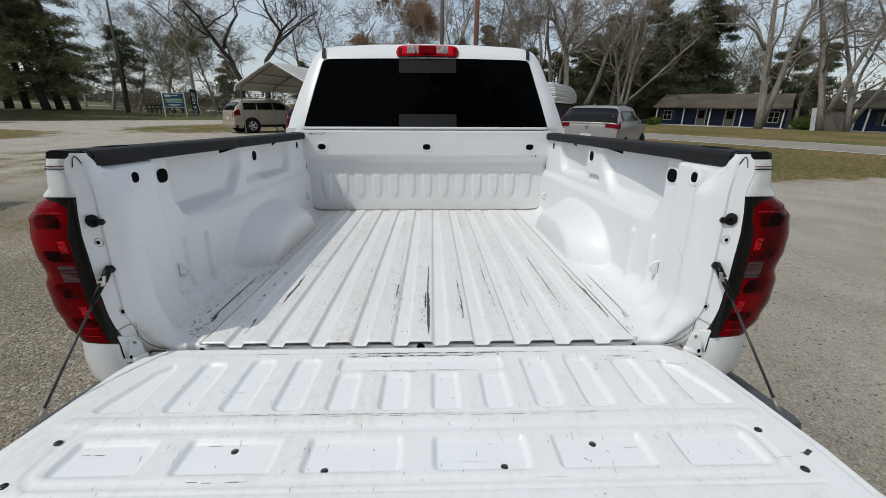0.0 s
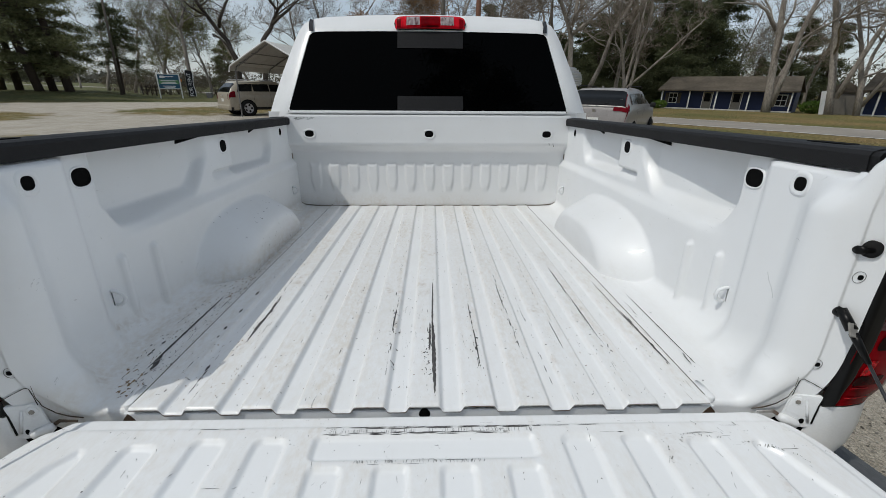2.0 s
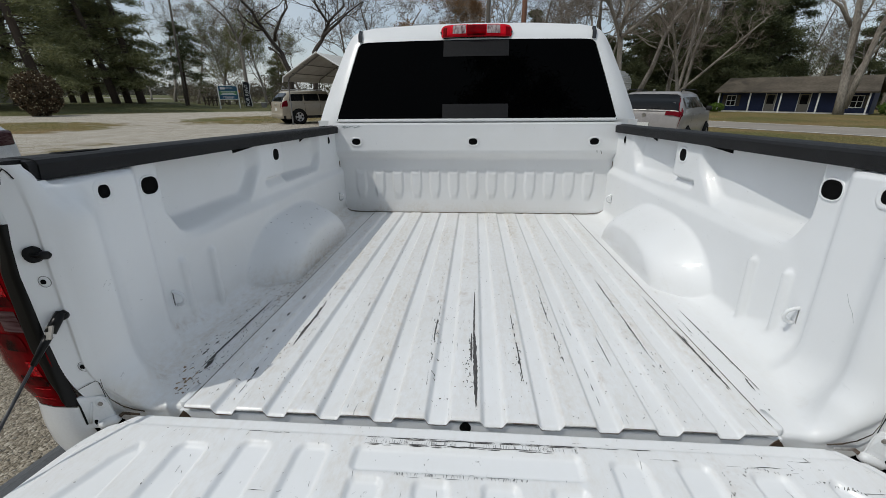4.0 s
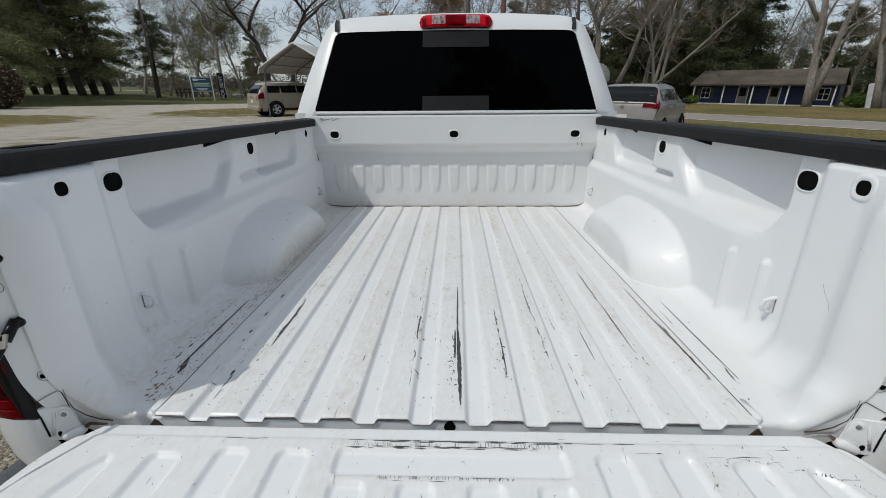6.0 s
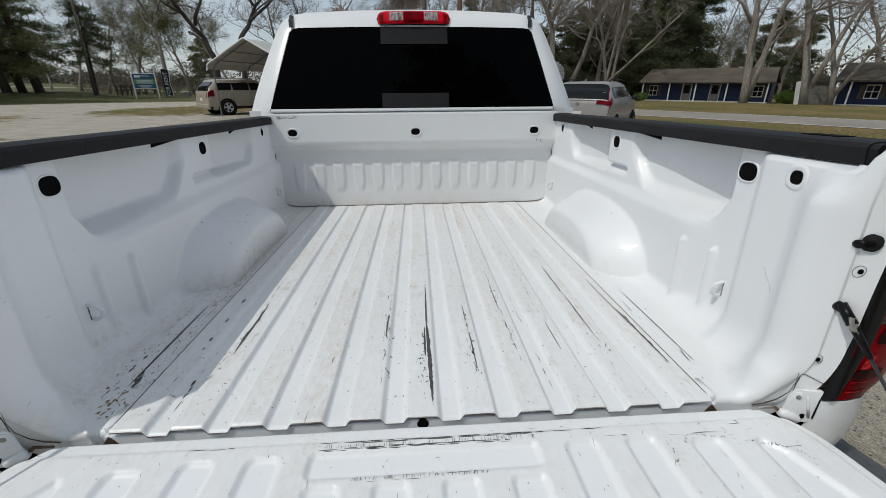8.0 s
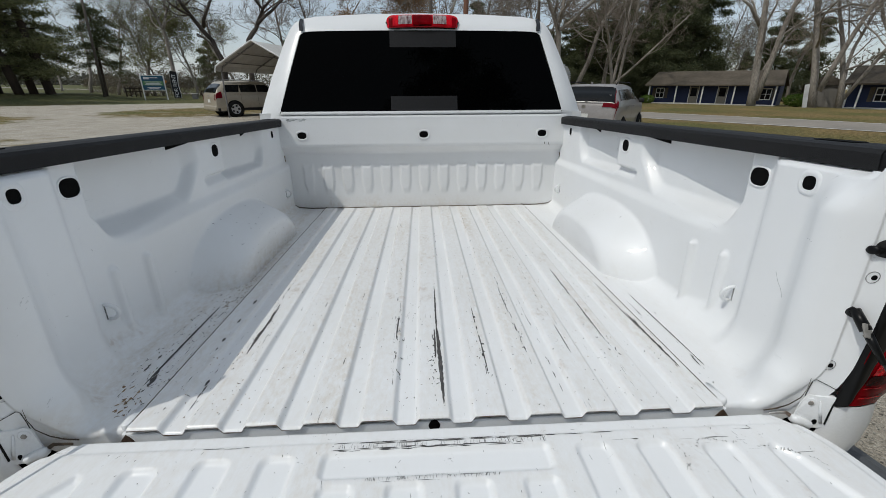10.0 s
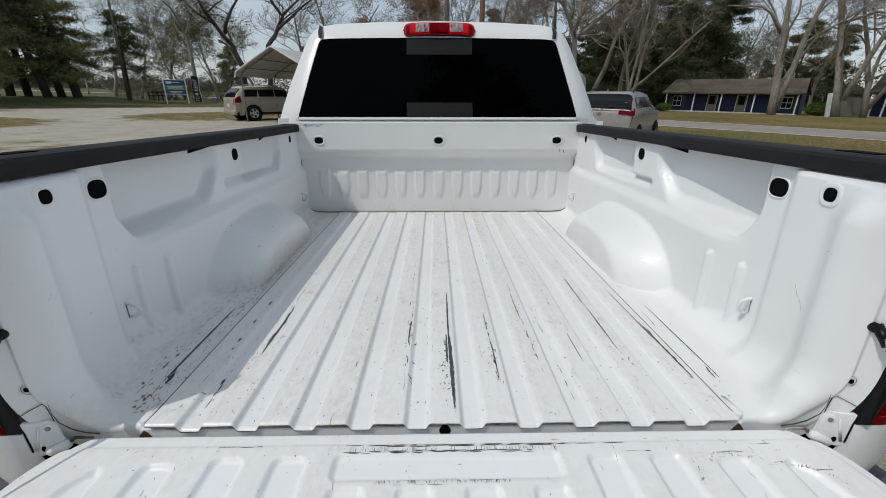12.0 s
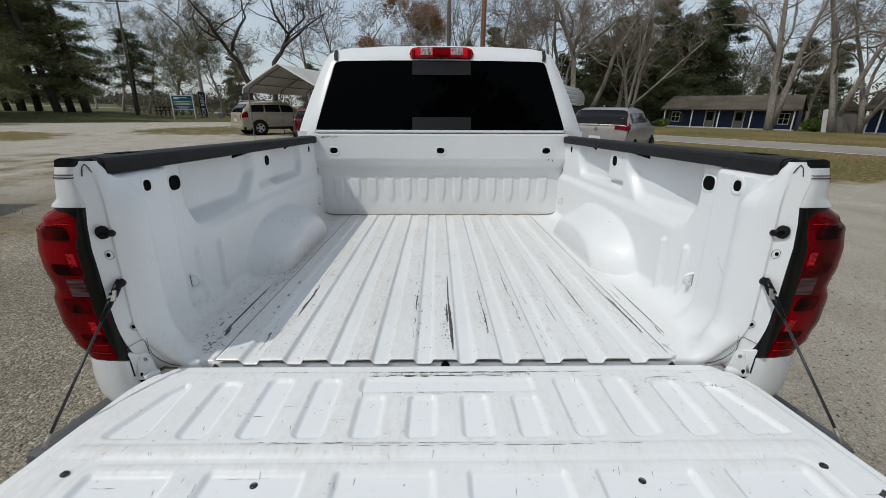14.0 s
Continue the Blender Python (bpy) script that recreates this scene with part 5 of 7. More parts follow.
def wheel(parent, at, r, w, m=None, rim_mat=None):
    """A tyre with a dished rim."""
    prof = [(r * 0.62, -w / 2), (r * 0.9, -w / 2), (r * 0.985, -w * 0.38), (r, -w * 0.2), (r, w * 0.2), (r * 0.985, w * 0.38), (r * 0.9, w / 2), (r * 0.62, w / 2)]
    n = 28
    verts = [(x, rr * math.cos(2 * math.pi * k / n), rr * math.sin(2 * math.pi * k / n)) for rr, x in prof for k in range(n)]
    faces = [(i * n + k, i * n + (k + 1) % n, (i + 1) * n + (k + 1) % n, (i + 1) * n + k) for i in range(len(prof) - 1) for k in range(n)]
    tyre = part("wheel", (verts, faces), RUBBER, parent, "", True)
    tyre.location = at
    disc = [(r * 0.62, 0.42), (r * 0.58, 0.36), (r * 0.40, 0.30), (r * 0.16, 0.38), (0.001, 0.38)]
    for side in (-1, 1):
        verts = [(side * w * x, rr * math.cos(2 * math.pi * k / n), rr * math.sin(2 * math.pi * k / n)) for rr, x in disc for k in range(n)]
        faces = [(i * n + k, i * n + (k + 1) % n, (i + 1) * n + (k + 1) % n, (i + 1) * n + k) for i in range(len(disc) - 1) for k in range(n)]
        if side > 0:
            hub = part("rim", (verts, faces), rim_mat or ALLOY, tyre, "", True)
            for k in range(5):
                a = 2 * math.pi * k / 5
                part("rim_gap", box((0.012, r * 0.27, r * 0.25), (0, 0, 0), 0.004, None), DARK_TRIM, tyre).matrix_basis = pose(w * 0.36, 0, 0, 0, 0, 0) @ Matrix.Rotation(a, 4, "X") @ Matrix.Translation((0, r * 0.415, 0))
        else:
            part("rim", (verts, faces), rim_mat or ALLOY, tyre, "", True)
    return tyre


for s in (-1, 1):
    for y in (1.03, 4.70):
        base = 0.40 + 0.0349 * y + s * -0.0105 * 0.85
        wheel(truck, (s * 0.84, y, base), 0.40, 0.27)
    part("rear_axle", tube([(0, 1.03, 0.44), (s * 0.8, 1.03, 0.44)], 0.06, 10), DARK_TRIM, truck)

# ---- the ground ----
def lie(x, y):
    """The lie of the land."""
    d = math.hypot(x, y)
    az = math.degrees(math.atan2(x, y))
    left = soft(-az, 32.5, 37)
    z = left * (0.60 * soft(d, 45, 60) - 0.2 * soft(d, 62, 95) + 0.9 * soft(d, 120, 300))
    right = soft(az, 15, 27) * (1 - soft(az, 80, 120))
    z += right * (-0.35 * soft(d, 46, 64))
    return z


def road_side(x, y):
    """Metres across the road from its near edge; beyond it positive."""
    return (x - 15.7) * 0.776 + (y - 20.2) * 0.630


def turf_at(x, y):
    d, az = math.hypot(x, y), math.degrees(math.atan2(x, y))
    w = road_side(x, y)
    t = 0.0
    if az > -20:
        edge = 8.2 + 0.18 * (x - 8)
        t = max(t, soft(y, edge - 1.2, edge + 1.2) * soft(x, 3.5, 6.5))
        t = max(t, soft(w, 5.0, 7.0))
        t = max(t, 0.8 * soft(y, 26, 32))
    t = max(t, soft(d, 42, 48) * soft(-az, 0, 10))
    t = max(t, 0.66 * (1 - soft(math.hypot((x + 14) / 6.0, (y - 27) / 6.5), 0.6, 1.2)))
    t = max(t, 0.70 * (1 - soft(math.hypot((x + 24) / 8.0, (y - 18) / 6.0), 0.6, 1.2)))
    t = max(t, 0.46 * (1 - soft(math.hypot((x + 12) / 7.0, (y - 9) / 5.0), 0.5, 1.3)))
    t = max(t, 0.44 * (1 - soft(math.hypot((x + 7) / 3.5, (y - 3.5) / 3.5), 0.5, 1.3)))
    if y < -8:
        t = max(t, 0.7 * soft(-y, 14, 20))
    return t


def pale_at(x, y):
    d, az = math.hypot(x, y), math.degrees(math.atan2(x, y))
    return max(0.85 * soft(-x, 2, 7) * soft(d, 6.5, 13) * (1 - soft(d, 44, 50)), 0.74 * soft(x, 0.5, 3.0))


def lush_shade_at(x, y):
    """Greener grass on the bank, its colour also darkened for the pines' shade."""
    d, az = math.hypot(x, y), math.degrees(math.atan2(x, y))
    return 0.75 * soft(d, 42, 46) * soft(-az, 22, 27)


radii = [0.0, 1.0, 2.0]
while radii[-1] < 2500:
    radii.append(radii[-1] * 1.055 + 0.12)
AROUND = 180
verts = [(0, 0, 0)] + [(r * math.sin(2 * math.pi * k / AROUND), r * math.cos(2 * math.pi * k / AROUND), 0) for r in radii[1:] for k in range(AROUND)]
verts = [(x, y, lie(x, y)) for x, y, z in verts]
faces = [(0, 1 + (k + 1) % AROUND, 1 + k) for k in range(AROUND)]
for i in range(len(radii) - 2):
    a, b = 1 + i * AROUND, 1 + (i + 1) * AROUND
    faces += [(a + k, a + (k + 1) % AROUND, b + (k + 1) % AROUND, b + k) for k in range(AROUND)]
ground = part("ground", (verts, faces), GROUND, None, "", True)
for key, fn in (("turf", turf_at), ("pale", pale_at), ("lush_shade", lush_shade_at)):
    layer = ground.data.attributes.new(key, "FLOAT", "POINT")
    layer.data.foreach_set("value", [fn(x, y) for x, y, z in verts])
tagged(ground, "pale gravel lot running into dry spring grass", "ground", kind="structure")

# the road: a ribbon between two verges with worn edge lines
ROAD_LINE = [(60.0, -36.0), (39.0, -9.0), (24.0, 10.0), (17.9, 19.2), (11.5, 27.2), (-10.0, 52.0), (-46.0, 90.0), (-80.0, 112.0), (-125.0, 134.0), (-260.0, 190.0)]


def ribbon(off0, off1, rise):
    v = []
    pts = []
    for (x0, y0), (x1, y1) in zip(ROAD_LINE, ROAD_LINE[1:]):
        n = max(2, int(math.hypot(x1 - x0, y1 - y0) / 4))
        pts += [(x0 + (x1 - x0) * k / n, y0 + (y1 - y0) * k / n) for k in range(n)]
    pts.append(ROAD_LINE[-1])
    for k, (x, y) in enumerate(pts):
        a, b_ = pts[max(0, k - 1)], pts[min(len(pts) - 1, k + 1)]
        d = math.hypot(b_[0] - a[0], b_[1] - a[1])
        nx, ny = (b_[1] - a[1]) / d, -(b_[0] - a[0]) / d
        for o in (off0, (off0 + off1) / 2, off1):
            px, py = x + nx * o, y + ny * o
            v.append((px, py, lie(px, py) + rise))
    return v, [(3 * k + j, 3 * k + j + 1, 3 * k + j + 4, 3 * k + j + 3) for k in range(len(pts) - 1) for j in (0, 1)]


road = tagged(part("road", ribbon(-2.9, 2.9, 0.012), ROAD, None), "worn grey two-lane asphalt road past the lot", "road", kind="structure")
for o in (-2.75, 2.75):
    part("edge_line", ribbon(o - 0.07, o + 0.07, 0.017), WHITE, road)

# ---- trees ----
def limb(start, way, length, r0, r1, bend, rng, steps=5, droop=0.0):
    """Points and radii of a crooked limb."""
    pts, rad = [Vector(start)], [r0]
    way = Vector(way).normalized()
    for k in range(steps):
        way = (way + Vector((rng.uniform(-bend, bend), rng.uniform(-bend, bend), rng.uniform(-bend, bend) - droop))).normalized()
        pts.append(pts[-1] + way * length / steps)
        rad.append(r0 + (r1 - r0) * (k + 1) / steps)
    return pts, rad


def join(list_, piece):
    n = len(list_[0])
    list_[0].extend(piece[0])
    list_[1].extend(tuple(i + n for i in f) for f in piece[1])


def fork(store, pts, rad, level, rng, top, spread=0.9, counts=(6, 5, 4, 3)):
    """Side shoots along a limb, again and again, finer each time."""
    if level >= top:
        return
    n = counts[min(level, len(counts) - 1)]
    whole = sum((b - a).length for a, b in zip(pts, pts[1:]))
    for k in range(n):
        at = 0.30 + 0.70 * (k + rng.random() * 0.8) / n
        i = min(int(at * (len(pts) - 1)), len(pts) - 2)
        f = at * (len(pts) - 1) - i
        p = pts[i].lerp(pts[i + 1], min(f, 1.0))
        along = (pts[i + 1] - pts[i]).normalized()
        side = Vector((rng.uniform(-1, 1), rng.uniform(-1, 1), rng.uniform(-0.35, 0.8))).normalized()
        way = (along * 0.55 + side * spread).normalized()
        length = whole * rng.uniform(0.36, 0.62) * (1.15 - 0.4 * at)
        r = max((0.03, 0.022, 0.017, 0.013)[min(level, 3)], (rad[i] + (rad[i + 1] - rad[i]) * f) * rng.uniform(0.34, 0.52))
        p2, r2 = limb(p, way, length, r, max(0.009, r * 0.35), 0.42, rng, 6 if level < 2 else 3, -0.04)
        join(store[0 if level == 0 else 1], tube(p2, r2, 6 if level == 0 else (4 if level == 1 else 3), False))
        store[2].append((p2[-1], level))
        store[2].append((p2[len(p2) // 2], level))
        fork(store, p2, r2, level + 1, rng, top, spread, counts)


def bare_tree(label, seed, height, r, lean=(0, 0), limbs=None, leaves=None, leaf_n=0, leaf_size=0.25, top=4, counts=(9, 7, 6, 4), spread=0.9, group="", bark=None):
    """A leafless tree: crooked trunk, forked limbs, a haze of twigs, and where wanted a thin cover of small leaves."""
    rng = random.Random(seed)
    tree = thing("tree", label, "tree", None, group)
    store = [([], []), ([], []), []]
    if limbs is None:
        limbs = [limb((0, 0, -0.3), (lean[0], lean[1], 1), height, r, r * 0.2, 0.19, rng, 10)]
    for n, (pts, rad) in enumerate(limbs):
        join(store[0], tube(pts, rad, 10, True))
        fork(store, [Vector(p) for p in pts], rad, 0, rng, top, spread, counts)
    part("trunk", store[0], bark or BARK, tree, "", True)
    tagged(part("twig_haze", store[1], bark or TWIG, tree, "fine bare twigs"), kind="stuff")
    if leaves:
        v, f = [], []
        tips = [p for p, lev in store[2] if lev >= 2] or [p for p, lev in store[2]]
        for k in range(leaf_n):
            leaf(v, f, tips[rng.randrange(len(tips))] + Vector((rng.gauss(0, 0.35), rng.gauss(0, 0.35), rng.gauss(0, 0.35))), leaf_size * rng.uniform(0.6, 1.3), rng)
        tagged(part("foliage", (v, f), leaves, tree, "thin young leaves"), kind="stuff")
    return tree


def leaf(v, f, p, size, rng, flat=0.0, thin=0.45):
    """One small bent leaf or tuft."""
    a = Vector((rng.gauss(0, 1), rng.gauss(0, 1), rng.gauss(0, 1) * (1 - flat))).normalized()
    b = a.orthogonal().normalized()
    b = (b * math.cos(k := rng.uniform(0, 6.28)) + a.cross(b) * math.sin(k)).normalized()
    n = len(v)
    v += [p - a * size, p + b * size * thin, p + a * size, p - b * size * thin]
    f += [(n, n + 1, n + 2), (n, n + 2, n + 3)]


def pine(label, seed, height, r, bare, reach, tufts, mat, bark, lean=(0, 0), size=0.35, droop=0.05, group="", limbs=58, name="pine_tree", flat=0.06):
    """A conifer: a tall trunk, level limbs in tiers and many needle tufts along them."""
    rng = random.Random(seed)
    tree = thing(name, label, "tree", None, group)
    pts, rad = limb((0, 0, -0.3), (lean[0], lean[1], 1), height, r, r * 0.15, 0.035, rng, 9)
    wood = ([], [])
    join(wood, tube(pts, rad, 10, True))
    v, f = [], []
    for k in range(limbs):
        at = bare + (1 - bare) * (k + rng.random()) / limbs
        i = min(int(at * 9), 8)
        p = pts[i].lerp(pts[i + 1], at * 9 - i)
        a = rng.uniform(0, 2 * math.pi)
        length = reach * (1.15 - at) ** 0.7 * rng.uniform(0.55, 1.15)
        lp, lr = limb(p, (math.cos(a), math.sin(a), rng.uniform(-0.15, 0.3)), length, 0.035 + 0.05 * (1 - at), 0.012, 0.16, rng, 5, droop)
        join(wood, tube(lp, lr, 4, False))
        for j in range(tufts):
            s = 0.25 + 0.75 * rng.random() ** 0.7
            n = min(int(s * 5), 4)
            c = lp[n].lerp(lp[n + 1], s * 5 - n) + Vector((rng.gauss(0, 0.17), rng.gauss(0, 0.17), rng.gauss(0, flat))) * length * 0.6
            for q in range(9):
                leaf(v, f, c + Vector((rng.gauss(0, 1), rng.gauss(0, 1), rng.gauss(0, 0.45))) * size * 1.25, size * rng.uniform(0.5, 1.0), rng, 0.3, 0.15)
    part("trunk", wood, bark, tree, "", True)
    tagged(part("crown", (v, f), mat, tree, "clumped dark needles"), kind="stuff")
    return tree


def bush(name, label, at, rx, ry, rz, count, mat, size, seed, group=""):
    rng = random.Random(seed)
    ob = thing(name, label, "bush", Matrix.Translation(at), group)
    v, f = [], []
    stems = ([], [])
    for k in range(9):
        a = rng.uniform(0, 6.28)
        join(stems, tube(*limb((0, 0, -0.1), (0.5 * math.cos(a), 0.5 * math.sin(a), 1), rz * 1.6, 0.04, 0.01, 0.2, rng, 4), 4, False))
    for k in range(count):
        p = Vector((rng.gauss(0, 1), rng.gauss(0, 1), rng.gauss(0, 1))).normalized() * rng.uniform(0.55, 1.0) ** 0.5
        lump = 1 + 0.16 * noise.noise(p * 2.3 + Vector((seed, 0, 0)))
        leaf(v, f, Vector((p.x * rx * lump, p.y * ry * lump, max(0.05, rz + p.z * rz * lump))), size * rng.uniform(0.6, 1.3), rng)
    part("stem", stems, PINE_BARK, ob)
    tagged(part("foliage", (v, f), mat, ob), kind="stuff")
    return ob


def on_ground(x, y, turn=0.0, size=1.0, up=0.0):
    return Matrix.Translation((x, y, lie(x, y) + up)) @ Matrix.Rotation(radians(turn), 4, "Z") @ Matrix.Scale(size, 4)


def stand(ob, x, y, turn=0.0):
    ob.matrix_world = on_ground(x, y, turn)
    return ob


def polar(az, d):
    return math.sin(radians(az)) * d, math.cos(radians(az)) * d - 0.97


# pines on the mound across the lot
pine_a = pine("tall dark pine leaning over the grass mound", 1, 21, 0.42, 0.12, 4.8, 54, NEEDLES, PINE_BARK, (-0.10, 0.0), 0.26, 0.09, "pines on the mound")
pine_b = pine("tall dark pine leaning over the grass mound", 2, 19, 0.38, 0.12, 4.6, 54, NEEDLES, PINE_BARK, (-0.06, 0.05), 0.26, 0.10, "pines on the mound")
stand(pine_a, *polar(-38.8, 60))
stand(pine_b, *polar(-40.0, 62), 80)
for src, az, d, turn, size in ((pine_a, -41.0, 60, 40, 0.95), (pine_b, -42.4, 66, 200, 1.0), (pine_a, -43.6, 70, 310, 1.05), (pine_b, -44.5, 72, 130, 0.9), (pine_a, -46.3, 50, 15, 1.0), (pine_b, -48.5, 58, 260, 1.05),
                               (pine_a, -51, 62, 120, 1.0), (pine_b, -54, 55, 30, 1.0), (pine_a, -58, 60, 210, 1.1)):
    copy_thing(src, on_ground(*polar(az, d), turn, size))
stand(pine("small dark pine with layered limbs beside the utility pole", 5, 9.4, 0.20, 0.36, 4.6, 40, CEDAR, PINE_BARK, (0.03, 0), 0.22, 0.12, "", 30), *polar(-34.6, 63))

# leafless hardwoods
oak_a = bare_tree("tall bare hardwood with a haze of grey twigs", 21, 15, 0.30, (0.05, 0), group="bare trees")
oak_b = bare_tree("tall bare hardwood with a haze of grey twigs", 22, 17, 0.34, (-0.12, 0.05), group="bare trees", spread=0.75)
oak_c = bare_tree("slim bare hardwood with upright limbs", 23, 16, 0.22, (0.02, 0.02), group="bare trees", spread=0.6)
bud_a = bare_tree("budding hardwood with pale new leaves", 24, 14, 0.26, (0.06, 0), None, BUDS, 7000, 0.06, group="budding trees")
bud_b = bare_tree("hardwood in olive young leaf", 25, 12, 0.24, (-0.05, 0), None, OLIVE, 6500, 0.075, group="budding trees")
rust = bare_tree("oak with rusty old leaves", 26, 15, 0.28, (0, 0), None, RUST, 30000, 0.12)
stand(oak_a, *polar(8.4, 60))
stand(oak_b, *polar(19.4, 60))
stand(oak_c, *polar(-13.2, 62))
stand(bud_a, *polar(-31.2, 78))
stand(bud_b, *polar(-30.4, 78))
stand(bare_tree("dense hardwood in olive young leaf behind the banner", 27, 10, 0.22, (0.04, 0), None, OLIVE, 17000, 0.09, group="budding trees"), *polar(-26.4, 72))
stand(rust, *polar(-6.6, 66))
TREES = ((oak_a, 11.6, 48, 200, 0.95), (bud_a, -33.6, 82, 20, 0.9), (bud_b, -29.6, 80, 140, 0.72), (oak_c, -16.4, 72, 40, 1.1), (oak_a, -10.6, 70, 90, 1.0), (bud_a, -35.8, 84, 60, 0.95), (bud_b, -22.0, 88, 30, 1.1),
         (oak_a, -7.0, 78, 220, 1.0), (oak_b, 0.6, 58, 20, 0.95), (oak_c, 4.2, 74, 310, 1.05), (oak_c, 10.4, 66, 260, 1.1), (oak_b, 12.6, 60, 70, 1.0), (oak_a, 15.4, 56, 330, 1.05),
         (oak_c, 17.0, 66, 100, 1.1), (oak_a, 23.0, 62, 10, 1.0), (oak_c, 26.0, 74, 180, 1.1), (bud_b, 36.4, 88, 100, 0.8), (oak_c, 35.2, 80, 40, 0.9), (bud_a, 34.4, 92, 300, 0.75), (oak_a, 38.4, 82, 70, 0.9), (bud_a, 41.0, 84, 210, 1.0), (oak_c, 45.5, 66, 60, 1.0),
         (oak_a, 47.6, 62, 250, 1.0), (bud_a, 49.5, 90, 20, 1.0), (oak_b, 52.0, 70, 130, 1.0), (bud_b, -38.0, 110, 0, 0.8), (bud_b, -33.0, 105, 90, 0.8))
for src, az, d, turn, size in TREES:
    copy_thing(src, on_ground(*polar(az, d), turn, size))

# dark evergreens behind the road
cedar_a = pine("dense dark evergreen behind the motel", 31, 16, 0.3, 0.04, 4.6, 78, CEDAR, PINE_BARK, (0, 0), 0.28, 0.02, "evergreens", 60, "evergreen_tree", 0.14)
cedar_b = pine("dense dark evergreen behind the motel", 32, 13, 0.26, 0.03, 5.0, 78, CEDAR, PINE_BARK, (0.02, 0), 0.28, 0.03, "evergreens", 56, "evergreen_tree", 0.14)
stand(cedar_a, *polar(32.6, 78))
stand(cedar_b, *polar(30.0, 82))
for src, az, d, turn, size in ((cedar_a, 31.4, 74, 10, 1.15), (cedar_b, 29.0, 72, 70, 1.1), (cedar_a, 26.8, 74, 190, 1.1), (cedar_b, 24.6, 72, 260, 1.05), (cedar_a, 22.6, 76, 330, 0.98), (cedar_b, 20.4, 74, 40, 0.95), (cedar_a, 18.2, 76, 130, 0.76), (cedar_b, 15.6, 74, 100, 0.76), (cedar_a, 13.0, 78, 290, 0.71), (cedar_b, 10.4, 78, 10, 0.95), (cedar_a, 7.6, 80, 250, 0.95), (cedar_b, 4.0, 82, 30, 1.0), (cedar_a, 28.0, 86, 50, 1.0), (cedar_b, 26.0, 80, 140, 0.89), (cedar_a, 24.0, 86, 220, 0.80), (cedar_b, 21.8, 82, 300, 0.80), (cedar_a, 19.6, 88, 90, 0.76), (cedar_b, 17.0, 86, 10, 0.71),
                               (cedar_b, 14.0, 90, 200, 0.8), (cedar_b, 11.0, 92, 60, 0.75), (cedar_b, 8.0, 92, 160, 1.05), (cedar_b, -4.6, 92, 160, 0.7), (cedar_b, 39.4, 86, 100, 0.95), (cedar_b, 36.8, 100, 40, 0.62), (cedar_a, 34.6, 104, 200, 0.5),
                               (cedar_a, 42.2, 92, 20, 0.75), (cedar_b, -16.0, 96, 80, 0.75), (cedar_b, -24.6, 98, 180, 0.72), (cedar_b, 5.0, 96, 250, 0.72)):
    copy_thing(src, on_ground(*polar(az, d), turn, size))


# the big leaning hardwoods in front of the motel
def big_tree(label, seed, lines):
    limbs = [([Vector(p) for p in pts], [0.64 * r for r in rad]) for pts, rad in lines]
    return bare_tree(label, seed, 0, 0, (0, 0), limbs, None, 0, 0.2, 4, (5, 5, 5, 5), 0.95, "big trees by the motel")


stand(big_tree("big bare tree forking low, pale grey bark", 41, [
    ([(0, 0, -0.4), (-0.1, 0.2, 2.0), (-0.4, 0.4, 5.5), (-0.7, 0.6, 8.8), (-1.0, 0.8, 12.5), (-1.2, 1.0, 16)], [0.66, 0.50, 0.42, 0.34, 0.24, 0.10]),
    ([(0.2, -0.1, 0.5), (0.5, -0.3, 3.5), (0.7, -0.5, 6.6), (1.0, -0.7, 8.6), (1.4, -1.0, 10.8), (2.0, -1.3, 14)], [0.42, 0.36, 0.32, 0.27, 0.20, 0.09]),
    ([(-0.7, 0.7, 7.0), (-1.6, 1.3, 8.7), (-2.2, 1.8, 9.3), (-3.5, 2.6, 9.5), (-4.6, 3.2, 9.6)], [0.24, 0.20, 0.16, 0.11, 0.05])]), 32.1, 39.85)
stand(big_tree("big bare tree with a long leaning limb", 42, [
    ([(0, 0, -0.4), (-0.3, 0.3, 2.5), (-0.8, 0.7, 5.4), (-1.3, 1.1, 8.2), (-2.0, 1.7, 11.4), (-2.6, 2.2, 15)], [0.68, 0.46, 0.40, 0.36, 0.26, 0.12]),
    ([(0.1, -0.1, 1.4), (0.5, -0.5, 3.9), (0.9, -0.9, 6.2), (1.4, -1.3, 8.3), (1.8, -1.6, 10.5), (2.6, -2.2, 14)], [0.36, 0.32, 0.28, 0.24, 0.18, 0.08]),
    ([(-1.2, 1.0, 7.6), (0.4, -0.2, 8.3), (1.6, -1.1, 8.0), (2.4, -1.8, 8.6)], [0.2, 0.16, 0.12, 0.06])]), 36.1, 37.5)
stand(big_tree("bare tree with two spreading stems", 43, [
    ([(0, 0, -0.4), (-0.3, 0.3, 2.5), (-0.9, 0.8, 5.4), (-1.6, 1.5, 8.2), (-2.4, 2.2, 12.5)], [0.44, 0.32, 0.27, 0.22, 0.09]),
    ([(0.1, 0, 0.8), (0.9, -0.8, 3.6), (1.7, -1.5, 6.2), (2.6, -2.3, 9.5)], [0.26, 0.22, 0.17, 0.08])]), 38.3, 37.0)
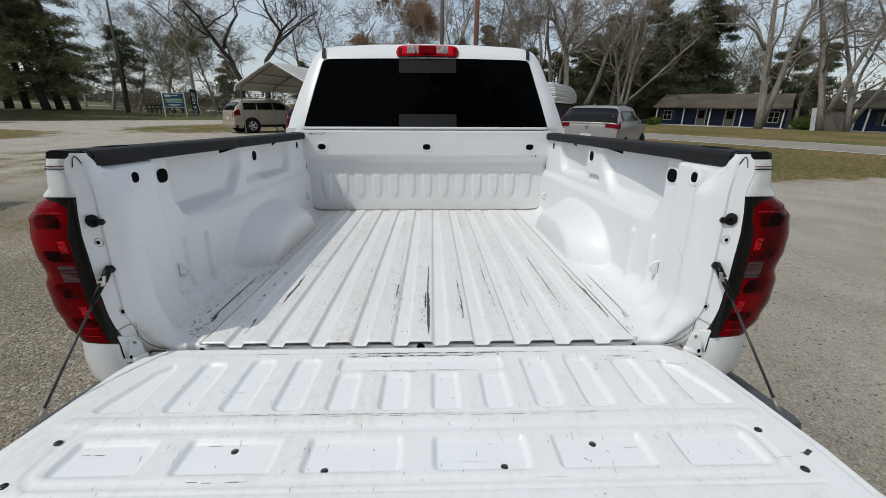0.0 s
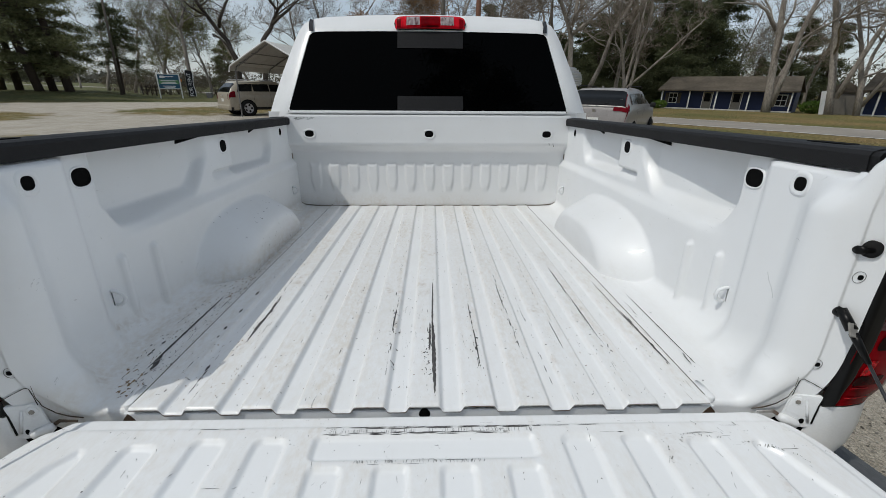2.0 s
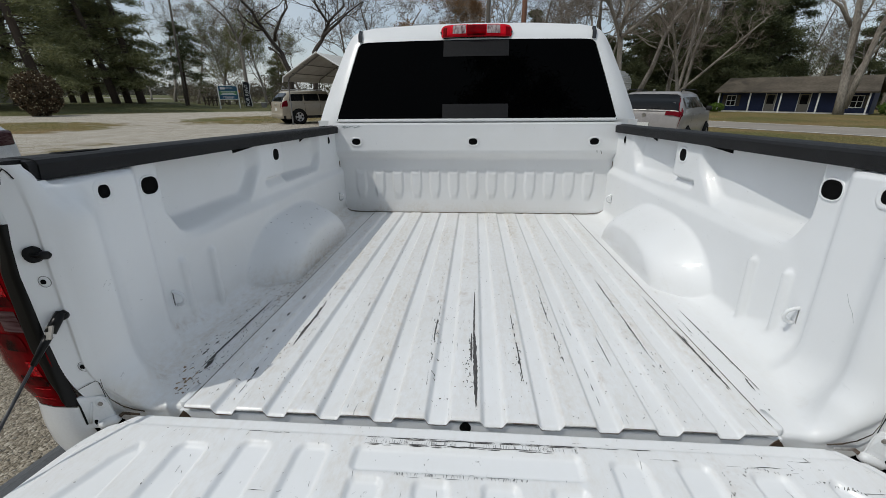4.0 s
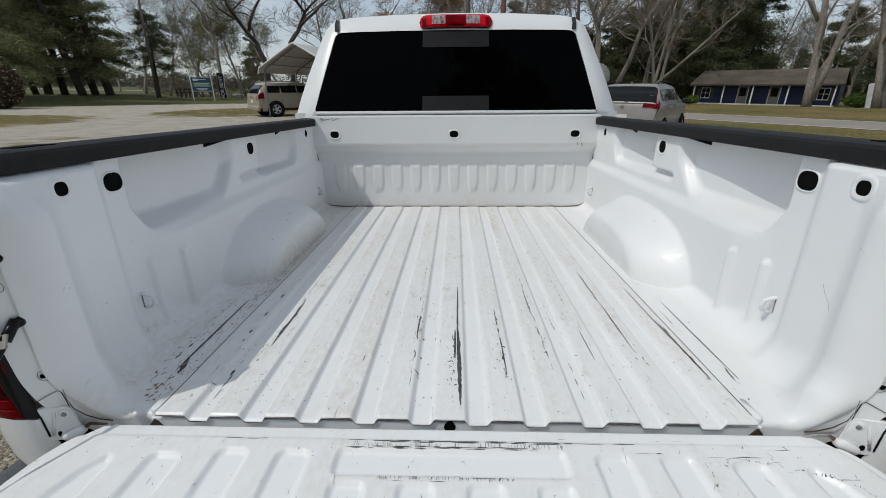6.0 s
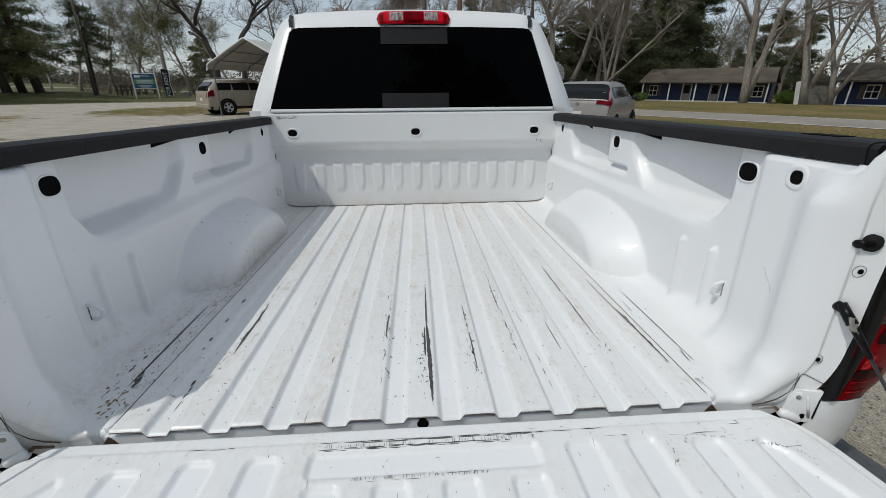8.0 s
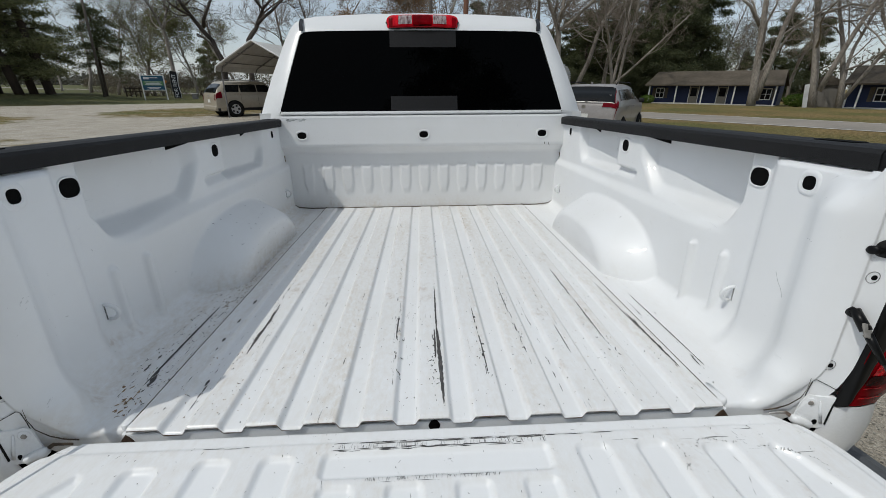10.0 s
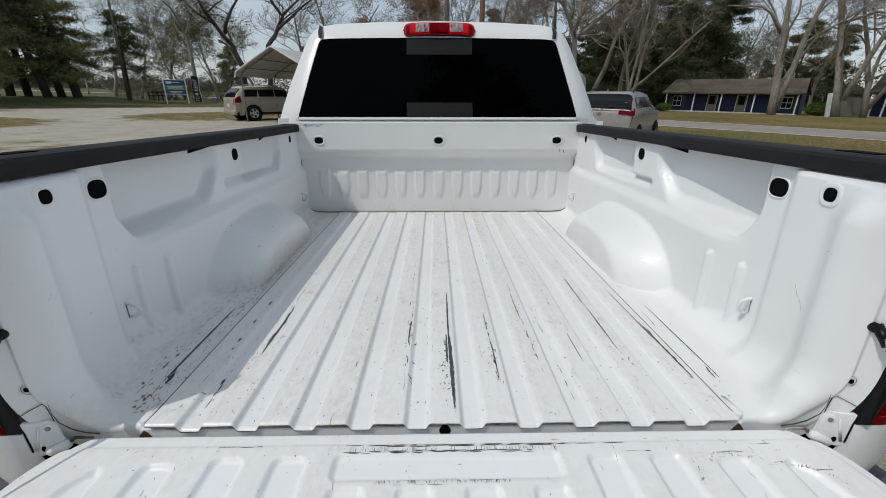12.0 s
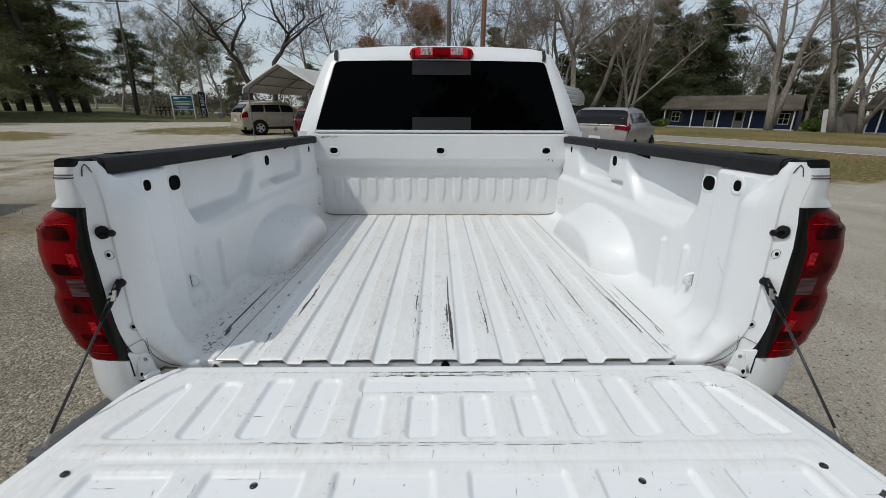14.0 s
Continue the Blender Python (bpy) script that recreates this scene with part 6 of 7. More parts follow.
stand(big_tree("bare tree with a long slanting limb", 44, [
    ([(0, 0, -0.4), (0.5, -0.2, 3.0), (0.9, -0.3, 7.0), (1.2, -0.5, 12.0)], [0.34, 0.28, 0.22, 0.09]),
    ([(0.2, 0, 1.8), (1.8, -0.9, 3.5), (3.8, -1.8, 5.8), (5.2, -2.6, 7.6), (6.8, -3.5, 9.5)], [0.24, 0.21, 0.17, 0.13, 0.06])]), 23.6, 53.6)

def crooked(label, seed, az0, d, lines, group="", dark=False):
    """A hardwood whose main limbs wander: each limb as bearings and heights in degrees, with its first and last radius."""
    x0, y0 = polar(az0, d)
    ca, sa = math.cos(radians(az0)), math.sin(radians(az0))
    limbs = []
    for r0, r1, path in lines:
        pts = []
        for k, (az, el) in enumerate(path):
            side, up = d * math.tan(radians(az - az0)), 1.55 + d * math.tan(radians(el)) - lie(x0, y0)
            deep = 0.8 * math.sin(1.7 * k + seed)
            pts.append(Vector((side * ca + deep * sa, -side * sa + deep * ca, up if k or el > 2.6 else -0.3)))
        fine = []
        for a, b_ in zip(pts, pts[1:]):
            fine += [a.lerp(b_, q) + Vector((0.10 * math.sin(3 * q + seed), 0.1 * math.cos(2 * q + seed), 0)) * (q > 0) for q in (0.0, 0.5)]
        fine.append(pts[-1])
        n = len(fine) - 1
        limbs.append((fine, [r0 + (r1 - r0) * k / n for k in range(n + 1)]))
    return stand(bare_tree(label, seed, 0, 0, (0, 0), limbs, None, 0, 0.2, 4, (7, 5, 5, 4) if not dark else (6, 5, 4, 3), 0.9, group, DARK_BARK if dark else None), x0, y0)


crooked("dark crooked hardwood leaning over the carport", 91, -23.0, 58, [
    (0.34, 0.10, ((-23.0, 0.0), (-23.1, 2.5), (-23.8, 4.6), (-25.4, 6.9), (-26.5, 8.8), (-27.9, 10.4))), (0.20, 0.07, ((-24.4, 5.9), (-24.0, 7.1), (-22.6, 9.4), (-22.8, 11.5))), (0.13, 0.05, ((-25.4, 6.9), (-26.9, 7.6), (-27.9, 8.9)))], "", True)
crooked("dark crooked hardwood behind the carport", 92, -20.4, 56, [
    (0.30, 0.09, ((-20.4, 0.0), (-20.1, 4.8), (-19.1, 6.1), (-18.1, 8.0), (-19.4, 9.7), (-19.7, 11.5))), (0.18, 0.06, ((-19.0, 6.4), (-16.9, 8.1), (-15.8, 9.2), (-13.9, 10.4))), (0.14, 0.05, ((-18.1, 8.0), (-16.2, 9.7), (-16.1, 11.6)))], "", True)
crooked("slim grey hardwood beside the banner", 93, -28.3, 66, [
    (0.26, 0.08, ((-28.3, 0.0), (-28.2, 4.3), (-28.4, 5.8), (-29.2, 7.8), (-30.9, 9.4))), (0.16, 0.06, ((-28.3, 5.5), (-27.6, 7.5), (-27.9, 8.9), (-27.2, 10.8)))])
crooked("pale crooked hardwood in front of the evergreens", 94, 17.4, 46, [
    (0.30, 0.09, ((17.4, 0.0), (16.9, 6.1), (15.4, 9.4), (14.1, 12.6))), (0.18, 0.07, ((16.9, 7.2), (17.2, 10.7), (17.5, 12.6))), (0.17, 0.06, ((17.1, 6.3), (19.5, 8.5), (21.5, 10.1), (24.3, 10.1))), (0.12, 0.05, ((15.2, 9.9), (12.6, 10.7), (10.1, 9.8)))])
crooked("pale forked hardwood in front of the evergreens", 95, 24.1, 50, [
    (0.19, 0.06, ((24.1, 0.0), (23.0, 4.0), (22.0, 7.3), (22.0, 10.4))), (0.17, 0.06, ((24.0, 1.1), (24.7, 4.2), (25.3, 8.5), (24.6, 11.6)))])

# woods far off, all round the place
rng = random.Random(77)
v, f, trunks = [], [], ([], [])
for k in range(420):
    az = rng.uniform(-180, 180)
    d = rng.uniform(150, 230) if abs(az) > 60 else rng.uniform(170, 260)
    if -48 < az < -27:
        d = rng.uniform(420, 520)
    x, y = polar(az, d)
    h = rng.uniform(9, 16) * (1.0 if d < 300 else 0.9)
    z = lie(x, y)
    join(trunks, tube([(x, y, z - 0.3), (x + rng.uniform(-0.6, 0.6), y, z + h * 0.8)], [0.3, 0.06], 4, False))
    for j in range(190):
        p = Vector((x + rng.gauss(0, h * 0.20), y + rng.gauss(0, h * 0.20), z + h * (0.15 + 0.85 * rng.random() ** 0.8)))
        leaf(v, f, p, rng.uniform(0.3, 0.75), rng)
woods = tagged(part("far_woods", (v, f), foliage("far_woods_leaves", (0.045, 0.05, 0.028), (0.12, 0.105, 0.07)), None), "mixed grey-green woods far beyond the road", "woods", kind="stuff")
part("far_trunks", trunks, TWIG, woods)

v, f = [], []
for k in range(260):
    az, d = rng.uniform(-50, -26), rng.uniform(300, 420)
    x, y = polar(az, d)
    hgt = rng.uniform(3.0, 8.0)
    for j in range(26):
        leaf(v, f, Vector((x + rng.gauss(0, 3.5), y + rng.gauss(0, 3.5), lie(x, y) + hgt * rng.random())), rng.uniform(0.7, 1.5), rng)
tagged(part("far_hedge", (v, f), foliage("far_hedge_leaves", (0.06, 0.06, 0.045), (0.13, 0.12, 0.09)), None), "low grey-green hedgerow beyond the field", "hedge", kind="stuff")
for k, (az, d, r, hh) in enumerate(((-32.6, 76, 3.2, 1.6), (-30.6, 80, 3.6, 1.9), (-28.4, 78, 3.0, 1.7), (-25.8, 74, 3.4, 2.2), (-23.4, 78, 3.0, 2.0), (-34.6, 86, 3.0, 1.4))):
    bush("underbrush", "brown leafless underbrush beneath the trees", (*polar(az, d), lie(*polar(az, d))), r, r * 0.8, hh, 2600, BRUSH, 0.09, 60 + k, "underbrush")

# pines behind the lot, which the rear window mirrors
for az, d, turn, size in ((152, 15, 30, 1.2), (168, 14, 120, 1.25), (186, 14, 220, 1.2), (204, 28, 300, 1.1), (222, 34, 60, 1.0), (132, 34, 160, 1.0)):
    copy_thing(pine_a if turn % 60 else pine_b, on_ground(*polar(az, d), turn, size))

# shrubs
bush("flowering_bush", "round dark evergreen bush speckled with pale blossom", (*polar(-46.9, 44), lie(*polar(-46.9, 44))), 1.5, 1.4, 1.55, 5200, foliage("bronze_evergreen_leaves", (0.045, 0.035, 0.02), (0.13, 0.085, 0.05)), 0.13, 3)
rng = random.Random(8)
v, f = [], []
for k in range(420):
    p = Vector((rng.gauss(0, 1), rng.gauss(0, 1), rng.gauss(0, 1))).normalized()
    leaf(v, f, Vector((p.x * 1.55, p.y * 1.45, 1.55 + p.z * 1.5)), 0.07, rng, 0.0, 0.8)
flowers = [ob for ob in bpy.data.objects if ob.name.startswith("flowering_bush")][0]
tagged(part("blossom", (v, f), BUDS, flowers, "scattered pale blossom"), kind="stuff")
bush("leafy_shrub", "bright green shrub at the motel corner", (*polar(41.9, 60), lie(*polar(41.9, 60))), 1.3, 1.0, 0.65, 1500, SHRUB, 0.12, 4)
bush("leafy_shrub", "small bright green shrub at the porch", (*polar(27.9, 61), lie(*polar(27.9, 61))), 0.9, 0.8, 0.5, 800, SHRUB, 0.12, 6)

# ---- poles and signs ----
def utility_pole(label, x, y, height, r, mat, arm=True, lean=0.0):
    ob = thing("utility_pole", label, "utility pole", Matrix.Translation((x, y, lie(x, y))))
    part("pole", tube([(0, 0, -0.5), (lean, 0, height)], [r, r * 0.7], 12), mat, ob, "", True)
    if arm:
        part("crossarm", box((2.2, 0.10, 0.12), (lean, -0.1, height - 0.35), 0.01), mat, ob)
        for dx in (-1.0, -0.4, 0.4, 1.0):
            part("insulator", tube([(lean + dx, -0.1, height - 0.29), (lean + dx, -0.1, height - 0.12)], [0.04, 0.025], 8), WHITE, ob, "", True)
    return ob


utility_pole("dark wooden utility pole with one crossarm", *polar(-34.75, 58), 11.3, 0.14, WOOD_POLE, True, 0.5)
utility_pole("grey wooden pole rising behind the cab", *polar(1.3, 40), 13.0, 0.22, WOOD_POLE, False)
utility_pole("red-brown wooden pole rising behind the cab", *polar(5.6, 38), 13.0, 0.25, RED_POLE, False)
for z in (11.15, 11.1):
    wire = thing("power_line", "thin black power line between poles", "power line")
    a, b = Vector((*polar(-34.75, 58), z)) + Vector((0.5, 0, 0)), Vector((*polar(-75, 80), z))
    part("wire", tube([a.lerp(b, k / 12) - Vector((0, 0, 1.4 * math.sin(math.pi * k / 12))) for k in range(13)], 0.015, 4, False), BLACK, wire)

sx, sy = polar(-30.3, 57.5)
sign = thing("lot_sign", "blue and green property sign on two white posts", "sign", Matrix.Translation((sx, sy, lie(sx, sy))) @ Matrix.Rotation(radians(30), 4, "Z"))
part("panel", box((2.0, 0.06, 1.42), (0, 0, 1.76), 0.01), SIGN_BLUE, sign, "blue printed panel")
for dx in (-1.0, 1.0):
    part("post", box((0.12, 0.10, 2.75), (dx * 1.04, 0, 1.22), 0.01), WHITE, sign)
part("frame_rail", box((2.2, 0.09, 0.07), (0, 0, 2.50), 0.01), WHITE, sign)
part("frame_rail", box((2.2, 0.09, 0.07), (0, 0, 1.02), 0.01), WHITE, sign)
part("green_field", box((1.86, 0.01, 0.46), (0, -0.034, 1.72)), SIGN_GREEN, sign)
part("emblem", box((0.5, 0.01, 0.24), (-0.55, -0.034, 2.22), 0.004), LETTER, sign, "pale emblem")
for z, w in ((2.26, 0.8), (1.84, 1.5), (1.68, 1.3), (1.56, 1.5), (1.28, 1.2), (1.16, 0.9)):
    part("text_bar", box((w, 0.01, 0.07), (0.1 if z > 2 else 0, -0.042, z)), LETTER, sign)

x_, y_ = polar(-29.35, 66)
caution = thing("caution_sign", "small orange diamond sign on a thin post", "sign", Matrix.Translation((x_, y_, lie(x_, y_))) @ Matrix.Rotation(radians(30), 4, "Z"))
part("post", box((0.06, 0.05, 2.4), (0, 0.03, 1.0), 0.005), STEEL_UNDER, caution)
part("panel", box((0.56, 0.02, 0.56), (0, 0, 0), 0.004), ORANGE, caution, "orange diamond panel").matrix_basis = pose(0, -0.01, 1.95, 0, 45, 0)
x_, y_ = polar(-32.3, 70)
rack = thing("timber_fence", "short dark timber fence beside the track", "fence", Matrix.Translation((x_, y_, lie(x_, y_))) @ Matrix.Rotation(radians(24), 4, "Z"))
for dx in (-0.75, -0.25, 0.25, 0.75):
    part("post", box((0.14, 0.12, 1.35), (dx, 0, 0.60), 0.02), DARK_BARK, rack)
for z in (0.72, 1.08):
    part("rail", box((1.9, 0.06, 0.13), (0.05, -0.09, z), 0.015), DARK_BARK, rack)
x_, y_ = polar(-26.6, 60)
cabinet = thing("utility_cabinet", "low grey utility cabinet beyond the track", "utility cabinet", Matrix.Translation((x_, y_, lie(x_, y_))))
part("body", box((0.55, 0.40, 0.62), (0, 0, 0.28), 0.03), STEEL_UNDER, cabinet)
part("lid", box((0.60, 0.45, 0.07), (0, 0, 0.61), 0.02), STEEL_ROOF, cabinet)

bx, by = polar(-28.3, 61)
flag = thing("feather_banner", "dark feather banner lettered FOR RENT", "banner", Matrix.Translation((bx, by, lie(bx, by))) @ Matrix.Rotation(radians(28), 4, "Z"))
part("pole", tube([(-0.42, 0, -0.2), (-0.40, 0, 2.6), (-0.34, 0, 3.0), (-0.1, 0, 3.12)], [0.02, 0.018, 0.014, 0.01], 8), CHROME, flag, "", True)
part("cloth", grid(lambda u, z: (-0.38 + 0.76 * u + 0.05 * math.sin(3 * z), 0.03 * math.sin(5 * z + 2 * u), z + (0.0 if z < 2.9 else 0.16 * (1 - u))), span(0, 1, 0.25), span(0.15, 2.95, 0.2), False), BANNER, flag, "dark cloth", True)
part("edge_stripe", grid(lambda u, z: (0.33 + 0.06 * u + 0.05 * math.sin(3 * z), -0.03 + 0.03 * math.sin(5 * z + 2), z), (0, 1), span(0.15, 2.95, 0.2), False), LETTER, flag, "pale edge")
txt = bpy.data.curves.new("lettering", "FONT")
txt.body, txt.size, txt.align_x, txt.align_y, txt.extrude = "FOR RENT", 0.55, "CENTER", "CENTER", 0.004
txt.materials.append(LETTER)
word = new("lettering", txt)
word.parent = flag
word.matrix_basis = pose(0.0, -0.075, 1.45, 90, 0, 0) @ Matrix.Rotation(radians(90), 4, "Z")

for k, dx in enumerate((-0.9, -0.3, 0.2, 0.75)):
    mx, my = polar(-32.3 + 0.32 * k, 84)
    box_ = thing("mailbox", "dark roadside mailbox on a post", "mailbox", Matrix.Translation((mx, my, lie(mx, my))), "mailboxes")
    part("post", box((0.10, 0.10, 1.1), (0, 0, 0.5)), WOOD_POLE, box_)
    part("body", box((0.3, 0.55, 0.3), (0, 0, 1.15), 0.06), DARK_TRIM, box_, "", True)

# ---- carport ----
carport = thing("carport", "open galvanised steel carport with a gabled roof", "carport")
P1, AX, WX = Vector((-9.72, 21.5, 0)), Vector((0.225, 0.974, 0)), Vector((0.974, -0.225, 0))
WIDE, EAVE, PEAK, LONG = 4.05, 2.36, 3.44, 6.2


def bent(u, over=0.0):
    base = P1 + AX * u
    return [base, base + Vector((0, 0, EAVE - 0.25)), base + WX * 0.12 + Vector((0, 0, EAVE)), base + WX * (WIDE / 2) + Vector((0, 0, PEAK - 0.05)), base + WX * (WIDE - 0.12) + Vector((0, 0, EAVE)), base + WX * WIDE + Vector((0, 0, EAVE - 0.25)), base + WX * WIDE]


for u in (0.05, 2.85, 5.65):
    part("frame_bent", tube(bent(u), 0.035, 6), STEEL_UNDER, carport, "bent steel tube frame")
for c in (-1, 1):
    def roof_at(u, w):
        side = w * (WIDE / 2 + 0.12)
        base = P1 + AX * u + WX * (WIDE / 2 - c * side)
        z = PEAK + 0.02 - (PEAK - EAVE) * min(1.0, side / (WIDE / 2))
        if side > WIDE / 2 - 0.02:
            z -= 0.22
        z += 0.015 * (abs((u / 0.3) % 1.0 - 0.5) < 0.12)
        return (base.x, base.y, z)
    part("roof_sheet", grid(roof_at, span(-0.25, LONG, 0.05), [0, 0.25, 0.5, 0.75, 0.93, 0.99, 1.0]), STEEL_ROOF, carport, "ribbed pale roof sheet", False)
    part("gable_trim", tube([P1 - AX * 0.26 + WX * (WIDE / 2) + Vector((0, 0, PEAK + 0.03)), P1 - AX * 0.26 + WX * (WIDE / 2 - c * WIDE / 2 * 1.02) + Vector((0, 0, EAVE + 0.02)), P1 - AX * 0.26 + WX * (WIDE / 2 - c * WIDE / 2 * 1.06) + Vector((0, 0, EAVE - 0.25))], 0.035, 6), WHITE, carport, "white edge trim")
for w in (0.12, 0.3, 0.7, 0.88):
    z = EAVE + (PEAK - EAVE) * (1 - abs(2 * w - 1)) - 0.08
    part("purlin", tube([P1 + AX * -0.2 + WX * WIDE * w + Vector((0, 0, z)), P1 + AX * LONG + WX * WIDE * w + Vector((0, 0, z))], 0.025, 5), STEEL_UNDER, carport)

# ---- vehicles ----
def pickup(name, label, m, L, W, H, belt, paint, rear_rake=0.45, hood=1.15, wheel_r=0.36, wheelbase=2.75):
    """A parked pickup: x across, y ahead."""
    ob = thing(name, label, "pickup truck", m)
    b = -L / 2
    e = L / 2
    roof0, roof1 = b + rear_rake, e - hood - 0.75
    low = [(b + 0.03, 0.34), (b, 0.55), (b + 0.02, belt - 0.10), (b + 0.16, belt - 0.02), (e - hood, belt + 0.02), (e - 0.25, belt - 0.14), (e - 0.03, belt - 0.32), (e, 0.55), (e - 0.06, 0.30)]
    bm = prism([(y, z) for y, z in low], -W / 2, W / 2)
    bm.transform(Matrix(((0, 1, 0, 0), (1, 0, 0, 0), (0, 0, 1, 0), (0, 0, 0, 1))))
    bmesh.ops.recalc_face_normals(bm, faces=bm.faces[:])
    bmesh.ops.bevel(bm, geom=bm.edges[:], offset=0.045, segments=3, affect="EDGES")
    body = part("body", bm, paint, ob, "", True)
    t = W / 2 - 0.17
    h0 = W / 2 - 0.03
    prof = [(b + 0.022, belt - 0.08), (b + 0.05 + rear_rake * 0.45, belt + (H - belt) * 0.62), (roof0, H - 0.05), (roof0 + 0.25, H - 0.01), ((roof0 + roof1) / 2, H), (roof1, H - 0.06), (e - hood + 0.02, belt)]

    def half(z):
        return h0 + (t - h0) * max(0.0, (z - belt) / (H - belt))
    rows = [[(-half(z), y, z), (-half(z) * 0.8, y, z + c * 0.02), (0, y, z + c * 0.035), (half(z) * 0.8, y, z + c * 0.02), (half(z), y, z)] for (y, z), c in zip(prof, (0, 0, 1, 1, 1, 1, 0))]
    verts = [p for r in rows for p in r]
    faces = [(5 * i + j, 5 * i + j + 1, 5 * i + j + 6, 5 * i + j + 5) for i in range(len(rows) - 1) for j in range(4)]
    for sd in (0, 4):
        loop = [5 * i + sd for i in range(len(rows))]
        faces.append(tuple(loop if sd == 0 else loop[::-1]))
    part("cabin", (verts, faces), paint, ob)

    def glass(points, nm, mat=CAR_GLASS):
        part("window", (points, [tuple(range(len(points)))]), mat, ob, nm)
    zt = H - 0.13
    for s in (-1, 1):
        def sp(y, z):
            return (s * (half(z) + 0.006), y, z)
        cuts = [b + 0.30 + rear_rake * 0.3, b + L * 0.30, b + L * 0.50, roof1 + 0.10]
        for n, (y0, y1) in enumerate(zip(cuts, cuts[1:])):
            top0 = max(y0 + 0.03, roof0 + 0.12 if n == 0 else y0)
            top1 = y1 - 0.05 if n < 2 else roof1 - 0.02
            bot1 = y1 - 0.05 if n < 2 else e - hood - 0.14
            glass([sp(y0 + 0.02, belt + 0.05), sp(bot1, belt + 0.05), sp(top1, zt), sp(top0 + 0.04, zt)], "dark side glass")
        part("mirror", box((0.16, 0.10, 0.14), (s * (W / 2 + 0.08), e - hood - 0.28, belt + 0.08), 0.03), DARK_TRIM, ob, "door mirror", True)
        part("sill_trim", box((0.03, L * 0.5, 0.14), (s * (W / 2), 0, 0.38), 0.01), DARK_TRIM, ob)
        for y in (-wheelbase / 2 - 0.05, wheelbase / 2 - 0.05):
            wheel(ob, (s * (W / 2 - 0.095), y, wheel_r), wheel_r, 0.23)
            part("arch", tube([(s * (W / 2 - 0.03), y, wheel_r), (s * (W / 2 + 0.003), y, wheel_r)], wheel_r + 0.06, 24), DARK_TRIM, ob, "dark wheel arch")
        part("tail_lamp", box((0.30, 0.16, 0.20), (s * (W / 2 - 0.13), b + 0.10, belt - 0.13), 0.04), RED_LENS, ob, "red tail lamp", True)
    y0, y1 = b + 0.062, b + 0.052 + rear_rake * 0.42
    glass([(-W / 2 + 0.17, y0 - 0.010, belt + 0.02), (W / 2 - 0.17, y0 - 0.010, belt + 0.02), (t - 0.02, y1 - 0.012, belt + (H - belt) * 0.60), (-t + 0.02, y1 - 0.012, belt + (H - belt) * 0.60)], "dark rear glass")
    y2 = roof0 - 0.04
    glass([(-t + 0.02, y1 - 0.012, belt + (H - belt) * 0.60), (t - 0.02, y1 - 0.012, belt + (H - belt) * 0.60), (t - 0.06, y2 - 0.035, H - 0.09), (-t + 0.06, y2 - 0.035, H - 0.09)], "dark rear glass")
    part("spoiler", box((2 * t - 0.10, 0.22, 0.035), (0, roof0 + 0.04, H - 0.025), 0.015), paint, ob, "", True)
    part("rear_bumper", box((W - 0.10, 0.12, 0.24), (0, b + 0.03, 0.45), 0.04), DARK_TRIM, ob, "", True)
    part("chrome_strip", box((W * 0.50, 0.02, 0.028), (0, b + 0.006, belt - 0.075), 0.008), CHROME, ob)
    part("emblem", tube([(0, b + 0.012, belt - 0.09), (0, b - 0.006, belt - 0.09)], 0.06, 12), CHROME, ob)
    grille = part("grille", box((W * 0.55, 0.05, 0.34), (0, e - 0.045, belt - 0.40), 0.03), DARK_TRIM, ob, "dark grille", True)
    for k in range(3):
        part("grille_bar", box((W * 0.56, 0.03, 0.05), (0, e - 0.015, belt - 0.53 + 0.13 * k), 0.01), CHROME, grille)
    part("grille_bar", box((0.07, 0.03, 0.36), (0, e - 0.014, belt - 0.40), 0.01), CHROME, grille)
    for s in (-1, 1):
        part("headlight", box((0.30, 0.14, 0.22), (s * (W / 2 - 0.20), e - 0.075, belt - 0.38), 0.04), CLEAR_LENS, ob, "clear headlight", True)
    part("front_bumper", box((W - 0.04, 0.20, 0.22), (0, e - 0.03, 0.52), 0.05), CHROME, ob, "", True)
    part("plate", box((0.31, 0.01, 0.16), (0, b - 0.006, belt - 0.30)), WHITE, ob)
    glass([(-t + 0.06, roof1 + 0.02, H - 0.09), (t - 0.06, roof1 + 0.02, H - 0.09), (h0 - 0.10, e - hood - 0.03, belt + 0.06), (-h0 + 0.10, e - hood - 0.03, belt + 0.06)], "windshield")
    return ob


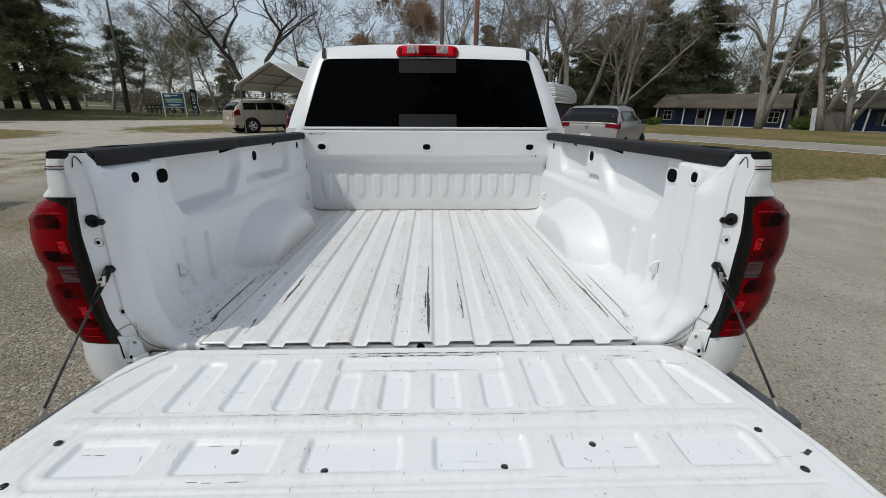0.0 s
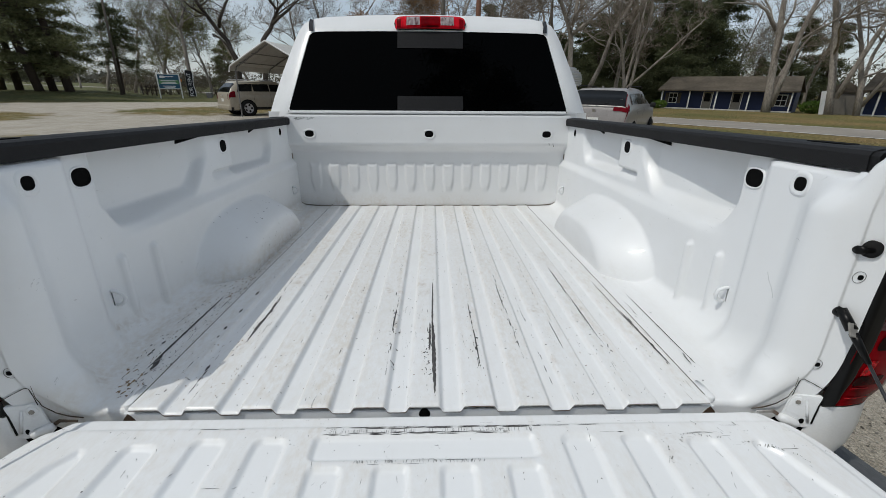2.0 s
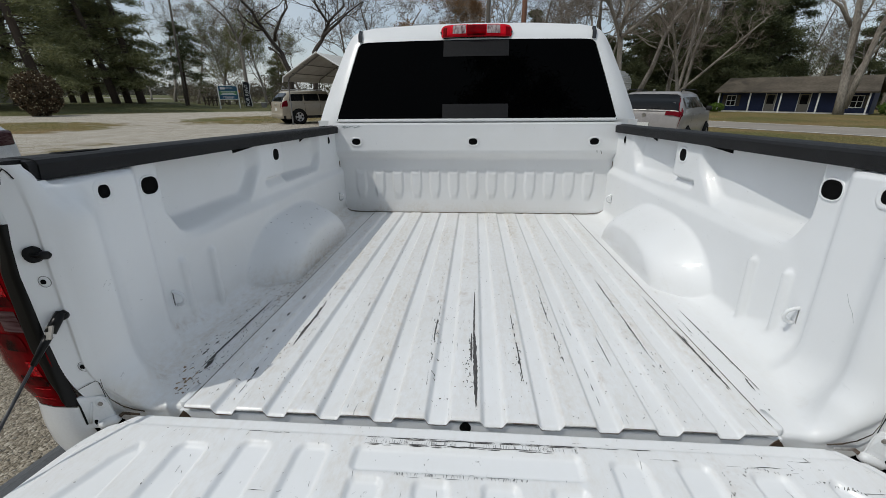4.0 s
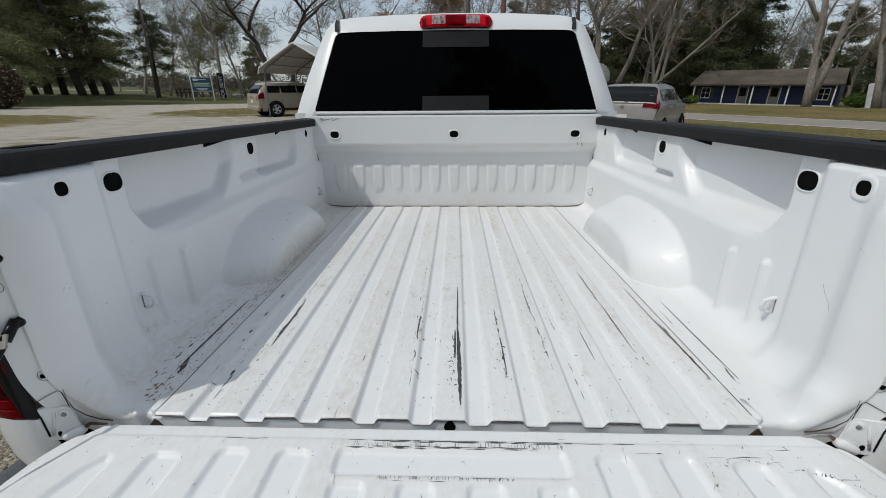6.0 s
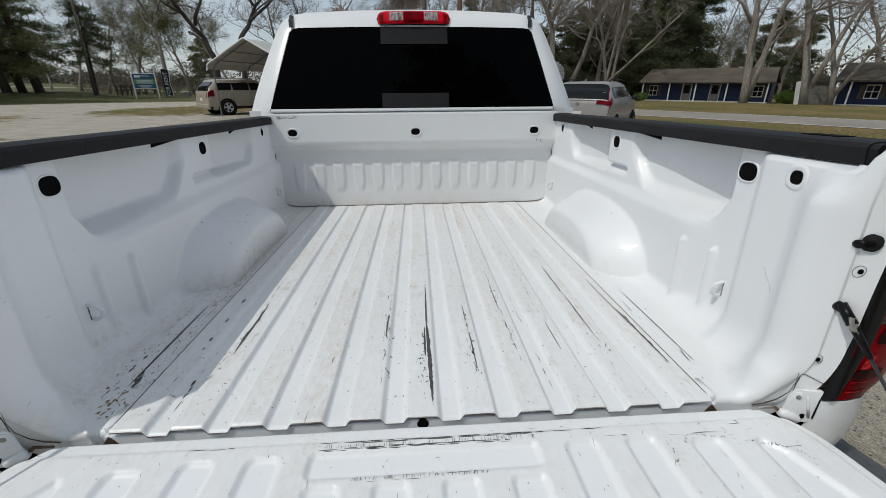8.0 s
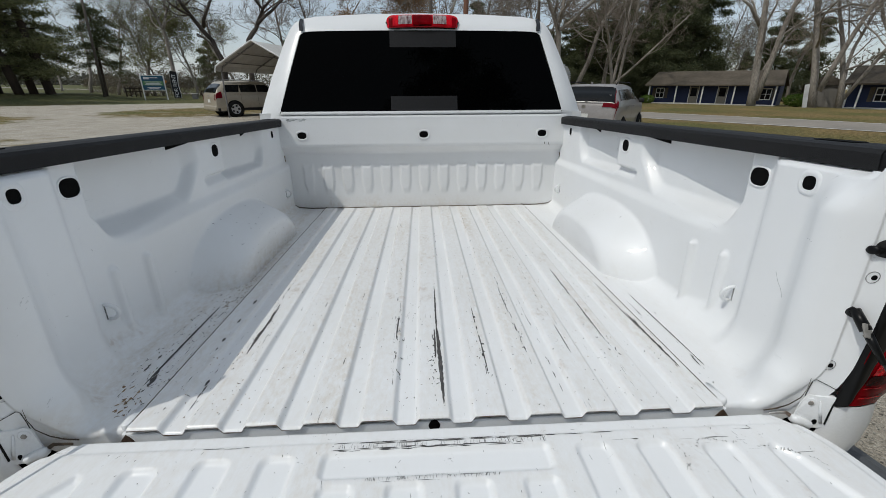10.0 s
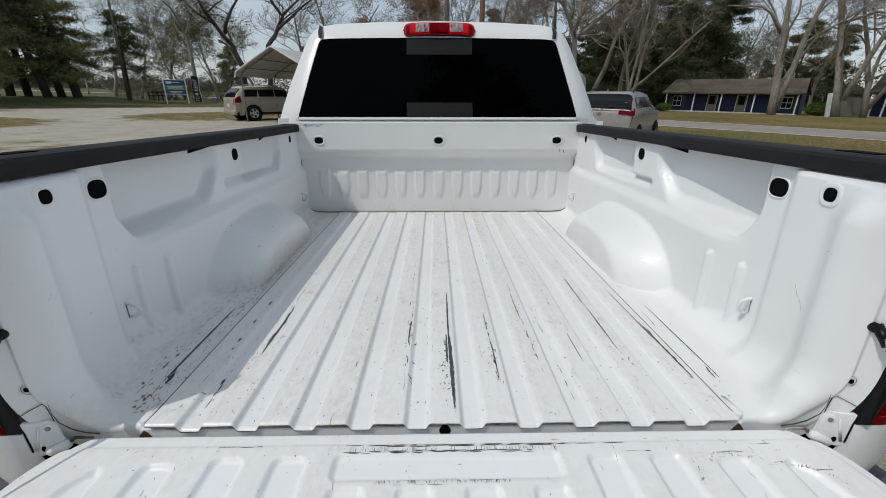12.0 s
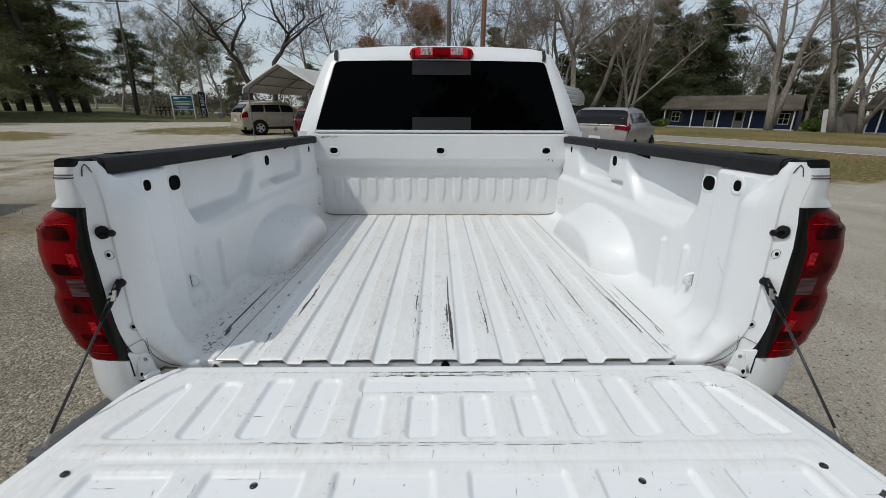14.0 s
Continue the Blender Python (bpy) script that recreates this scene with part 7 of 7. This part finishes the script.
def suv(name, label, m, L, W, H, belt, paint, lamp, wheel_r=0.36, wheelbase=2.7, hood=1.25):
    """A parked SUV with one smooth skin: x across, y ahead."""
    ob = thing(name, label, "car", m)
    b, e = -L / 2, L / 2
    # along the car: place, height of the skin's top, width share
    line = [(b, belt - 0.42, 0.90), (b + 0.02, belt - 0.10, 0.95), (b + 0.05, belt + 0.0, 0.965), (b + 0.20, belt + (H - belt) * 0.42, 0.985), (b + 0.40, H - 0.17, 1.0), (b + 0.52, H - 0.055, 1.0), (b + 0.72, H - 0.02, 1.0),
            (b + L * 0.42, H, 1.0), (b + L * 0.56, H - 0.035, 1.0), (e - hood - 0.52, H - 0.20, 1.0), (e - hood, belt + 0.06, 1.0), (e - 0.55, belt - 0.02, 0.98), (e - 0.18, belt - 0.12, 0.93), (e - 0.05, belt - 0.28, 0.86), (e, belt - 0.48, 0.80)]

    def along(y):
        for (y0, h0, w0), (y1, h1, w1) in zip(line, line[1:]):
            if y <= y1:
                k = (y - y0) / (y1 - y0)
                return h0 + (h1 - h0) * k, w0 + (w1 - w0) * k
        return line[-1][1:]

    def skin(u, y, s, off=0.0):
        """u from 0 at the sill, 3 at the belt, 4 at the roof's edge, to 6 at the middle."""
        top, share = along(y)
        w = W / 2 * share
        edge = max(0.0, min(1.0, (top - belt) / (H - belt)))
        shelf = [(w * 0.93, 0.30), (w * 0.99, 0.46), (w, min(0.78, top - 0.10)), (w * 0.975, min(belt, top - 0.05)), (w * (0.93 - 0.19 * edge), top - 0.035 - 0.03 * edge), (w * (0.82 - 0.20 * edge), top - 0.008), (0.0, top)]
        k = min(int(u), 5)
        f = u - k
        x = shelf[k][0] + (shelf[k + 1][0] - shelf[k][0]) * f
        z = shelf[k][1] + (shelf[k + 1][1] - shelf[k][1]) * f
        if u >= 4:
            return (s * x, y + (-off if y < 0 else off), z + off * 0.5)
        return (s * (x + off), y, z + off * 0.3)

    us = [0, 1, 1.5, 2, 2.5, 3, 3.5, 4, 4.5, 5, 5.5, 6]
    ys = sorted(set([v[0] for v in line] + span(b + 0.05, e - 0.1, 0.16)))
    ring = [(u, 1) for u in us] + [(u, -1) for u in us[-2::-1]]
    verts = [skin(u, y, s) for y in ys for u, s in ring]
    n = len(ring)
    faces = [(i * n + k, i * n + k + 1, (i + 1) * n + k + 1, (i + 1) * n + k) for i in range(len(ys) - 1) for k in range(n - 1)]
    faces += [tuple(range(n))[::-1], tuple(range(len(verts) - n, len(verts)))]
    part("body", (verts, faces), paint, ob, "", True)

    def patch(nm, u0, u1, y0, y1, s, mat, label_="", off=0.008, lean=0.0):
        return part(nm, grid(lambda p, q: skin(u0 + (u1 - u0) * p, y0 + (y1 - y0) * q + lean * (p - 0.5), s, off), span(0, 1, 0.2), span(0, 1, 0.125)), mat, ob, label_, True)

    for s in (-1, 1):
        patch("rear_glass", 4.18 if lamp == "tall" else 4.10, 6.0, b + 0.075, b + (0.49 if lamp == "tall" else 0.43), s, CAR_GLASS, "dark rear glass")
        patch("windshield", 4.10, 6.0, e - hood - 0.50, e - hood - 0.04, s, CAR_GLASS, "windshield")
        cuts = [b + 0.50, b + L * 0.27, b + L * 0.455, e - hood - 0.48]
        for k, (y0, y1) in enumerate(zip(cuts, cuts[1:])):
            patch("side_glass", 3.14, 3.80, y0, y1 - 0.05, s, CAR_GLASS, "dark side glass", 0.008, 0.10 if k == 0 else 0.0)
        if lamp == "tall":
            patch("tail_lamp", 4.0, 4.17, b + 0.05, b + 0.44, s, CAR_LAMP, "tall red tail lamp beside the glass", 0.016)
            patch("tail_lamp_wing", 4.0, 5.30, b + 0.020, b + 0.052, s, CAR_LAMP, "red lamp across the tailgate", 0.016)
            patch("tail_lamp_wing", 2.66, 3.55, b + 0.025, b + 0.17, s, CAR_LAMP, "red lamp round the corner", 0.016, 0.05)
            patch("tail_lamp_wing", 3.3, 4.0, b + 0.020, b + 0.075, s, CAR_LAMP, "red lamp on the corner", 0.016)
        else:
            patch("tail_lamp", 2.40, 3.3, b + 0.01, b + 0.34, s, CAR_LAMP, "red tail lamp", 0.016)
            patch("tail_lamp_wing", 4.02, 4.7, b + 0.008, b + 0.046, s, CAR_LAMP, "red tail lamp", 0.016)
        patch("sill_trim", 0.0, 0.9, b + 0.06, e - 0.3, s, DARK_TRIM, "dark lower cladding", 0.01)
        patch("door_line", 1.4, 2.9, b + L * 0.455 - 0.03, b + L * 0.455 - 0.018, s, DARK_TRIM, "", 0.003)
        patch("door_line", 1.4, 2.9, b + L * 0.27 - 0.03, b + L * 0.27 - 0.018, s, DARK_TRIM, "", 0.003)
        for y in (b + L * 0.31, b + L * 0.50):
            part("door_handle", box((0.03, 0.16, 0.03), (s * (W / 2 + 0.008), y, belt - 0.12), 0.01), paint, ob, "", True)
        part("mirror", box((0.16, 0.10, 0.14), (s * (W / 2 + 0.07), e - hood - 0.22, belt + 0.02), 0.04), DARK_TRIM, ob, "dark door mirror", True)
        part("roof_rail", tube([(s * W * 0.365, b + 0.55, H - 0.03), (s * W * 0.365, b + 0.68, H + 0.035), (s * W * 0.365, b + L * 0.52, H + 0.035), (s * W * 0.365, b + L * 0.57, H - 0.02)], 0.014, 6), CHROME if lamp != "tall" else DARK_TRIM, ob, "", True)
        for y in (-wheelbase / 2 - 0.05, wheelbase / 2 - 0.05):
            part("arch", tube([(s * (W / 2 - 0.10), y, wheel_r), (s * (W / 2 + 0.004), y, wheel_r)], wheel_r + 0.05, 24), BLACK, ob, "dark wheel arch")
            tyre = wheel(ob, (s * (W / 2 - 0.055), y, wheel_r), wheel_r, 0.23)
            tyre.rotation_euler = (0, 0, 0 if s > 0 else math.pi)
    part("rear_bumper", box((W * 0.90, 0.16, 0.22), (0, b + 0.03, 0.44), 0.05), DARK_TRIM if lamp == "tall" else paint, ob, "", True)
    part("number_plate", box((0.31, 0.01, 0.15), (0, b - 0.012, belt - 0.36)), WHITE, ob)
    part("chrome_strip", box((W * (0.66 if lamp == "tall" else 0.36), 0.02, 0.016), (0, b + (0.035 if lamp == "tall" else 0.014), belt + (0.012 if lamp == "tall" else -0.16)), 0.006), CHROME, ob)
    part("emblem", tube([(0, b + 0.02, belt - 0.10), (0, b - 0.004, belt - 0.11)], 0.05, 12), CHROME, ob)
    part("wiper", tube([(0.02, b + 0.055, belt + 0.04), (0.34, b + 0.085, belt + 0.10)], 0.008, 5), DARK_TRIM, ob)
    part("antenna", box((0.04, 0.10, 0.05), (0, b + 0.62, H + 0.01), 0.012), paint, ob, "", True)
    return ob


def heading(x, y, az):
    return Matrix.Translation((x, y, lie(x, y))) @ Matrix.Rotation(radians(-az), 4, "Z")


suv("compact_suv", "silver compact SUV parked on the gravel", heading(5.83, 13.02, 36), 4.59, 1.855, 1.64, 1.14, SILVER, "tall")
suv("tan_suv", "champagne SUV parked by the carport", heading(-9.23, 24.10, 47), 4.80, 1.94, 1.76, 1.14, TAN, "wide", 0.39, 2.9, 1.4)
pickup("white_pickup", "white pickup nosing into the lot, chrome bumper", heading(-9.55, 3.84, 80), 5.6, 1.98, 1.95, 1.30, WHITE_CAR, 0.4, 1.5, 0.40, 3.5)

suv("red_car", "dark red car parked beyond the pickup", heading(*polar(-16.0, 22.0), -15), 4.4, 1.80, 1.48, 1.00, RED_CAR, "wide", 0.33, 2.6, 1.1)

# a camper's rounded, ribbed end behind the small SUV
kx, ky = polar(14.6, 22.0)
camper = thing("camper_trailer", "white camper trailer with ribbed aluminium sides", "trailer", heading(kx, ky, 30))
# added support, coloured dark to pass for the dark trees under the ribs
part("lower_body", box((1.9, 4.2, 1.2), (0, 0, 1.15), 0.05), DARK_TRIM, camper, "added dark block carrying the ribbed upper body")
for k in range(9):
    z, wide = 1.80 + 0.095 * k, 2.30 - 1.25 * (1 - math.sqrt(max(0.0, 1 - (max(0, k - 2.5) / 6.6) ** 2)))
    part("body_rib", box((wide, 4.5 - (2.30 - wide), 0.088), (0, 0, z), 0.03, None, None, 2), STEEL_ROOF if k % 2 else WHITE_CAR, camper, "", True)
for s in (-1, 1):
    wheel(camper, (s * 0.95, -0.2, 0.33), 0.33, 0.2)

# ---- motels across the road ----
def motel(label, m, length, bays, wins):
    """One storey: navy siding, shingled gable roof, white porch posts. x along the front, y to the back."""
    ob = thing("motel_building", label, "building", m)
    deep, eave, ridge = 5.2, 2.25, 3.85
    wall_ = part("wall", box((length, deep, eave), (length / 2, 1.2 + deep / 2, eave / 2)), BLUE, ob, "navy blue siding")
    n = 14
    for k in range(n):
        part("siding_board", box((length - 0.1, 0.02, 0.02), (length / 2, 1.193, 0.12 + k * (eave - 0.2) / n)), BLUE, wall_)
    for s, y0, y1 in ((-1, -0.25, 3.5), (1, 7.0, 3.5)):
        part("roof", ([(-0.4, y0, eave - 0.02), (length + 0.4, y0, eave - 0.02), (length + 0.1, y1, ridge), (-0.1, y1, ridge), (-0.4, y0, eave - 0.12), (length + 0.4, y0, eave - 0.12), (length + 0.1, y1, ridge - 0.14), (-0.1, y1, ridge - 0.14)],
                      [(0, 1, 2, 3), (4, 7, 6, 5), (0, 4, 5, 1), (1, 5, 6, 2), (3, 2, 6, 7), (0, 3, 7, 4)]), SHINGLE, ob, "grey shingled slope")
    for x in (0.0, length):
        part("gable", ([(x, 1.2, eave), (x, 6.4, eave), (x, 3.7, ridge - 0.12)], [(0, 1, 2)]), BLUE, ob)
    part("fascia", box((length + 0.8, 0.05, 0.16), (length / 2, -0.27, eave - 0.08), 0.01), SHINGLE, ob)
    for x in bays:
        part("porch_post", box((0.13, 0.13, eave - 0.1), (x, 0.0, (eave - 0.1) / 2), 0.01), WHITE, ob, "white porch post")
    for kind, x in wins:
        if kind == "door":
            d = part("door", box((0.95, 0.06, 2.0), (x, 1.18, 1.0), 0.01), GREY_DOOR, ob, "weathered screen door")
            part("door_pane", box((0.66, 0.02, 0.95), (x, 1.14, 1.4), 0.005), CAR_GLASS, d)
            part("door_frame", box((0.06, 0.08, 2.05), (x - 0.51, 1.17, 1.02)), WHITE, d)
            part("door_frame", box((0.06, 0.08, 2.05), (x + 0.51, 1.17, 1.02)), WHITE, d)
        else:
            w = part("window", box((1.0, 0.05, 1.25), (x, 1.18, 1.25), 0.01), WHITE, ob, "white framed window")
            for dx in (-0.23, 0.23):
                for z in (0.97, 1.53):
                    part("pane", box((0.40, 0.02, 0.50), (x + dx, 1.15, z)), CAR_GLASS, w)
            for dx in (-0.75, 0.75):
                part("shutter", box((0.36, 0.04, 1.25), (x + dx, 1.18, 1.25), 0.01), SHINGLE, w, "faded grey shutter")
    part("porch_slab", box((length, 1.3, 0.16), (length / 2, 0.6, 0.04), 0.01), STEEL_ROOF, ob)
    return ob


a, b = Vector(polar(27.9, 63)), Vector(polar(40.2, 60.5))
ang = math.atan2((b - a).y, (b - a).x)
span_ = (b - a).length
motel("long navy motel row with white porch posts", Matrix.Translation((a.x, a.y, -0.32)) @ Matrix.Rotation(ang, 4, "Z"), span_, (0.15, span_ * 0.245, span_ * 0.46, span_ * 0.70, span_ - 0.2),
      (("window", span_ * 0.085), ("door", span_ * 0.375), ("door", span_ * 0.60), ("window", span_ * 0.915)))
a = Vector(polar(45.4, 56))
motel("navy motel wing with shuttered windows", Matrix.Translation((a.x, a.y, -0.2)) @ Matrix.Rotation(ang - 0.1, 4, "Z"), 15, (0.1, 0.9, 6.0, 11.0), (("window", 2.4), ("door", 4.7), ("door", 7.5), ("window", 10.0)))
gx2, gy2 = polar(43.8, 62)
shed = thing("grey_shed", "small grey shed between the motel wings", "shed", Matrix.Translation((gx2, gy2, lie(gx2, gy2))) @ Matrix.Rotation(ang, 4, "Z"))
part("wall", box((3.2, 3, 2.3), (0, 1.5, 1.1)), GREY_DOOR, shed)
part("roof", prism([(-1.9, 2.2), (0, 3.3), (1.9, 2.2)], -0.2, 3.2), SHINGLE, shed)
hx, hy = polar(-51.0, 78)
house = thing("low_house", "low grey-brown house under the pines", "house", Matrix.Translation((hx, hy, lie(hx, hy) - 0.1)) @ Matrix.Rotation(radians(40), 4, "Z"))
part("wall", box((12, 7, 2.6), (0, 3.5, 1.3)), GREY_DOOR, house)
part("roof", prism([(-6.4, 2.5), (-4.4, 4.0), (4.4, 4.0), (6.4, 2.5)], -0.4, 7.4), SHINGLE, house)
for dx in (-3.5, 0.5, 3.6):
    w = part("window", box((1.0, 0.06, 1.1), (dx, -0.02, 1.5), 0.01), WHITE, house)
    part("pane", box((0.86, 0.02, 0.96), (dx, -0.055, 1.5)), CAR_GLASS, w)
px_, py_ = polar(42.6, 51.5)
slab = thing("leaning_board", "white board leaning on a tree trunk", "board", Matrix.Translation((px_, py_, lie(px_, py_))) @ Matrix.Rotation(radians(-10), 4, "Y"))
part("board", box((0.42, 0.06, 2.0), (0, 0, 0.98), 0.01), WHITE, slab)

# loose stones on the lot and dry blades in the verge
def pebbles(count, xs, ys, size, seed):
    rng = random.Random(seed)
    v, f = [], []
    while count:
        x, y = rng.uniform(*xs), rng.uniform(*ys)
        if turf_at(x, y) > 0.45 or (abs(x) < 1.0 and -0.7 < y < 6):
            continue
        count -= 1
        r = rng.uniform(*size) * rng.uniform(0.6, 1.0)
        c, n = Vector((x, y, lie(x, y) + r * 0.25)), len(v)
        a = rng.uniform(0, 3.14)
        for k in range(5):
            q = a + k * 1.2566
            v.append(c + Vector((math.cos(q) * r * rng.uniform(0.7, 1.2), math.sin(q) * r * rng.uniform(0.6, 1.0), rng.uniform(-0.1, 0.1) * r)))
        v += [c + Vector((rng.uniform(-0.3, 0.3) * r, rng.uniform(-0.3, 0.3) * r, r * rng.uniform(0.4, 0.7))), c - Vector((0, 0, r * 0.5))]
        for k in range(5):
            f += [(n + k, n + (k + 1) % 5, n + 5), (n + (k + 1) % 5, n + k, n + 6)]
    return v, f


STONES = foliage("loose_stones", (0.06, 0.052, 0.042), (0.42, 0.39, 0.34))
for xs, ys, seed in (((-4.5, -0.9), (-1.0, 4.0), 81), ((0.9, 4.5), (-1.0, 4.0), 82)):
    tagged(part("loose_gravel", pebbles(7000, xs, ys, (0.004, 0.011), seed), STONES, None), "loose grey and tan gravel stones", "gravel", kind="stuff")
rng = random.Random(83)
v, f = [], []
while len(v) < 64000:
    x, y = rng.uniform(-26, 22), rng.uniform(4, 32)
    if rng.random() * 0.9 > turf_at(x, y) - 0.42 or abs(road_side(x, y) - 1.5) < 5:
        continue
    n, a, r = len(v), rng.uniform(0, 6.28), rng.uniform(0.02, 0.055)
    c, lean = Vector((x, y, lie(x, y))), Vector((rng.gauss(0, 0.5), rng.gauss(0, 0.5), 1)).normalized() * r
    w = Vector((math.cos(a), math.sin(a), 0)) * r * 0.16
    v += [c - w, c + w, c + lean + w * 0.3, c + lean - w * 0.3]
    f.append((n, n + 1, n + 2, n + 3))
tagged(part("dry_grass", (v, f), foliage("dry_grass_blades", (0.12, 0.115, 0.045), (0.32, 0.265, 0.14)), None), "short dry spring grass at the lot's edge", "grass", kind="stuff")
